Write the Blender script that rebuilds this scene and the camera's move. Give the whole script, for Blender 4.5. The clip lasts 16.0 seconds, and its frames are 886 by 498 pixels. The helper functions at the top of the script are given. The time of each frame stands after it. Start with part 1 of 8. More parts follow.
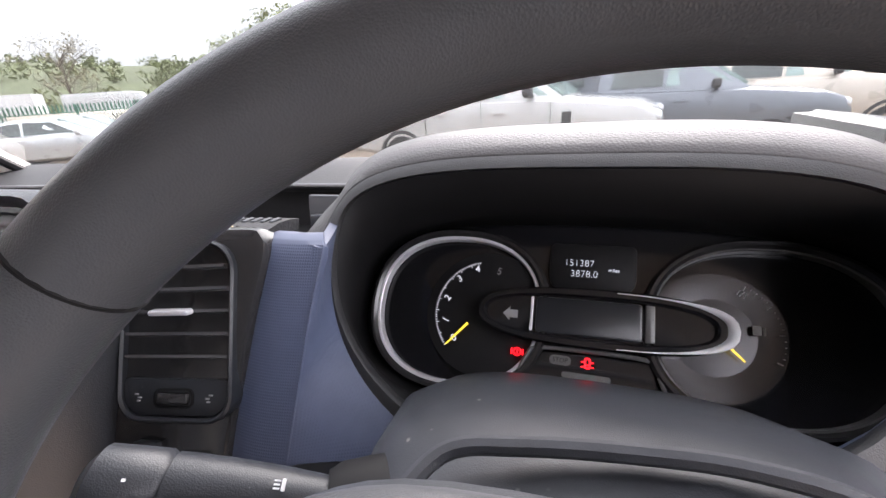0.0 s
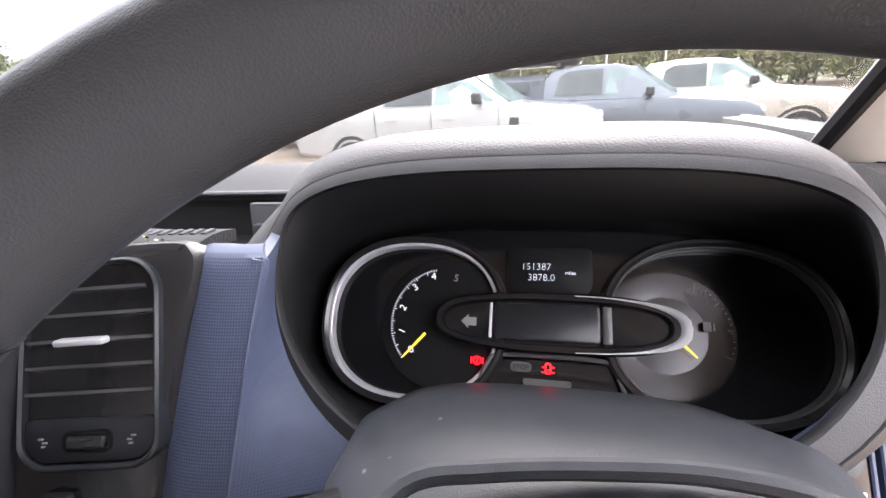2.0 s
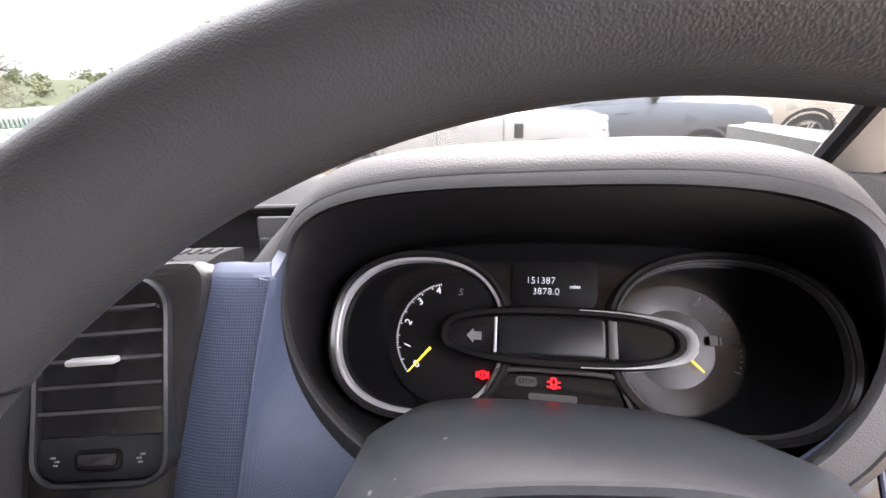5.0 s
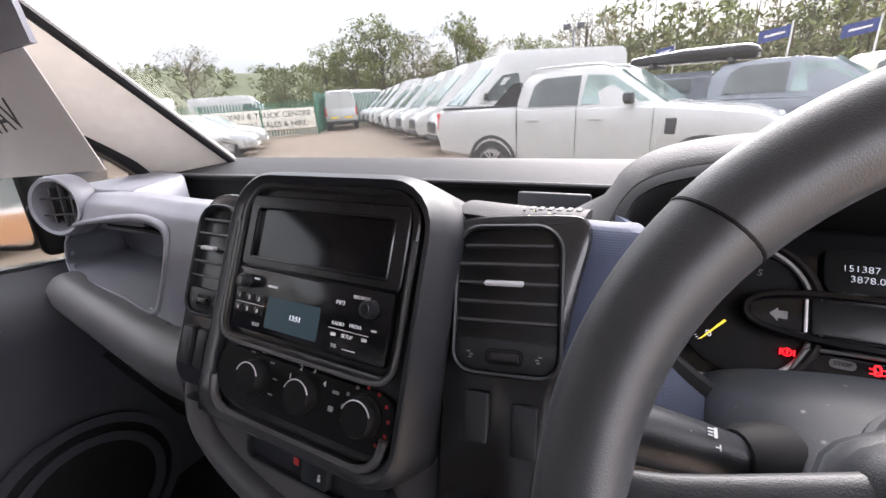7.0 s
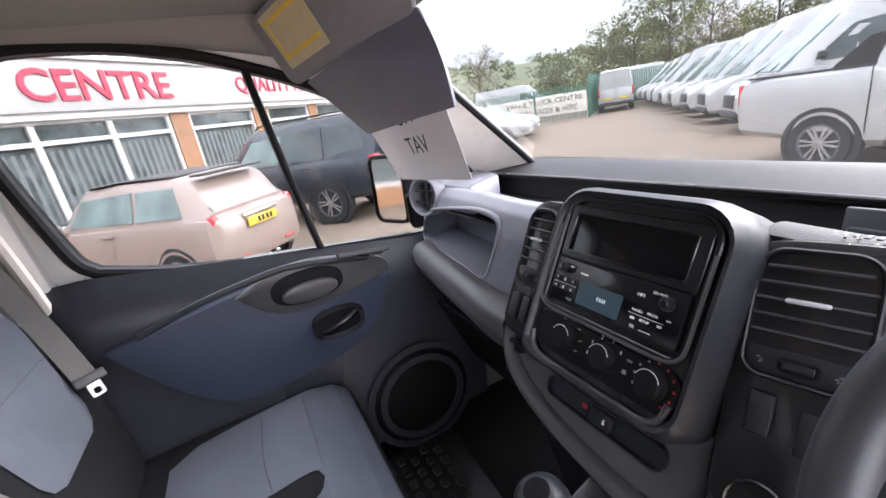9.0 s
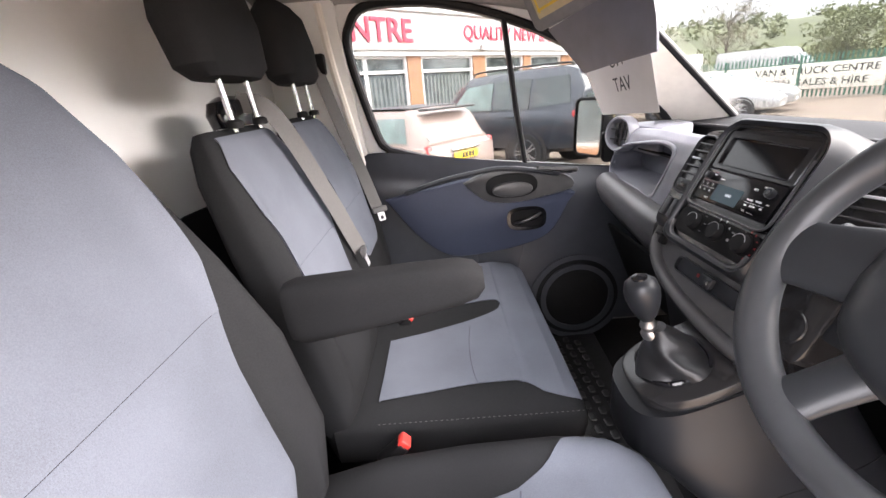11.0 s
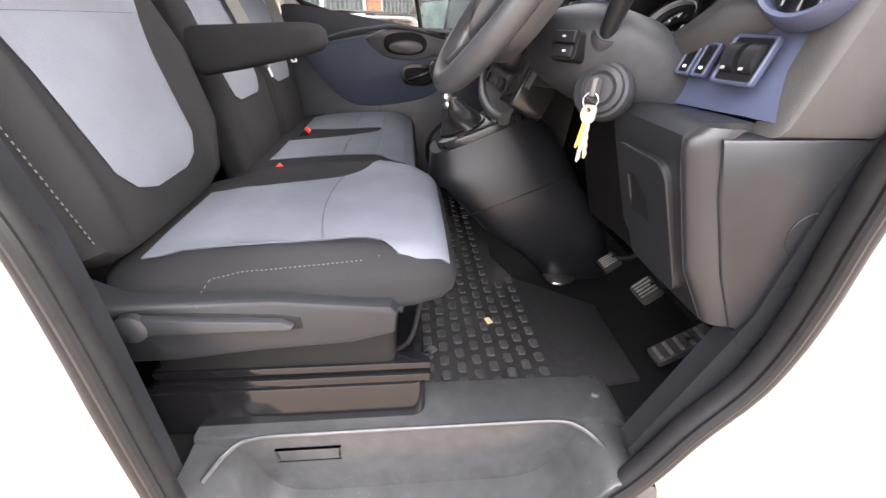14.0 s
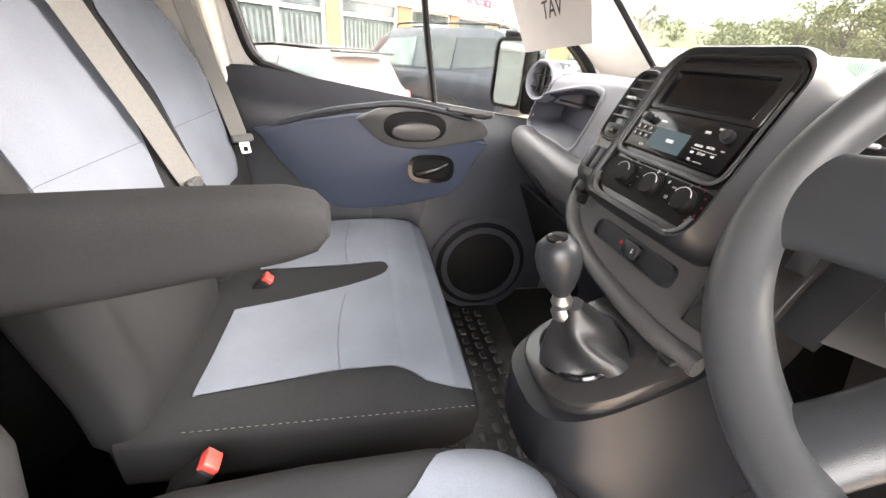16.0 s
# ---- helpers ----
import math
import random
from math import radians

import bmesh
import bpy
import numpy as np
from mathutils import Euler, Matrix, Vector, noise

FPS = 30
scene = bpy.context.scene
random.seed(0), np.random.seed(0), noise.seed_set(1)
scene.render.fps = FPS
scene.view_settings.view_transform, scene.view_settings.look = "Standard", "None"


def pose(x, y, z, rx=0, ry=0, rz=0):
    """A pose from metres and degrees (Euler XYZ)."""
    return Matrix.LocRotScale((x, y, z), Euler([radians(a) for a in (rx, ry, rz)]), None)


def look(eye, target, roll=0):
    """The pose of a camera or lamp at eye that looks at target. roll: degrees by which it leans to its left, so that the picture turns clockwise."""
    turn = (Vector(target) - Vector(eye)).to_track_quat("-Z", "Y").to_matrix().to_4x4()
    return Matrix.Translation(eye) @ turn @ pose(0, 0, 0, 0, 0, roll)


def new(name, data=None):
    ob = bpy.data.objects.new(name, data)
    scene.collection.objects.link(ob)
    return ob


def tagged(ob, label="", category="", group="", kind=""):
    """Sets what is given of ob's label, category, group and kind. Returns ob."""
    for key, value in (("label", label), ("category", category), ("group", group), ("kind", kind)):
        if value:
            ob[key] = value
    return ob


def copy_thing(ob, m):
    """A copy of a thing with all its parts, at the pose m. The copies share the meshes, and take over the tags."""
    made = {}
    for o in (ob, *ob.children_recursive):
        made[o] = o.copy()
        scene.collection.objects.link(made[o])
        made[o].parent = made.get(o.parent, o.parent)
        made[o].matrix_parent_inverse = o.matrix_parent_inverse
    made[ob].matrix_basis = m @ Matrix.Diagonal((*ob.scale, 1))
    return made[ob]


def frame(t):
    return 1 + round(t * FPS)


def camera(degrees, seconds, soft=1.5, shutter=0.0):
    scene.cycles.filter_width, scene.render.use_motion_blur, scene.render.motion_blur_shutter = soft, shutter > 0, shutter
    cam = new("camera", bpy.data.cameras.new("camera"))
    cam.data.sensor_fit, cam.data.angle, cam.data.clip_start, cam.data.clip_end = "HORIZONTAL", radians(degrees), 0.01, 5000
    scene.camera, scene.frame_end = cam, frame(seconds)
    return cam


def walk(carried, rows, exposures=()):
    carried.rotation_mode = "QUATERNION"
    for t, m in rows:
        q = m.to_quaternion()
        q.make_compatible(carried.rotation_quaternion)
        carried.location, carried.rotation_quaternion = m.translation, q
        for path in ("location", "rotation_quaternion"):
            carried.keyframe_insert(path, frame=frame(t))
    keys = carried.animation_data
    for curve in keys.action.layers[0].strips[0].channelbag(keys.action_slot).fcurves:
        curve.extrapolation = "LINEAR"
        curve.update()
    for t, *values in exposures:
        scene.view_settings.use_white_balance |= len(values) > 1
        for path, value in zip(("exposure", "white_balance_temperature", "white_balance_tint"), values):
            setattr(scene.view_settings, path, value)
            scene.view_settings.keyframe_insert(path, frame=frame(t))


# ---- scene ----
cam = camera(93.8, 16.0)
PATH = [
    (0, (0.452, 0.451, 1.537), (-0.158, 2.211, 0.81), -4.0),
    (0.5, (0.448, 0.465, 1.53), (-0.025, 2.253, 0.768), -3.7),
    (1, (0.449, 0.464, 1.533), (-0.004, 2.257, 0.773), -3.8),
    (1.5, (0.451, 0.464, 1.536), (0.014, 2.268, 0.792), -3.8),
    (2, (0.447, 0.468, 1.532), (0.048, 2.293, 0.815), -3.4),
    (2.5, (0.446, 0.472, 1.533), (0.07, 2.31, 0.842), -3.3),
    (3, (0.448, 0.468, 1.536), (0.08, 2.314, 0.859), -3.5),
    (5.5, (0.449, 0.469, 1.541), (-0.019, 2.284, 0.841), -4.3),
    (6, (0.428, 0.468, 1.545), (-0.134, 2.233, 0.791), -4.1),
    (6.5, (0.344, 0.35, 1.566), (-0.406, 2.07, 0.873), -3.9),
    (7, (0.276, 0.328, 1.55), (-0.647, 1.965, 0.865), -3.9),
    (7.5, (0.24, 0.303, 1.564), (-0.847, 1.839, 0.885), -4.2),
    (8, (0.241, 0.288, 1.56), (-1.025, 1.68, 0.881), -5.4),
    (8.5, (0.264, 0.253, 1.582), (-1.218, 1.42, 0.916), -7.6),
    (9, (0.335, 0.186, 1.625), (-1.396, 0.973, 1.006), -9.6),
    (9.5, (0.42, 0.115, 1.635), (-1.47, 0.443, 1.071), -10.3),
    (9.7, (0.456, 0.092, 1.631), (-1.465, 0.227, 1.09), -10.0),
    (12, (1.023, 0.031, 1.501), (-0.817, -0.005, 0.719), -3.4),
    (12.5, (1.182, 0.117, 1.453), (-0.636, 0.057, 0.62), -3.3),
    (13, (1.294, 0.132, 1.433), (-0.504, 0.099, 0.557), -2.5),
    (13.5, (1.307, 0.179, 1.415), (-0.468, 0.222, 0.494), -1.0),
    (14, (1.302, 0.285, 1.332), (-0.443, 0.441, 0.366), 1.2),
    (14.5, (1.227, 0.349, 1.297), (-0.503, 0.583, 0.321), 2.9),
    (15, (0.994, 0.271, 1.342), (-0.749, 0.568, 0.408), 4.2),
    (15.5, (0.739, 0.156, 1.394), (-1.022, 0.487, 0.505), 4.3),
    (16, (0.524, 0.123, 1.451), (-1.247, 0.486, 0.596), 3.7),
]
walk(cam, [(t, look(eye, target, roll)) for t, eye, target, roll in PATH], [(0.0, 3.65, 6400, 20), (2.5, 4.1, 6400, 20), (6.0, 4.0, 6600, 20), (7.0, 3.45, 6400, 20), (9.7, 3.65, 6100, 20), (12.0, 4.0, 6900, 18), (13.0, 3.65, 6800, 18), (14.5, 3.6, 6700, 17), (15.2, 4.15, 7000, 13), (16.0, 4.7, 7000, 14)])

# ---- world, sun, exposure ----
world = bpy.data.worlds.new("overcast_sky")
scene.world = world
world.use_nodes = True
wn, wl = world.node_tree.nodes, world.node_tree.links
wn.clear()
w_out = wn.new("ShaderNodeOutputWorld")
w_mix = wn.new("ShaderNodeMixShader")
w_sky = wn.new("ShaderNodeTexSky")
w_sky.sky_type, w_sky.sun_disc = "NISHITA", False
w_sky.sun_elevation, w_sky.sun_rotation = radians(26), radians(6)
w_bg = wn.new("ShaderNodeBackground")
w_bg.inputs[1].default_value = 0.12
wl.new(w_sky.outputs[0], w_bg.inputs[0])
w_co = wn.new("ShaderNodeTexCoord")
w_map = wn.new("ShaderNodeMapping")
w_map.inputs["Scale"].default_value = (1.6, 1.6, 5.0)
wl.new(w_co.outputs["Generated"], w_map.inputs[0])
w_noise = wn.new("ShaderNodeTexNoise")
w_noise.inputs["Scale"].default_value, w_noise.inputs["Detail"].default_value = 2.4, 7
wl.new(w_map.outputs[0], w_noise.inputs[0])
w_ramp = wn.new("ShaderNodeValToRGB")
w_ramp.color_ramp.elements[0].position, w_ramp.color_ramp.elements[0].color = 0.30, (0.74, 0.76, 0.79, 1)
w_ramp.color_ramp.elements[1].position, w_ramp.color_ramp.elements[1].color = 0.66, (1.0, 1.0, 1.0, 1)
wl.new(w_noise.outputs[0], w_ramp.inputs[0])
w_cloud = wn.new("ShaderNodeBackground")
# the overcast is three times as bright overhead as at the horizon
w_sep = wn.new("ShaderNodeSeparateXYZ")
wl.new(w_co.outputs["Generated"], w_sep.inputs[0])
w_up = wn.new("ShaderNodeMapRange")
w_up.inputs["From Min"].default_value, w_up.inputs["From Max"].default_value = 0.05, 0.75
w_up.inputs["To Min"].default_value, w_up.inputs["To Max"].default_value = 0.42, 1.55
wl.new(w_sep.outputs[2], w_up.inputs[0])
wl.new(w_up.outputs[0], w_cloud.inputs[1])
wl.new(w_ramp.outputs[0], w_cloud.inputs[0])
w_mix.inputs[0].default_value = 0.92
wl.new(w_bg.outputs[0], w_mix.inputs[1])
wl.new(w_cloud.outputs[0], w_mix.inputs[2])
wl.new(w_mix.outputs[0], w_out.inputs[0])

sun = new("sun", bpy.data.lights.new("sun", "SUN"))
sun.data.energy, sun.data.angle, sun.data.color = 1.4, radians(48), (1.0, 0.96, 0.90)
sun.matrix_basis = look((1.0, 10, 4.9), (0, 0, 0))


# ---- materials ----
def mat(name, col, rough=0.5, metal=0.0, var=0.12, scale=30.0, bump=0.0, bscale=400.0, col2=None, spec=0.5, coat=0.0, big=3.0, voronoi=False, dust=0.0):
    """A procedural surface: colour varied at two scales, fine relief, roughness variation."""
    m = bpy.data.materials.new(name)
    m.use_nodes = True
    n, l = m.node_tree.nodes, m.node_tree.links
    p = n["Principled BSDF"]
    co = n.new("ShaderNodeTexCoord")
    fine = n.new("ShaderNodeTexNoise")
    fine.inputs["Scale"].default_value, fine.inputs["Detail"].default_value = scale, 4
    broad = n.new("ShaderNodeTexNoise")
    broad.inputs["Scale"].default_value, broad.inputs["Detail"].default_value = big, 3
    l.new(co.outputs["Object"], fine.inputs[0])
    l.new(co.outputs["Object"], broad.inputs[0])
    add = n.new("ShaderNodeMath")
    add.operation = "ADD"
    l.new(fine.outputs[0], add.inputs[0])
    l.new(broad.outputs[0], add.inputs[1])
    ramp = n.new("ShaderNodeMapRange")
    ramp.inputs["From Min"].default_value, ramp.inputs["From Max"].default_value = 0.7, 1.3
    l.new(add.outputs[0], ramp.inputs[0])
    mix = n.new("ShaderNodeMix")
    mix.data_type = "RGBA"
    other = col2 or tuple(c * (1 - var) for c in col)
    lift = col if col2 else tuple(min(1, c * (1 + var)) for c in col)
    mix.inputs[6].default_value, mix.inputs[7].default_value = (*other, 1), (*lift, 1)
    l.new(ramp.outputs[0], mix.inputs[0])
    tint = mix.outputs[2]
    if dust:
        # scattered pale specks and lint
        cell = n.new("ShaderNodeTexVoronoi")
        cell.inputs["Scale"].default_value, cell.inputs["Randomness"].default_value = 55.0, 1.0
        l.new(co.outputs["Object"], cell.inputs[0])
        pick = n.new("ShaderNodeMapRange")
        pick.inputs["From Min"].default_value, pick.inputs["From Max"].default_value = 0.10, 0.03
        l.new(cell.outputs["Distance"], pick.inputs[0])
        patch = n.new("ShaderNodeMapRange")
        patch.inputs["From Min"].default_value, patch.inputs["From Max"].default_value = 0.48, 0.62
        l.new(broad.outputs[0], patch.inputs[0])
        both = n.new("ShaderNodeMath")
        both.operation = "MULTIPLY"
        l.new(pick.outputs[0], both.inputs[0])
        l.new(patch.outputs[0], both.inputs[1])
        amount = n.new("ShaderNodeMath")
        amount.operation = "MULTIPLY"
        amount.inputs[1].default_value = dust
        l.new(both.outputs[0], amount.inputs[0])
        speck = n.new("ShaderNodeMix")
        speck.data_type = "RGBA"
        speck.inputs[7].default_value = (0.42, 0.40, 0.37, 1)
        l.new(amount.outputs[0], speck.inputs[0])
        l.new(tint, speck.inputs[6])
        tint = speck.outputs[2]
    l.new(tint, p.inputs["Base Color"])
    rr = n.new("ShaderNodeMapRange")
    rr.inputs["To Min"].default_value, rr.inputs["To Max"].default_value = max(0.02, rough - 0.08), min(1, rough + 0.08)
    l.new(broad.outputs[0], rr.inputs[0])
    l.new(rr.outputs[0], p.inputs["Roughness"])
    p.inputs["Metallic"].default_value = metal
    p.inputs["Specular IOR Level"].default_value = spec
    p.inputs["Coat Weight"].default_value = coat
    if bump:
        if voronoi:
            b = n.new("ShaderNodeTexVoronoi")
            b.inputs["Scale"].default_value = bscale
        else:
            b = n.new("ShaderNodeTexNoise")
            b.inputs["Scale"].default_value, b.inputs["Detail"].default_value = bscale, 2
        l.new(co.outputs["Object"], b.inputs[0])
        bm_ = n.new("ShaderNodeBump")
        bm_.inputs["Strength"].default_value, bm_.inputs["Distance"].default_value = bump, 0.0005
        l.new(b.outputs[0], bm_.inputs["Height"])
        l.new(bm_.outputs[0], p.inputs["Normal"])
    return m


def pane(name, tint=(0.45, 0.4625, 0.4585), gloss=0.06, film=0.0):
    """Thin window glass with a Fresnel sheen; its tint dims the yard seen through it, its film adds a pale veil."""
    m = bpy.data.materials.new(name)
    m.use_nodes = True
    n, l = m.node_tree.nodes, m.node_tree.links
    n.clear()
    out, mx = n.new("ShaderNodeOutputMaterial"), n.new("ShaderNodeMixShader")
    tr, gl, lw = n.new("ShaderNodeBsdfTransparent"), n.new("ShaderNodeBsdfGlossy"), n.new("ShaderNodeLayerWeight")
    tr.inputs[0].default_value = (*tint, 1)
    gl.inputs["Roughness"].default_value = gloss
    lw.inputs[0].default_value = 0.5
    power, scale_ = n.new("ShaderNodeMath"), n.new("ShaderNodeMath")
    power.operation, scale_.operation = "POWER", "MULTIPLY_ADD"
    power.inputs[1].default_value, scale_.inputs[1].default_value, scale_.inputs[2].default_value = 4.0, 0.35, 0.015
    l.new(lw.outputs["Facing"], power.inputs[0])
    l.new(power.outputs[0], scale_.inputs[0])
    l.new(scale_.outputs[0], mx.inputs[0])
    # pale translucent film puts a haze over the view outside
    haze, veiled, spots = n.new("ShaderNodeBsdfTranslucent"), n.new("ShaderNodeMixShader"), n.new("ShaderNodeTexNoise")
    haze.inputs[0].default_value = (0.80, 0.79, 0.76, 1)
    spots.inputs["Scale"].default_value, spots.inputs["Detail"].default_value = 3.0, 5
    amount = n.new("ShaderNodeMath")
    amount.operation, amount.inputs[1].default_value = "MULTIPLY", 2 * film
    l.new(spots.outputs[0], amount.inputs[0])
    l.new(amount.outputs[0], veiled.inputs[0])
    l.new(tr.outputs[0], veiled.inputs[1])
    l.new(haze.outputs[0], veiled.inputs[2])
    l.new(veiled.outputs[0], mx.inputs[1])
    l.new(gl.outputs[0], mx.inputs[2])
    l.new(mx.outputs[0], out.inputs[0])
    return m


def glow(name, col, strength):
    m = bpy.data.materials.new(name)
    m.use_nodes = True
    p = m.node_tree.nodes["Principled BSDF"]
    p.inputs["Base Color"].default_value = (*[c * 0.2 for c in col], 1)
    p.inputs["Emission Color"].default_value = (*col, 1)
    p.inputs["Emission Strength"].default_value = strength
    return m


def weave(name, col, col2, pitch):
    """Patterned plastic: rows of fine raised dots."""
    m = mat(name, col, 0.62, 0, 0.1, 60, col2=col2)
    n, l = m.node_tree.nodes, m.node_tree.links
    co = n.new("ShaderNodeTexCoord")
    waves = []
    for turn in ((0, 0, 0), (0, radians(90), 0)):
        mp = n.new("ShaderNodeMapping")
        mp.inputs["Rotation"].default_value = turn
        wv = n.new("ShaderNodeTexWave")
        wv.inputs["Scale"].default_value = 0.314 / pitch
        l.new(co.outputs["Object"], mp.inputs[0])
        l.new(mp.outputs[0], wv.inputs[0])
        waves.append(wv)
    mul = n.new("ShaderNodeMath")
    mul.operation = "MULTIPLY"
    l.new(waves[0].outputs[1], mul.inputs[0])
    l.new(waves[1].outputs[1], mul.inputs[1])
    bp = n.new("ShaderNodeBump")
    bp.inputs["Strength"].default_value, bp.inputs["Distance"].default_value = 0.32, 0.0008
    l.new(mul.outputs[0], bp.inputs["Height"])
    l.new(bp.outputs[0], n["Principled BSDF"].inputs["Normal"])
    return m


PLASTIC = mat("black_grained_plastic", (0.0138, 0.0152, 0.0178), 0.30, 0, 0.15, 40, 0.22, 1200, voronoi=True, dust=0.10, spec=0.38)
PLASTIC_SOFT = mat("dark_grey_dash_plastic", (0.068, 0.067, 0.068), 0.30, 0, 0.12, 25, 0.25, 1100, voronoi=True, spec=0.45)
DASH_TOP = mat("grey_grained_dash_top", (0.050, 0.049, 0.0495), 0.52, 0, 0.12, 25, 0.6, 420, voronoi=True, spec=0.25)
DASH_SHELF = mat("dark_grey_dash_shelf", (0.021, 0.0212, 0.022), 0.55, 0, 0.12, 25, 0.6, 420, voronoi=True, spec=0.22)
DASH_UP = mat("blue_grey_dash_plastic", (0.20, 0.205, 0.232), 0.33, 0, 0.1, 25, 0.35, 800, voronoi=True, spec=0.45)
CONSOLE = mat("satin_charcoal_plastic", (0.016, 0.0157, 0.0163), 0.18, 0, 0.12, 20, 0.15, 900, spec=0.5)
GLOSS = mat("gloss_black_plastic", (0.006, 0.006, 0.007), 0.12, 0, 0.2, 20)
DARK = mat("matt_black_plastic", (0.006, 0.006, 0.0065), 0.6, 0, 0.2, 20, spec=0.2)
HOOD = mat("satin_dark_grey_plastic", (0.0160, 0.0175, 0.0202), 0.34, 0, 0.12, 25, 0.2, 1100, voronoi=True, spec=0.45)
SILL = mat("scuffed_grey_sill_plastic", (0.034, 0.036, 0.038), 0.22, 0, 0.2, 25, 0.2, 1100, voronoi=True, dust=0.4, spec=0.5)
WALLET = mat("slate_plastic_wallet", (0.13, 0.135, 0.17), 0.35, 0, 0.12, 20)
DOOR_TRIM = mat("slate_grained_door_plastic", (0.0330, 0.0355, 0.0420), 0.30, 0, 0.12, 25, 0.2, 1100, voronoi=True, spec=0.45)
SEAM = mat("grey_seam_piping", (0.10, 0.105, 0.13), 0.8, spec=0.1)
DOOR_BLUE = mat("dark_navy_door_cloth", (0.048, 0.057, 0.088), 0.5, 0, 0.12, 300, 0.3, 700, spec=0.3)
PIANO = mat("black_display_glass", (0.004, 0.004, 0.005), 0.06, 0, 0.2, 10)
BLUE = weave("navy_patterned_trim", (0.052, 0.066, 0.112), (0.043, 0.055, 0.094), 0.0020)
BLUE_SMOOTH = mat("navy_door_trim", (0.046, 0.057, 0.098), 0.45, 0, 0.1, 25, 0.3, 700, spec=0.4)
WHEEL = mat("steering_wheel_rubber", (0.043, 0.0455, 0.0490), 0.32, 0, 0.12, 30, 0.22, 1300, voronoi=True, spec=0.45)
WHEEL_HUB = mat("steering_hub_plastic", (0.024, 0.0265, 0.0300), 0.34, 0, 0.12, 30, 0.2, 1200, voronoi=True, spec=0.45)
COLUMN = mat("column_shroud_plastic", (0.0285, 0.0305, 0.0350), 0.42, 0, 0.2, 45, 0.22, 1200, voronoi=True, dust=0.7, spec=0.25)
POD = mat("matt_black_pod_plastic", (0.0092, 0.0098, 0.0116), 0.32, 0, 0.15, 12, 0.15, 1300, voronoi=True, spec=0.35)
CUBBY = mat("slate_cubby_plastic", (0.085, 0.09, 0.11), 0.5, 0, 0.12, 25, 0.3, 900, voronoi=True, spec=0.35)
HOOD_RIM = mat("black_hood_rim_plastic", (0.021, 0.021, 0.022), 0.42, 0, 0.12, 25, 0.35, 900, voronoi=True, spec=0.3)
POST_PLATE = mat("primed_striker_plate", (0.17, 0.15, 0.135), 0.45, 0, 0.15, 60, spec=0.4)
CHROME = mat("satin_chrome", (0.62, 0.62, 0.63), 0.18, 1.0, 0.1, 20)
SILVER = mat("silver_paint", (0.58, 0.58, 0.60), 0.3, 0.25, 0.1, 30)
STEEL = mat("worn_steel", (0.45, 0.44, 0.42), 0.35, 1.0, 0.25, 60)
BRASS = mat("brass_key", (0.55, 0.40, 0.16), 0.3, 1.0, 0.2, 60)
NUMERAL = glow("cluster_print", (0.85, 0.88, 0.92), 0.075)
PRINT = mat("white_print", (0.75, 0.75, 0.75), 0.5)
PRINT_FAINT = mat("unlit_lamp_print", (0.075, 0.075, 0.075), 0.4)
PRINT_DIM = mat("grey_print", (0.22, 0.22, 0.22), 0.5)
RED_GLOW = glow("red_warning_lamp", (1.0, 0.008, 0.012), 0.32)
RED_DIM = mat("red_print", (0.35, 0.02, 0.02), 0.5)
LCD = glow("lcd_glow", (0.85, 0.93, 1.0), 0.065)
LCD_BACK = glow("radio_lcd", (0.045, 0.09, 0.11), 0.034)
YELLOW = glow("needle_yellow", (0.9, 0.65, 0.05), 0.14)
SEAT_BLUE = mat("pale_blue_seat_cloth", (0.130, 0.142, 0.168), 0.9, 0, 0.17, 700, 0.8, 900, big=6, spec=0.12)
SEAT_DARK = mat("charcoal_seat_cloth", (0.0190, 0.0196, 0.0208), 0.85, 0, 0.2, 500, 0.4, 1500, big=5, spec=0.1)
STITCH = mat("pale_stitching", (0.085, 0.083, 0.082), 0.8)
BELT = mat("grey_seat_belt", (0.115, 0.112, 0.108), 0.7, 0, 0.15, 300, 0.4, 900)
RED_BUTTON = mat("red_buckle_button", (0.65, 0.05, 0.04), 0.35)
RUBBER = mat("black_rubber_mat", (0.020, 0.020, 0.0205), 0.34, 0, 0.4, 60, 0.6, 520, dust=0.35, spec=0.35)
SEAL = mat("door_seal_rubber", (0.012, 0.012, 0.013), 0.48, 0, 0.2, 40, 0.2, 300, spec=0.18)
# outer body white is darkened to hold back the daylight falling on it
WHITE_DIM = mat("darkened_white_body_paint", (0.205, 0.203, 0.200), 0.30, 0, 0.02, 6, coat=0.2)
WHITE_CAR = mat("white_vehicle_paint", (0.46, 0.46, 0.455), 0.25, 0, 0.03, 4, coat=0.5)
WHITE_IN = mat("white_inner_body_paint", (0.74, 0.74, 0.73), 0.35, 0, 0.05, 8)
GREY_TRIM = mat("grey_pillar_trim", (0.82, 0.78, 0.72), 0.7, 0, 0.06, 30, 0.3, 600)
CREAM = mat("cream_trim_edge", (0.20, 0.175, 0.15), 0.6, 0, 0.1, 60, 0.3, 600, spec=0.3)
HEADLINER = mat("grey_headliner_cloth", (0.31, 0.298, 0.283), 0.9, 0, 0.08, 300, 0.3, 900)
VISOR = mat("grey_sun_visor_vinyl", (0.22, 0.22, 0.235), 0.7, 0, 0.1, 40, 0.3, 700)
PAPER = mat("white_paper", (0.72, 0.70, 0.68), 0.8, 0, 0.04, 15)
INK = mat("black_ink", (0.03, 0.03, 0.03), 0.6)
LABEL_TAN = mat("tan_label", (0.55, 0.46, 0.28), 0.6, 0, 0.1, 40)
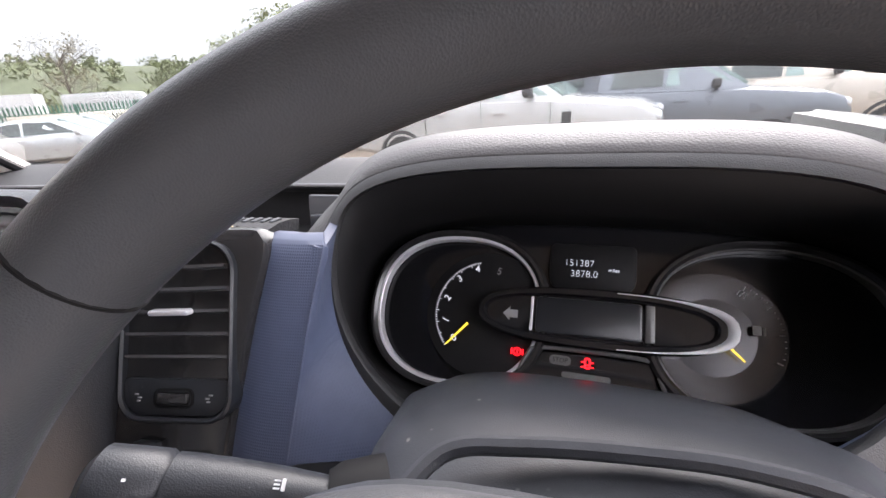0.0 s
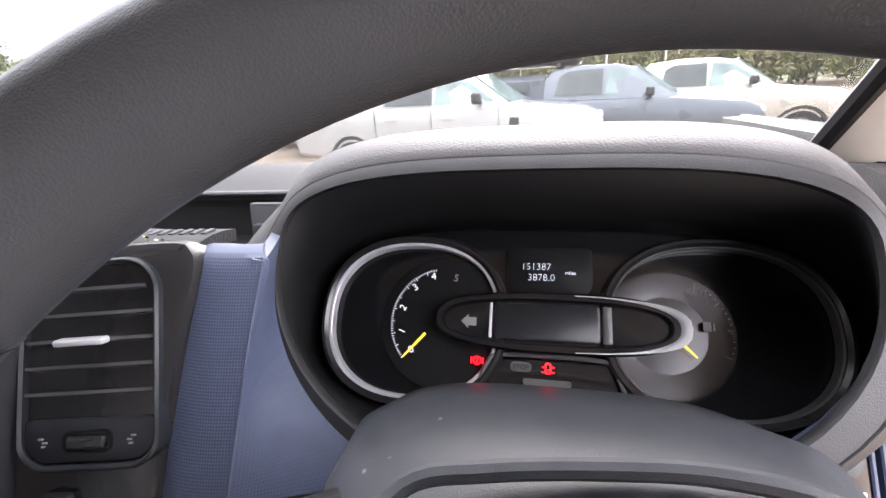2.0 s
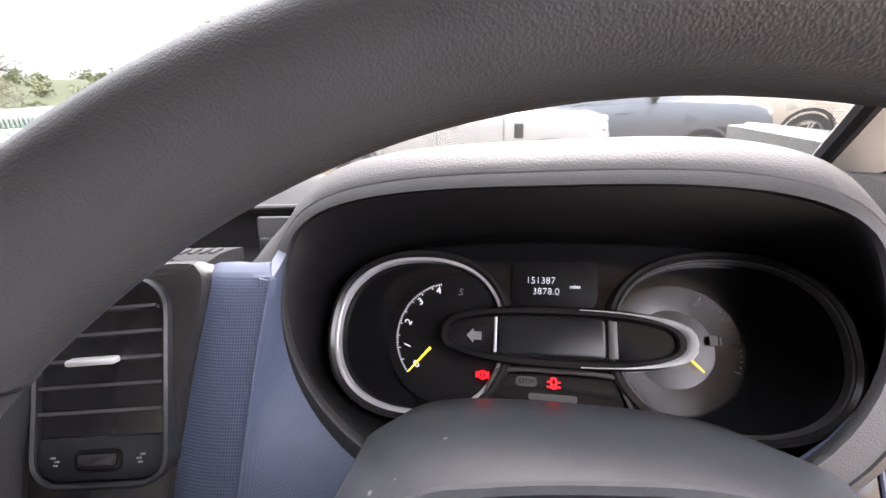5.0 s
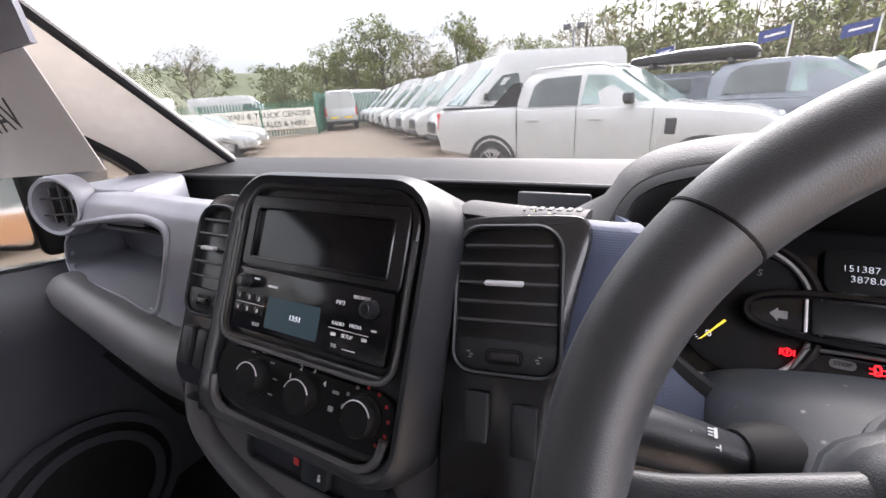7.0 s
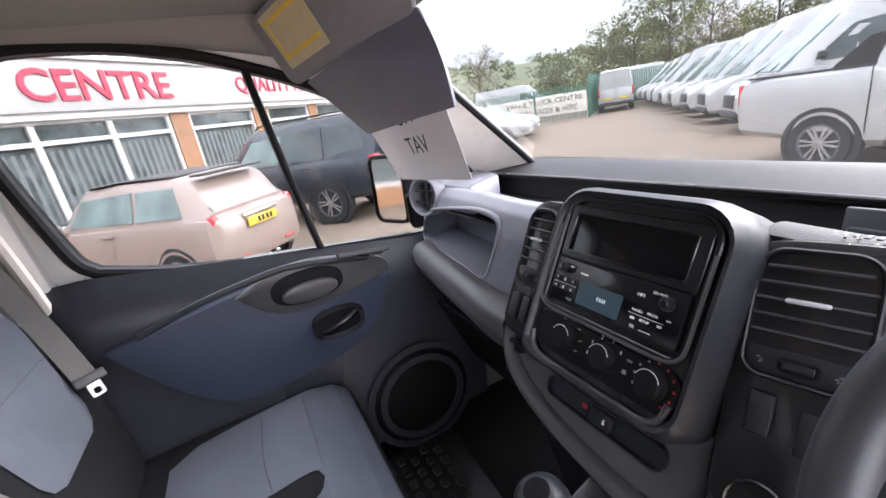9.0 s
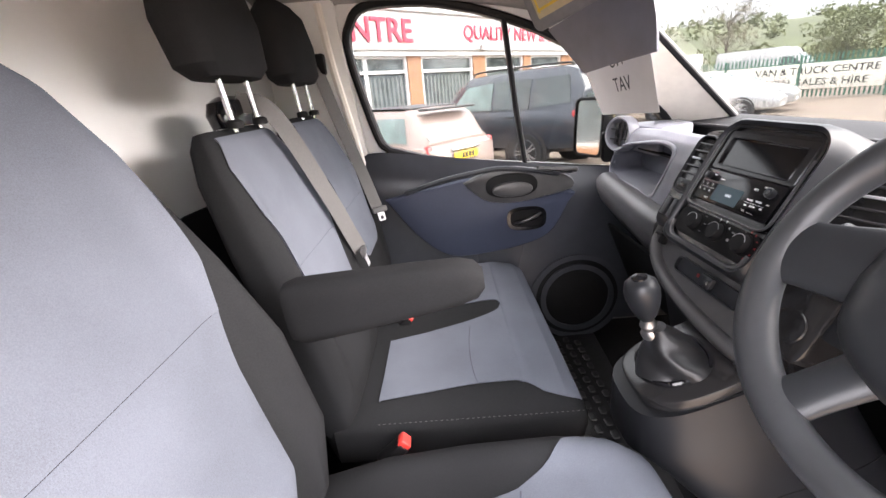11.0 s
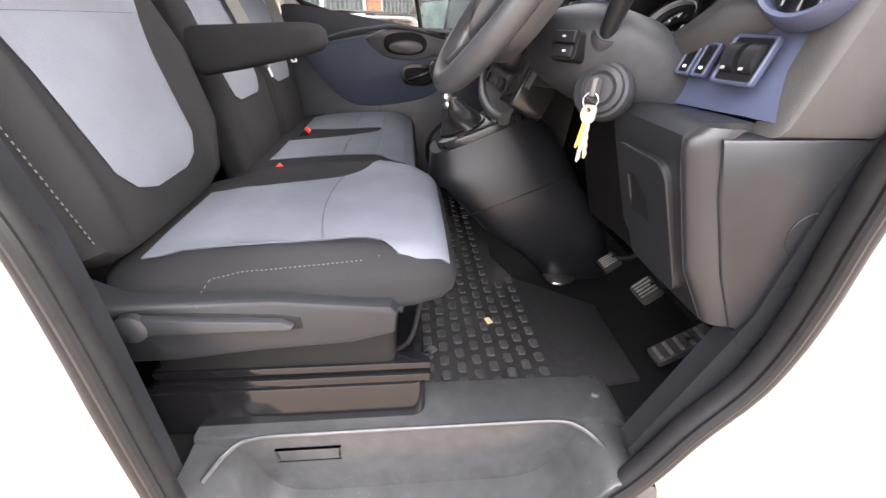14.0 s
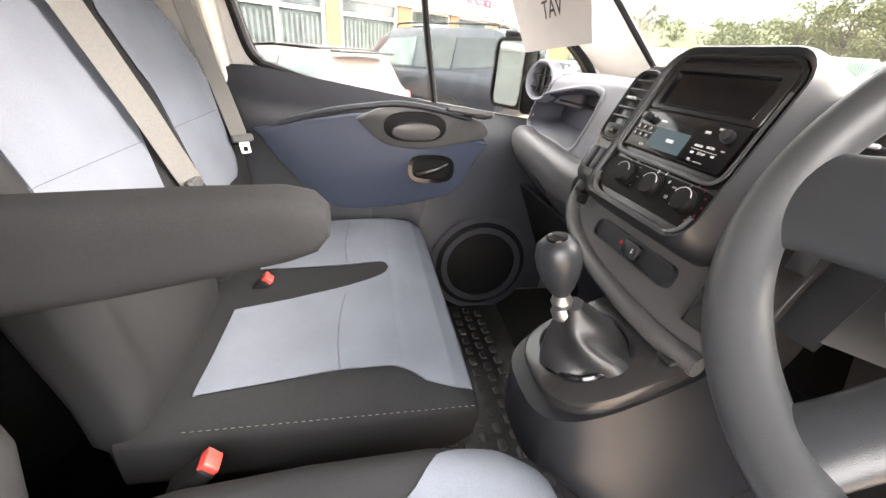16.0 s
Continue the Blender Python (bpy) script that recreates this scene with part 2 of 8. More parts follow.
LABEL_YELLOW = mat("yellow_label", (0.75, 0.52, 0.05), 0.6)
# tint dims the bright yard seen through the glass
PANE = pane("darkened_window_glass")
PANE_FRONT = pane("darkened_windscreen_glass", film=0.003)
MIRROR = mat("mirror_glass", (0.85, 0.85, 0.85), 0.03, 1.0, 0.01, 4)
# outdoors
CONCRETE = mat("pale_concrete_yard", (0.200, 0.152, 0.112), 0.85, 0, 0.16, 6, 0.3, 30, big=0.25)
CAR_GLASS = mat("dark_car_glass", (0.05, 0.065, 0.065), 0.06, 0, 0.3, 3, spec=0.8)
CAR_GLASS_PALE = mat("pale_car_glass", (0.20, 0.27, 0.26), 0.06, 0, 0.3, 3, spec=0.8)
CAR_BLACK = mat("car_black_plastic", (0.03, 0.03, 0.032), 0.5)
TYRE = mat("tyre_rubber", (0.025, 0.025, 0.026), 0.75)
ALLOY = mat("alloy_wheel", (0.55, 0.55, 0.57), 0.3, 0.8, 0.1, 10)
LAMP_RED = mat("red_tail_lamp", (0.55, 0.03, 0.03), 0.15, coat=0.5)
LAMP_CLEAR = mat("clear_head_lamp", (0.62, 0.64, 0.66), 0.1, 0.3, coat=0.5)
PLATE_Y = mat("yellow_number_plate", (0.80, 0.55, 0.03), 0.4)
PLATE_W = mat("white_number_plate", (0.78, 0.78, 0.76), 0.4)
PAINT_GREY = mat("grey_metallic_paint", (0.16, 0.175, 0.20), 0.3, 0.4, 0.04, 8, coat=0.4)
PAINT_BEIGE = mat("champagne_paint", (0.55, 0.50, 0.44), 0.3, 0.3, 0.04, 8, coat=0.4)
PAINT_DARK = mat("dark_blue_black_paint", (0.035, 0.042, 0.055), 0.22, 0.2, 0.06, 8, coat=0.6)
PAINT_PINK = mat("pale_pink_paint", (0.37, 0.285, 0.25), 0.3, 0.1, 0.04, 8, coat=0.4)
PAINT_SILVER = mat("silver_car_paint", (0.55, 0.57, 0.58), 0.3, 0.4, 0.04, 8, coat=0.4)
BRICK = mat("orange_brick", (0.42, 0.22, 0.12), 0.9, 0, 0.2, 9, 0.3, 40)
FASCIA = mat("white_fascia_board", (0.60, 0.595, 0.585), 0.6, 0, 0.03, 2)
SIGN_RED = mat("red_sign_letter", (0.62, 0.03, 0.08), 0.4)
UPVC = mat("white_window_frame", (0.78, 0.78, 0.77), 0.45)
SHOP_GLASS = mat("shop_window_glass", (0.10, 0.12, 0.125), 0.08, 0, 0.5, 1.5, spec=0.8)
BLIND = mat("grey_vertical_blind", (0.19, 0.205, 0.20), 0.8)
ROOF_TILE = mat("grey_roof_tile", (0.16, 0.14, 0.13), 0.9, 0, 0.2, 6, 0.3, 30)
FENCE_GREEN = mat("green_palisade_paint", (0.04, 0.15, 0.10), 0.5, 0, 0.15, 5)
FENCE_GREY = mat("galvanised_steel", (0.30, 0.31, 0.33), 0.5, 0.6, 0.15, 8)
BANNER = mat("cream_vinyl_banner", (0.72, 0.69, 0.60), 0.6, 0, 0.05, 2)
FLAG = mat("navy_flag_cloth", (0.05, 0.07, 0.22), 0.8)
BARK = mat("tree_bark", (0.10, 0.08, 0.06), 0.95, 0, 0.3, 12, 0.4, 40)
LEAF_A = mat("spring_leaves", (0.215, 0.23, 0.08), 0.85, 0, 0.35, 1.2, col2=(0.14, 0.165, 0.06), big=0.4)
LEAF_B = mat("dark_leaves", (0.17, 0.185, 0.075), 0.85, 0, 0.35, 1.0, col2=(0.11, 0.135, 0.055), big=0.3)
TWIG = mat("budding_twigs", (0.27, 0.225, 0.15), 0.9, 0, 0.3, 2, col2=(0.21, 0.20, 0.10))
HILL = mat("wooded_hill", (0.13, 0.15, 0.07), 0.95, 0, 0.4, 0.15, col2=(0.09, 0.10, 0.06), big=0.03)


# ---- mesh helpers ----
WORLD_SET = set()


def thing(name, label, category, at=(0, 0, 0), group="", kind="", m=None):
    """An empty that carries its parts. Parts are modelled in world metres unless a pose m is given."""
    ob = new(name)
    ob.empty_display_size = 0.05
    ob.matrix_basis = m if m is not None else Matrix.Translation(at)
    if m is None:
        WORLD_SET.add(ob.name)
    return tagged(ob, label, category, group, kind)


def finish(bm, name, material, angle=38):
    bmesh.ops.recalc_face_normals(bm, faces=bm.faces)
    me = bpy.data.meshes.new(name)
    bm.to_mesh(me)
    bm.free()
    me.materials.append(material)
    me.shade_smooth()
    me.set_sharp_from_angle(angle=radians(angle))
    return me


def part(name, bm, material, parent=None, label="", angle=38):
    ob = new(name, finish(bm, name, material, angle))
    if parent is not None:
        ob.parent = parent
        if parent.name in WORLD_SET:
            ob.matrix_parent_inverse = parent.matrix_basis.inverted()
    return tagged(ob, label)


def solid(name, bm, material, label, category, group="", kind="", angle=38):
    """A thing of one mesh, with its origin at its base."""
    lo = [min(v.co[i] for v in bm.verts) for i in range(3)]
    hi = [max(v.co[i] for v in bm.verts) for i in range(3)]
    base = Vector(((lo[0] + hi[0]) / 2, (lo[1] + hi[1]) / 2, lo[2]))
    for v in bm.verts:
        v.co -= base
    ob = new(name, finish(bm, name, material, angle))
    ob.matrix_basis = Matrix.Translation(base)
    return tagged(ob, label, category, group, kind)


def fr(o, u, v):
    """A frame at o with its first axis along u, its second near v."""
    u = Vector(u).normalized()
    n = u.cross(Vector(v)).normalized()
    m = Matrix((u, n.cross(u), n)).transposed().to_4x4()
    m.translation = o
    return m


def B():
    return bmesh.new()


def loft(bm, rings, closed=True, caps=True):
    vs = [[bm.verts.new(p) for p in r] for r in rings]
    n = len(vs[0])
    for a, b in zip(vs, vs[1:]):
        for i in range(n if closed else n - 1):
            j = (i + 1) % n
            bm.faces.new((a[i], a[j], b[j], b[i]))
    if caps and closed:
        bm.faces.new(vs[0][::-1])
        bm.faces.new(vs[-1])
    return bm


def rrect(w, h, r, k=5, cx=0.0, cy=0.0):
    """A rounded rectangle; r: one radius or four (right-top, left-top, left-bottom, right-bottom)."""
    rs = r if isinstance(r, (tuple, list)) else (r,) * 4
    pts = []
    for q, (sx, sy) in enumerate(((1, 1), (-1, 1), (-1, -1), (1, -1))):
        rad = rs[q]
        for i in range(k + 1):
            a = radians(90 * q + 90 * i / k)
            pts.append((cx + sx * (w / 2 - rad) + rad * math.cos(a), cy + sy * (h / 2 - rad) + rad * math.sin(a)))
    return pts


def oval(a, b, k=32, e=2.0, cx=0.0, cy=0.0):
    out = []
    for i in range(k):
        t = 2 * math.pi * i / k
        c, s = math.cos(t), math.sin(t)
        out.append((cx + a * math.copysign(abs(c) ** (2 / e), c), cy + b * math.copysign(abs(s) ** (2 / e), s)))
    return out


def inset(pts, d):
    n, out = len(pts), []
    for i in range(n):
        a, b, c = Vector(pts[i - 1]), Vector(pts[i]), Vector(pts[(i + 1) % n])
        t = (c - a)
        if t.length < 1e-9:
            out.append(tuple(b))
            continue
        t.normalize()
        out.append((b.x - t.y * d, b.y + t.x * d))
    return out


def slab(bm, m, pts, z0, z1, bev=0.0, both=False):
    """A plate of outline pts (counter-clockwise) between heights z0 and z1 of frame m, with an eased edge."""
    rings = []
    if both and bev:
        rings.append((inset(pts, bev), z0))
        rings.append((pts, z0 + bev))
    else:
        rings.append((pts, z0))
    if bev:
        rings += [(pts, z1 - bev), (inset(pts, bev * 0.35), z1 - bev * 0.3), (inset(pts, bev), z1)]
    else:
        rings.append((pts, z1))
    return loft(bm, [[m @ Vector((x, y, z)) for x, y in r] for r, z in rings])


def hoop(bm, m, outer, inner, z0, z1, bev=0.002):
    """A frame between two outlines of equal count."""
    rows = [(outer, z0), (outer, z1 - bev), (inset(outer, bev), z1), (inset(inner, -bev), z1), (inner, z1 - bev), (inner, z0)]
    rings = [[m @ Vector((x, y, z)) for x, y in r] for r, z in rows]
    vs = [[bm.verts.new(p) for p in r] for r in rings]
    n = len(outer)
    for a, b in zip(vs, vs[1:] + vs[:1]):
        for i in range(n):
            j = (i + 1) % n
            bm.faces.new((a[i], a[j], b[j], b[i]))
    return bm


def cup(bm, m, outline, z_top, z_floor, t=0.003, shrink=0.0):
    """A recess: inner walls and floor, with thickness behind."""
    inn, deep = outline, inset(outline, shrink)
    rows = [(inset(outline, -t), z_top), (inn, z_top), (deep, z_floor)]
    vs = [[bm.verts.new(m @ Vector((x, y, z))) for x, y in r] for r, z in rows]
    back = [[bm.verts.new(m @ Vector((x, y, z))) for x, y in r] for r, z in ((inset(outline, -t), z_top - 0.001), (inset(deep, -t), z_floor - t))]
    n = len(outline)
    for a, b in ((vs[0], vs[1]), (vs[1], vs[2]), (back[1], back[0]), (back[0], vs[0])):
        for i in range(n):
            j = (i + 1) % n
            bm.faces.new((a[i], a[j], b[j], b[i]))
    bm.faces.new(vs[2])
    bm.faces.new(back[1][::-1])
    return bm


def box(bm, m, sx, sy, sz, bev=0.003, r=None):
    """A block centred on m with eased edges."""
    r = r if r is not None else min(bev, sx / 2.2, sy / 2.2)
    return slab(bm, m, rrect(sx, sy, max(r, 1e-4), 3), -sz / 2, sz / 2, min(bev, sz / 2.2, sx / 3, sy / 3), True)


def tube(bm, pts, r, k=10, closed=False, flat=1.0):
    """A swept round bar; r a number or one for each point."""
    pts = [Vector(p) for p in pts]
    n, rings, prev = len(pts), [], None
    for i, p in enumerate(pts):
        a = pts[i - 1] if (i or closed) else p
        b = pts[(i + 1) % n] if (i < n - 1 or closed) else p
        t = (b - a).normalized()
        if prev is None:
            up = Vector((0, 0, 1)) if abs(t.z) < 0.9 else Vector((0, 1, 0))
            u = t.cross(up).normalized()
        else:
            u = (prev - t * prev.dot(t)).normalized()
        prev = u
        w = t.cross(u)
        rad = r[i] if isinstance(r, (list, tuple)) else r
        rings.append([p + u * (rad * math.cos(2 * math.pi * j / k)) + w * (rad * flat * math.sin(2 * math.pi * j / k)) for j in range(k)])
    if closed:
        rings.append(rings[0])
        loft(bm, rings, True, False)
        bmesh.ops.remove_doubles(bm, verts=bm.verts, dist=1e-6)
    else:
        loft(bm, rings)
    return bm


def lathe(bm, m, prof, k=28):
    """Turns a profile of (radius, height) about the third axis of m."""
    rings = [[m @ Vector((max(r, 1e-4) * math.cos(2 * math.pi * j / k), max(r, 1e-4) * math.sin(2 * math.pi * j / k), z)) for j in range(k)] for r, z in prof]
    return loft(bm, rings)


def sheet(bm, fn, nu, nv, t=0.004):
    """A curved shell: fn(u, v) for u, v in 0..1 gives the outer face; t is its thickness."""
    top = [[Vector(fn(i / nu, j / nv)) for j in range(nv + 1)] for i in range(nu + 1)]
    e = 1e-3

    def nrm(i, j):
        u, v = i / nu, j / nv
        a = Vector(fn(min(1, u + e), v)) - Vector(fn(max(0, u - e), v))
        b = Vector(fn(u, min(1, v + e))) - Vector(fn(u, max(0, v - e)))
        c = a.cross(b)
        return c.normalized() if c.length > 1e-12 else Vector((0, 0, 1))
    va = [[bm.verts.new(top[i][j]) for j in range(nv + 1)] for i in range(nu + 1)]
    vb = [[bm.verts.new(top[i][j] - nrm(i, j) * t) for j in range(nv + 1)] for i in range(nu + 1)]
    for i in range(nu):
        for j in range(nv):
            bm.faces.new((va[i][j], va[i + 1][j], va[i + 1][j + 1], va[i][j + 1]))
            bm.faces.new((vb[i][j], vb[i][j + 1], vb[i + 1][j + 1], vb[i + 1][j]))
    for i in range(nu):
        bm.faces.new((va[i][0], vb[i][0], vb[i + 1][0], va[i + 1][0]))
        bm.faces.new((va[i][nv], va[i + 1][nv], vb[i + 1][nv], vb[i][nv]))
    for j in range(nv):
        bm.faces.new((va[0][j], va[0][j + 1], vb[0][j + 1], vb[0][j]))
        bm.faces.new((va[nu][j], vb[nu][j], vb[nu][j + 1], va[nu][j + 1]))
    return bm


def spline(pts, n):
    """n + 1 points on a smooth curve through pts."""
    p = [Vector(q) for q in pts]
    p = [p[0] * 2 - p[1]] + p + [p[-1] * 2 - p[-2]]
    seg, out = len(p) - 3, []
    for k in range(n + 1):
        x = k / n * seg
        i = min(int(x), seg - 1)
        t = x - i
        a, b, c, d = p[i:i + 4]
        out.append(0.5 * ((2 * b) + (c - a) * t + (2 * a - 5 * b + 4 * c - d) * t * t + (3 * b - a - 3 * c + d) * t ** 3))
    return out


def lerp_table(x, table):
    """Linear reading of rows (x, value...)."""
    if x <= table[0][0]:
        return table[0][1:]
    for a, b in zip(table, table[1:]):
        if x <= b[0]:
            t = (x - a[0]) / (b[0] - a[0])
            return tuple(p + (q - p) * t for p, q in zip(a[1:], b[1:]))
    return table[-1][1:]


def words(body, size, m, material, parent, name="lettering", depth=0.0004, align="CENTER", bold=0.0):
    """Raised lettering in the built-in font, centred on m."""
    cu = bpy.data.curves.new(name, "FONT")
    cu.body, cu.size, cu.extrude, cu.offset = body, size, depth, bold
    cu.align_x, cu.align_y = align, "CENTER"
    cu.resolution_u = 3
    tmp = bpy.data.objects.new("tmp", cu)
    me = bpy.data.meshes.new_from_object(tmp)
    bpy.data.objects.remove(tmp)
    bpy.data.curves.remove(cu)
    me.materials.append(material)
    me.transform(m)
    ob = new(name, me)
    if parent is not None:
        ob.parent = parent
        if parent.name in WORLD_SET:
            ob.matrix_parent_inverse = parent.matrix_basis.inverted()
    return ob


def bars(rows, m, material, parent, name="print"):
    """Small flat marks (x, y, width, height) on frame m."""
    for x, y, w, h in rows:
        bm = B()
        slab(bm, m, rrect(w, h, min(w, h) * 0.2, 2, x, y), 0, 0.0006)
        mark = part(name, bm, material, parent)
    return mark


# ---- cab shell ----
I4 = Matrix.Identity(4)


def side(x, sign=1):
    """Frame on a plane of constant x: first axis +y, second +z; third faces the cab's middle on the near side."""
    m = Matrix(((0, 0, 1, x), (1, 0, 0, 0), (0, 1, 0, 0), (0, 0, 0, 1)))
    return m


solid("floor", slab(B(), I4, [(-0.92, -0.62), (0.80, -0.62), (0.80, -0.165), (0.70, -0.165), (0.70, 0.83), (0.80, 0.83), (0.80, 1.30), (-0.92, 1.30)], 0.50, 0.555), DARK, "black moulded cab floor under the rubber mat", "floor", kind="structure")

bm = B()
sheet(bm, lambda u, v: (-0.95 + 1.9 * u, -0.62 + 1.32 * v, 1.93 + 0.03 * math.sin(math.pi * u) - 0.06 * max(0, v - 0.75) / 0.25 - 0.02 * max(0, abs(u - 0.5) - 0.4) * 10), 24, 16, -0.02)
solid("ceiling", bm, HEADLINER, "grey cloth headliner over the cab", "ceiling", kind="structure")

bm = B()
sheet(bm, lambda u, v: (-0.95 + 1.9 * u, -0.60 + 0.012 * math.sin(u * 30) * (0.2 < v < 0.9), 0.55 + 1.40 * v), 60, 10, 0.02)
solid("wall_rear", bm, WHITE_IN, "white painted steel bulkhead behind the seats", "wall", kind="structure")

# added dark sheet: darkens the gaps seen between the seats
bm = B()
sheet(bm, lambda u, v: (-0.94 + 1.70 * u, -0.572 + 0.006 * math.sin(u * 25), 0.556 + 0.80 * v), 40, 8, -0.012)
solid("trim", bm, SEAT_DARK, "dark sheet added low on the bulkhead to keep the gaps between seats dark", "trim", kind="structure")

# driver's doorway: painted B-post, A-post and sill, with rubber seals
bm = B()
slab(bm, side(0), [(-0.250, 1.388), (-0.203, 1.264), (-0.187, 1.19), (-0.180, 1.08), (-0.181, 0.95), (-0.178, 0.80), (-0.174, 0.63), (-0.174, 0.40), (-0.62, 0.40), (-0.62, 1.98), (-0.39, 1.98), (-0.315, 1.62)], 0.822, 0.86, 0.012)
b_post = part("body_post", bm, WHITE_DIM)
tagged(b_post, "white painted steel door post of the van", "door post", kind="structure")
bm = B()
lathe(bm, Matrix.Translation((0.859, -0.250, 1.070)) @ pose(0, 0, 0, 0, 90, 0), [(0.011, 0), (0.011, 0.004), (0.008, 0.006)], 16)
part("plug", bm, GREY_TRIM, b_post)
bm = B()
slab(bm, side(0.859), rrect(0.060, 0.096, 0.016, 4, -0.347, 1.144), 0, 0.006, 0.002)
part("striker_plate", bm, POST_PLATE, b_post)
bm = B()
tube(bm, spline([(0.862, -0.351, 1.137), (0.890, -0.339, 1.135), (0.896, -0.318, 1.144), (0.890, -0.318, 1.154), (0.862, -0.335, 1.156)], 14), 0.0055, 8)
for z in (1.112, 1.178):
    lathe(bm, Matrix.Translation((0.865, -0.347, z)) @ pose(0, 0, 0, 0, 90, 0), [(0.010, 0), (0.010, 0.002), (0.006, 0.004), (0.004, 0.002)], 16)
part("striker", bm, STEEL, b_post, "worn steel door striker")
bars([(-0.285, 0.865, 0.055, 0.002), (-0.285, 0.85, 0.05, 0.002), (-0.285, 0.835, 0.052, 0.002), (-0.285, 0.82, 0.04, 0.002), (-0.285, 0.842, 0.07, 0.001), (-0.32, 0.842, 0.001, 0.06)], side(0.8605) @ Matrix.Translation((0.02, 0.02, 0)), PRINT_DIM, b_post, "data_label")
bm = B()
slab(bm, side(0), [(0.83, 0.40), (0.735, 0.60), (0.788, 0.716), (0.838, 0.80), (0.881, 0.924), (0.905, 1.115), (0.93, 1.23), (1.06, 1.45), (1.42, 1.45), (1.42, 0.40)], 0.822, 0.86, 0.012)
a_post = part("body_post", bm, WHITE_DIM)
tagged(a_post, "white painted steel front post of the doorway", "door post", kind="structure")
bm = B()
lathe(bm, Matrix.Translation((0.859, 0.964, 0.931)) @ pose(0, 0, 0, 0, 90, 0), [(0.014, 0), (0.014, 0.004), (0.010, 0.006)], 18)
part("plug", bm, GREY_TRIM, a_post)
bm = B()
tube(bm, spline([(0.845, -0.37, 1.88), (0.848, -0.243, 1.39), (0.848, -0.195, 1.264), (0.846, -0.164, 1.12), (0.846, -0.155, 0.95), (0.846, -0.153, 0.80), (0.845, -0.150, 0.60), (0.843, -0.150, 0.42)], 36), [0.021] * 14 + [0.021 + 0.0006 * i for i in range(10)] + [0.027] * 13, 12)
tube(bm, spline([(0.845, 0.66, 0.50), (0.846, 0.722, 0.595), (0.846, 0.778, 0.705), (0.846, 0.839, 0.80), (0.846, 0.867, 0.885), (0.846, 0.880, 0.98), (0.846, 0.885, 1.10), (0.846, 0.905, 1.235), (0.845, 1.04, 1.46)], 40), 0.027, 12)
tube(bm, spline([(0.862, -0.168, 1.19), (0.870, -0.146, 1.10), (0.872, -0.138, 0.98), (0.872, -0.136, 0.85), (0.872, -0.134, 0.70), (0.868, -0.132, 0.50)], 36), 0.009, 8)
tube(bm, spline([(0.868, 0.645, 0.51), (0.872, 0.706, 0.604), (0.872, 0.762, 0.714), (0.872, 0.822, 0.81), (0.872, 0.849, 0.89), (0.872, 0.863, 1.0), (0.872, 0.868, 1.12), (0.872, 0.888, 1.24), (0.868, 1.02, 1.47)], 36), 0.009, 8)
solid("door_seal", bm, SEAL, "black rubber seal round the open doorway", "door seal", kind="structure")
bm = B()
tube(bm, spline([(0.858, -0.35, 1.88), (0.862, -0.240, 1.42), (0.862, -0.205, 1.31), (0.862, -0.184, 1.235), (0.858, -0.178, 1.20)], 20), 0.005, 8)
solid("trim", bm, CREAM, "cream trim edge beside the doorway seal", "trim", kind="structure")

bm = B()
slab(bm, side(0), [(-0.250, 1.377), (-0.210, 1.254), (-0.176, 1.08), (-0.168, 0.90), (-0.164, 0.64), (-0.164, 0.45), (-0.60, 0.45), (-0.60, 1.95), (-0.385, 1.95), (-0.32, 1.62)], 0.765, 0.820, 0.008)
solid("trim", bm, PLASTIC, "black plastic lining inside the rear door post", "trim", kind="structure")
# dark lining behind the front seal, and the roof rails over the doorways
bm = B()
slab(bm, side(0), [(0.74, 0.50), (0.70, 0.62), (0.76, 0.76), (0.83, 0.93), (0.86, 1.13), (0.90, 1.26), (1.05, 1.44), (1.30, 1.40), (1.30, 0.50)], 0.775, 0.821, 0.006)
solid("trim", bm, PLASTIC, "black plastic lining inside the front door post", "trim", kind="structure")
for x in (-0.93, 0.93):
    bm = B()
    tube(bm, spline([(x, -0.62, 1.955), (x, -0.1, 1.945), (x * 0.985, 0.22, 1.915), (x * 0.96, 0.48, 1.855), (x * 0.93, 0.66, 1.79)], 24), 0.055, 12)
    solid("trim", bm, HEADLINER, "pale grey cloth-covered roof rail", "trim", kind="structure")

# sill with its moulded step
bm = B()
slab(bm, side(0), [(-0.16, 0.30), (0.80, 0.30), (0.83, 0.44), (0.765, 0.50), (0.755, 0.56), (0.72, 0.585), (-0.16, 0.585)], 0.60, 0.722, 0.008)
slab(bm, side(0), [(-0.16, 0.30), (0.80, 0.30), (0.80, 0.43), (0.765, 0.50), (0.75, 0.55), (0.70, 0.572), (0.665, 0.565), (0.645, 0.545), (0.625, 0.50), (0.60, 0.45), (0.57, 0.415), (0.53, 0.398), (0.48, 0.392), (0.06, 0.392), (0.02, 0.398), (-0.01, 0.415), (-0.035, 0.45), (-0.055, 0.50), (-0.075, 0.545), (-0.12, 0.565), (-0.16, 0.572)], 0.722, 0.86, 0.006)
sill = part("sill", bm, SILL)
tagged(sill, "black moulded step well in the doorway", "door sill", kind="structure")
bm = B()
box(bm, Matrix.Translation((0.724, 0.062, 0.526)), 0.008, 0.13, 0.036, 0.003, 0.008)
part("grip_pad", bm, SILL, sill)
bm = B()
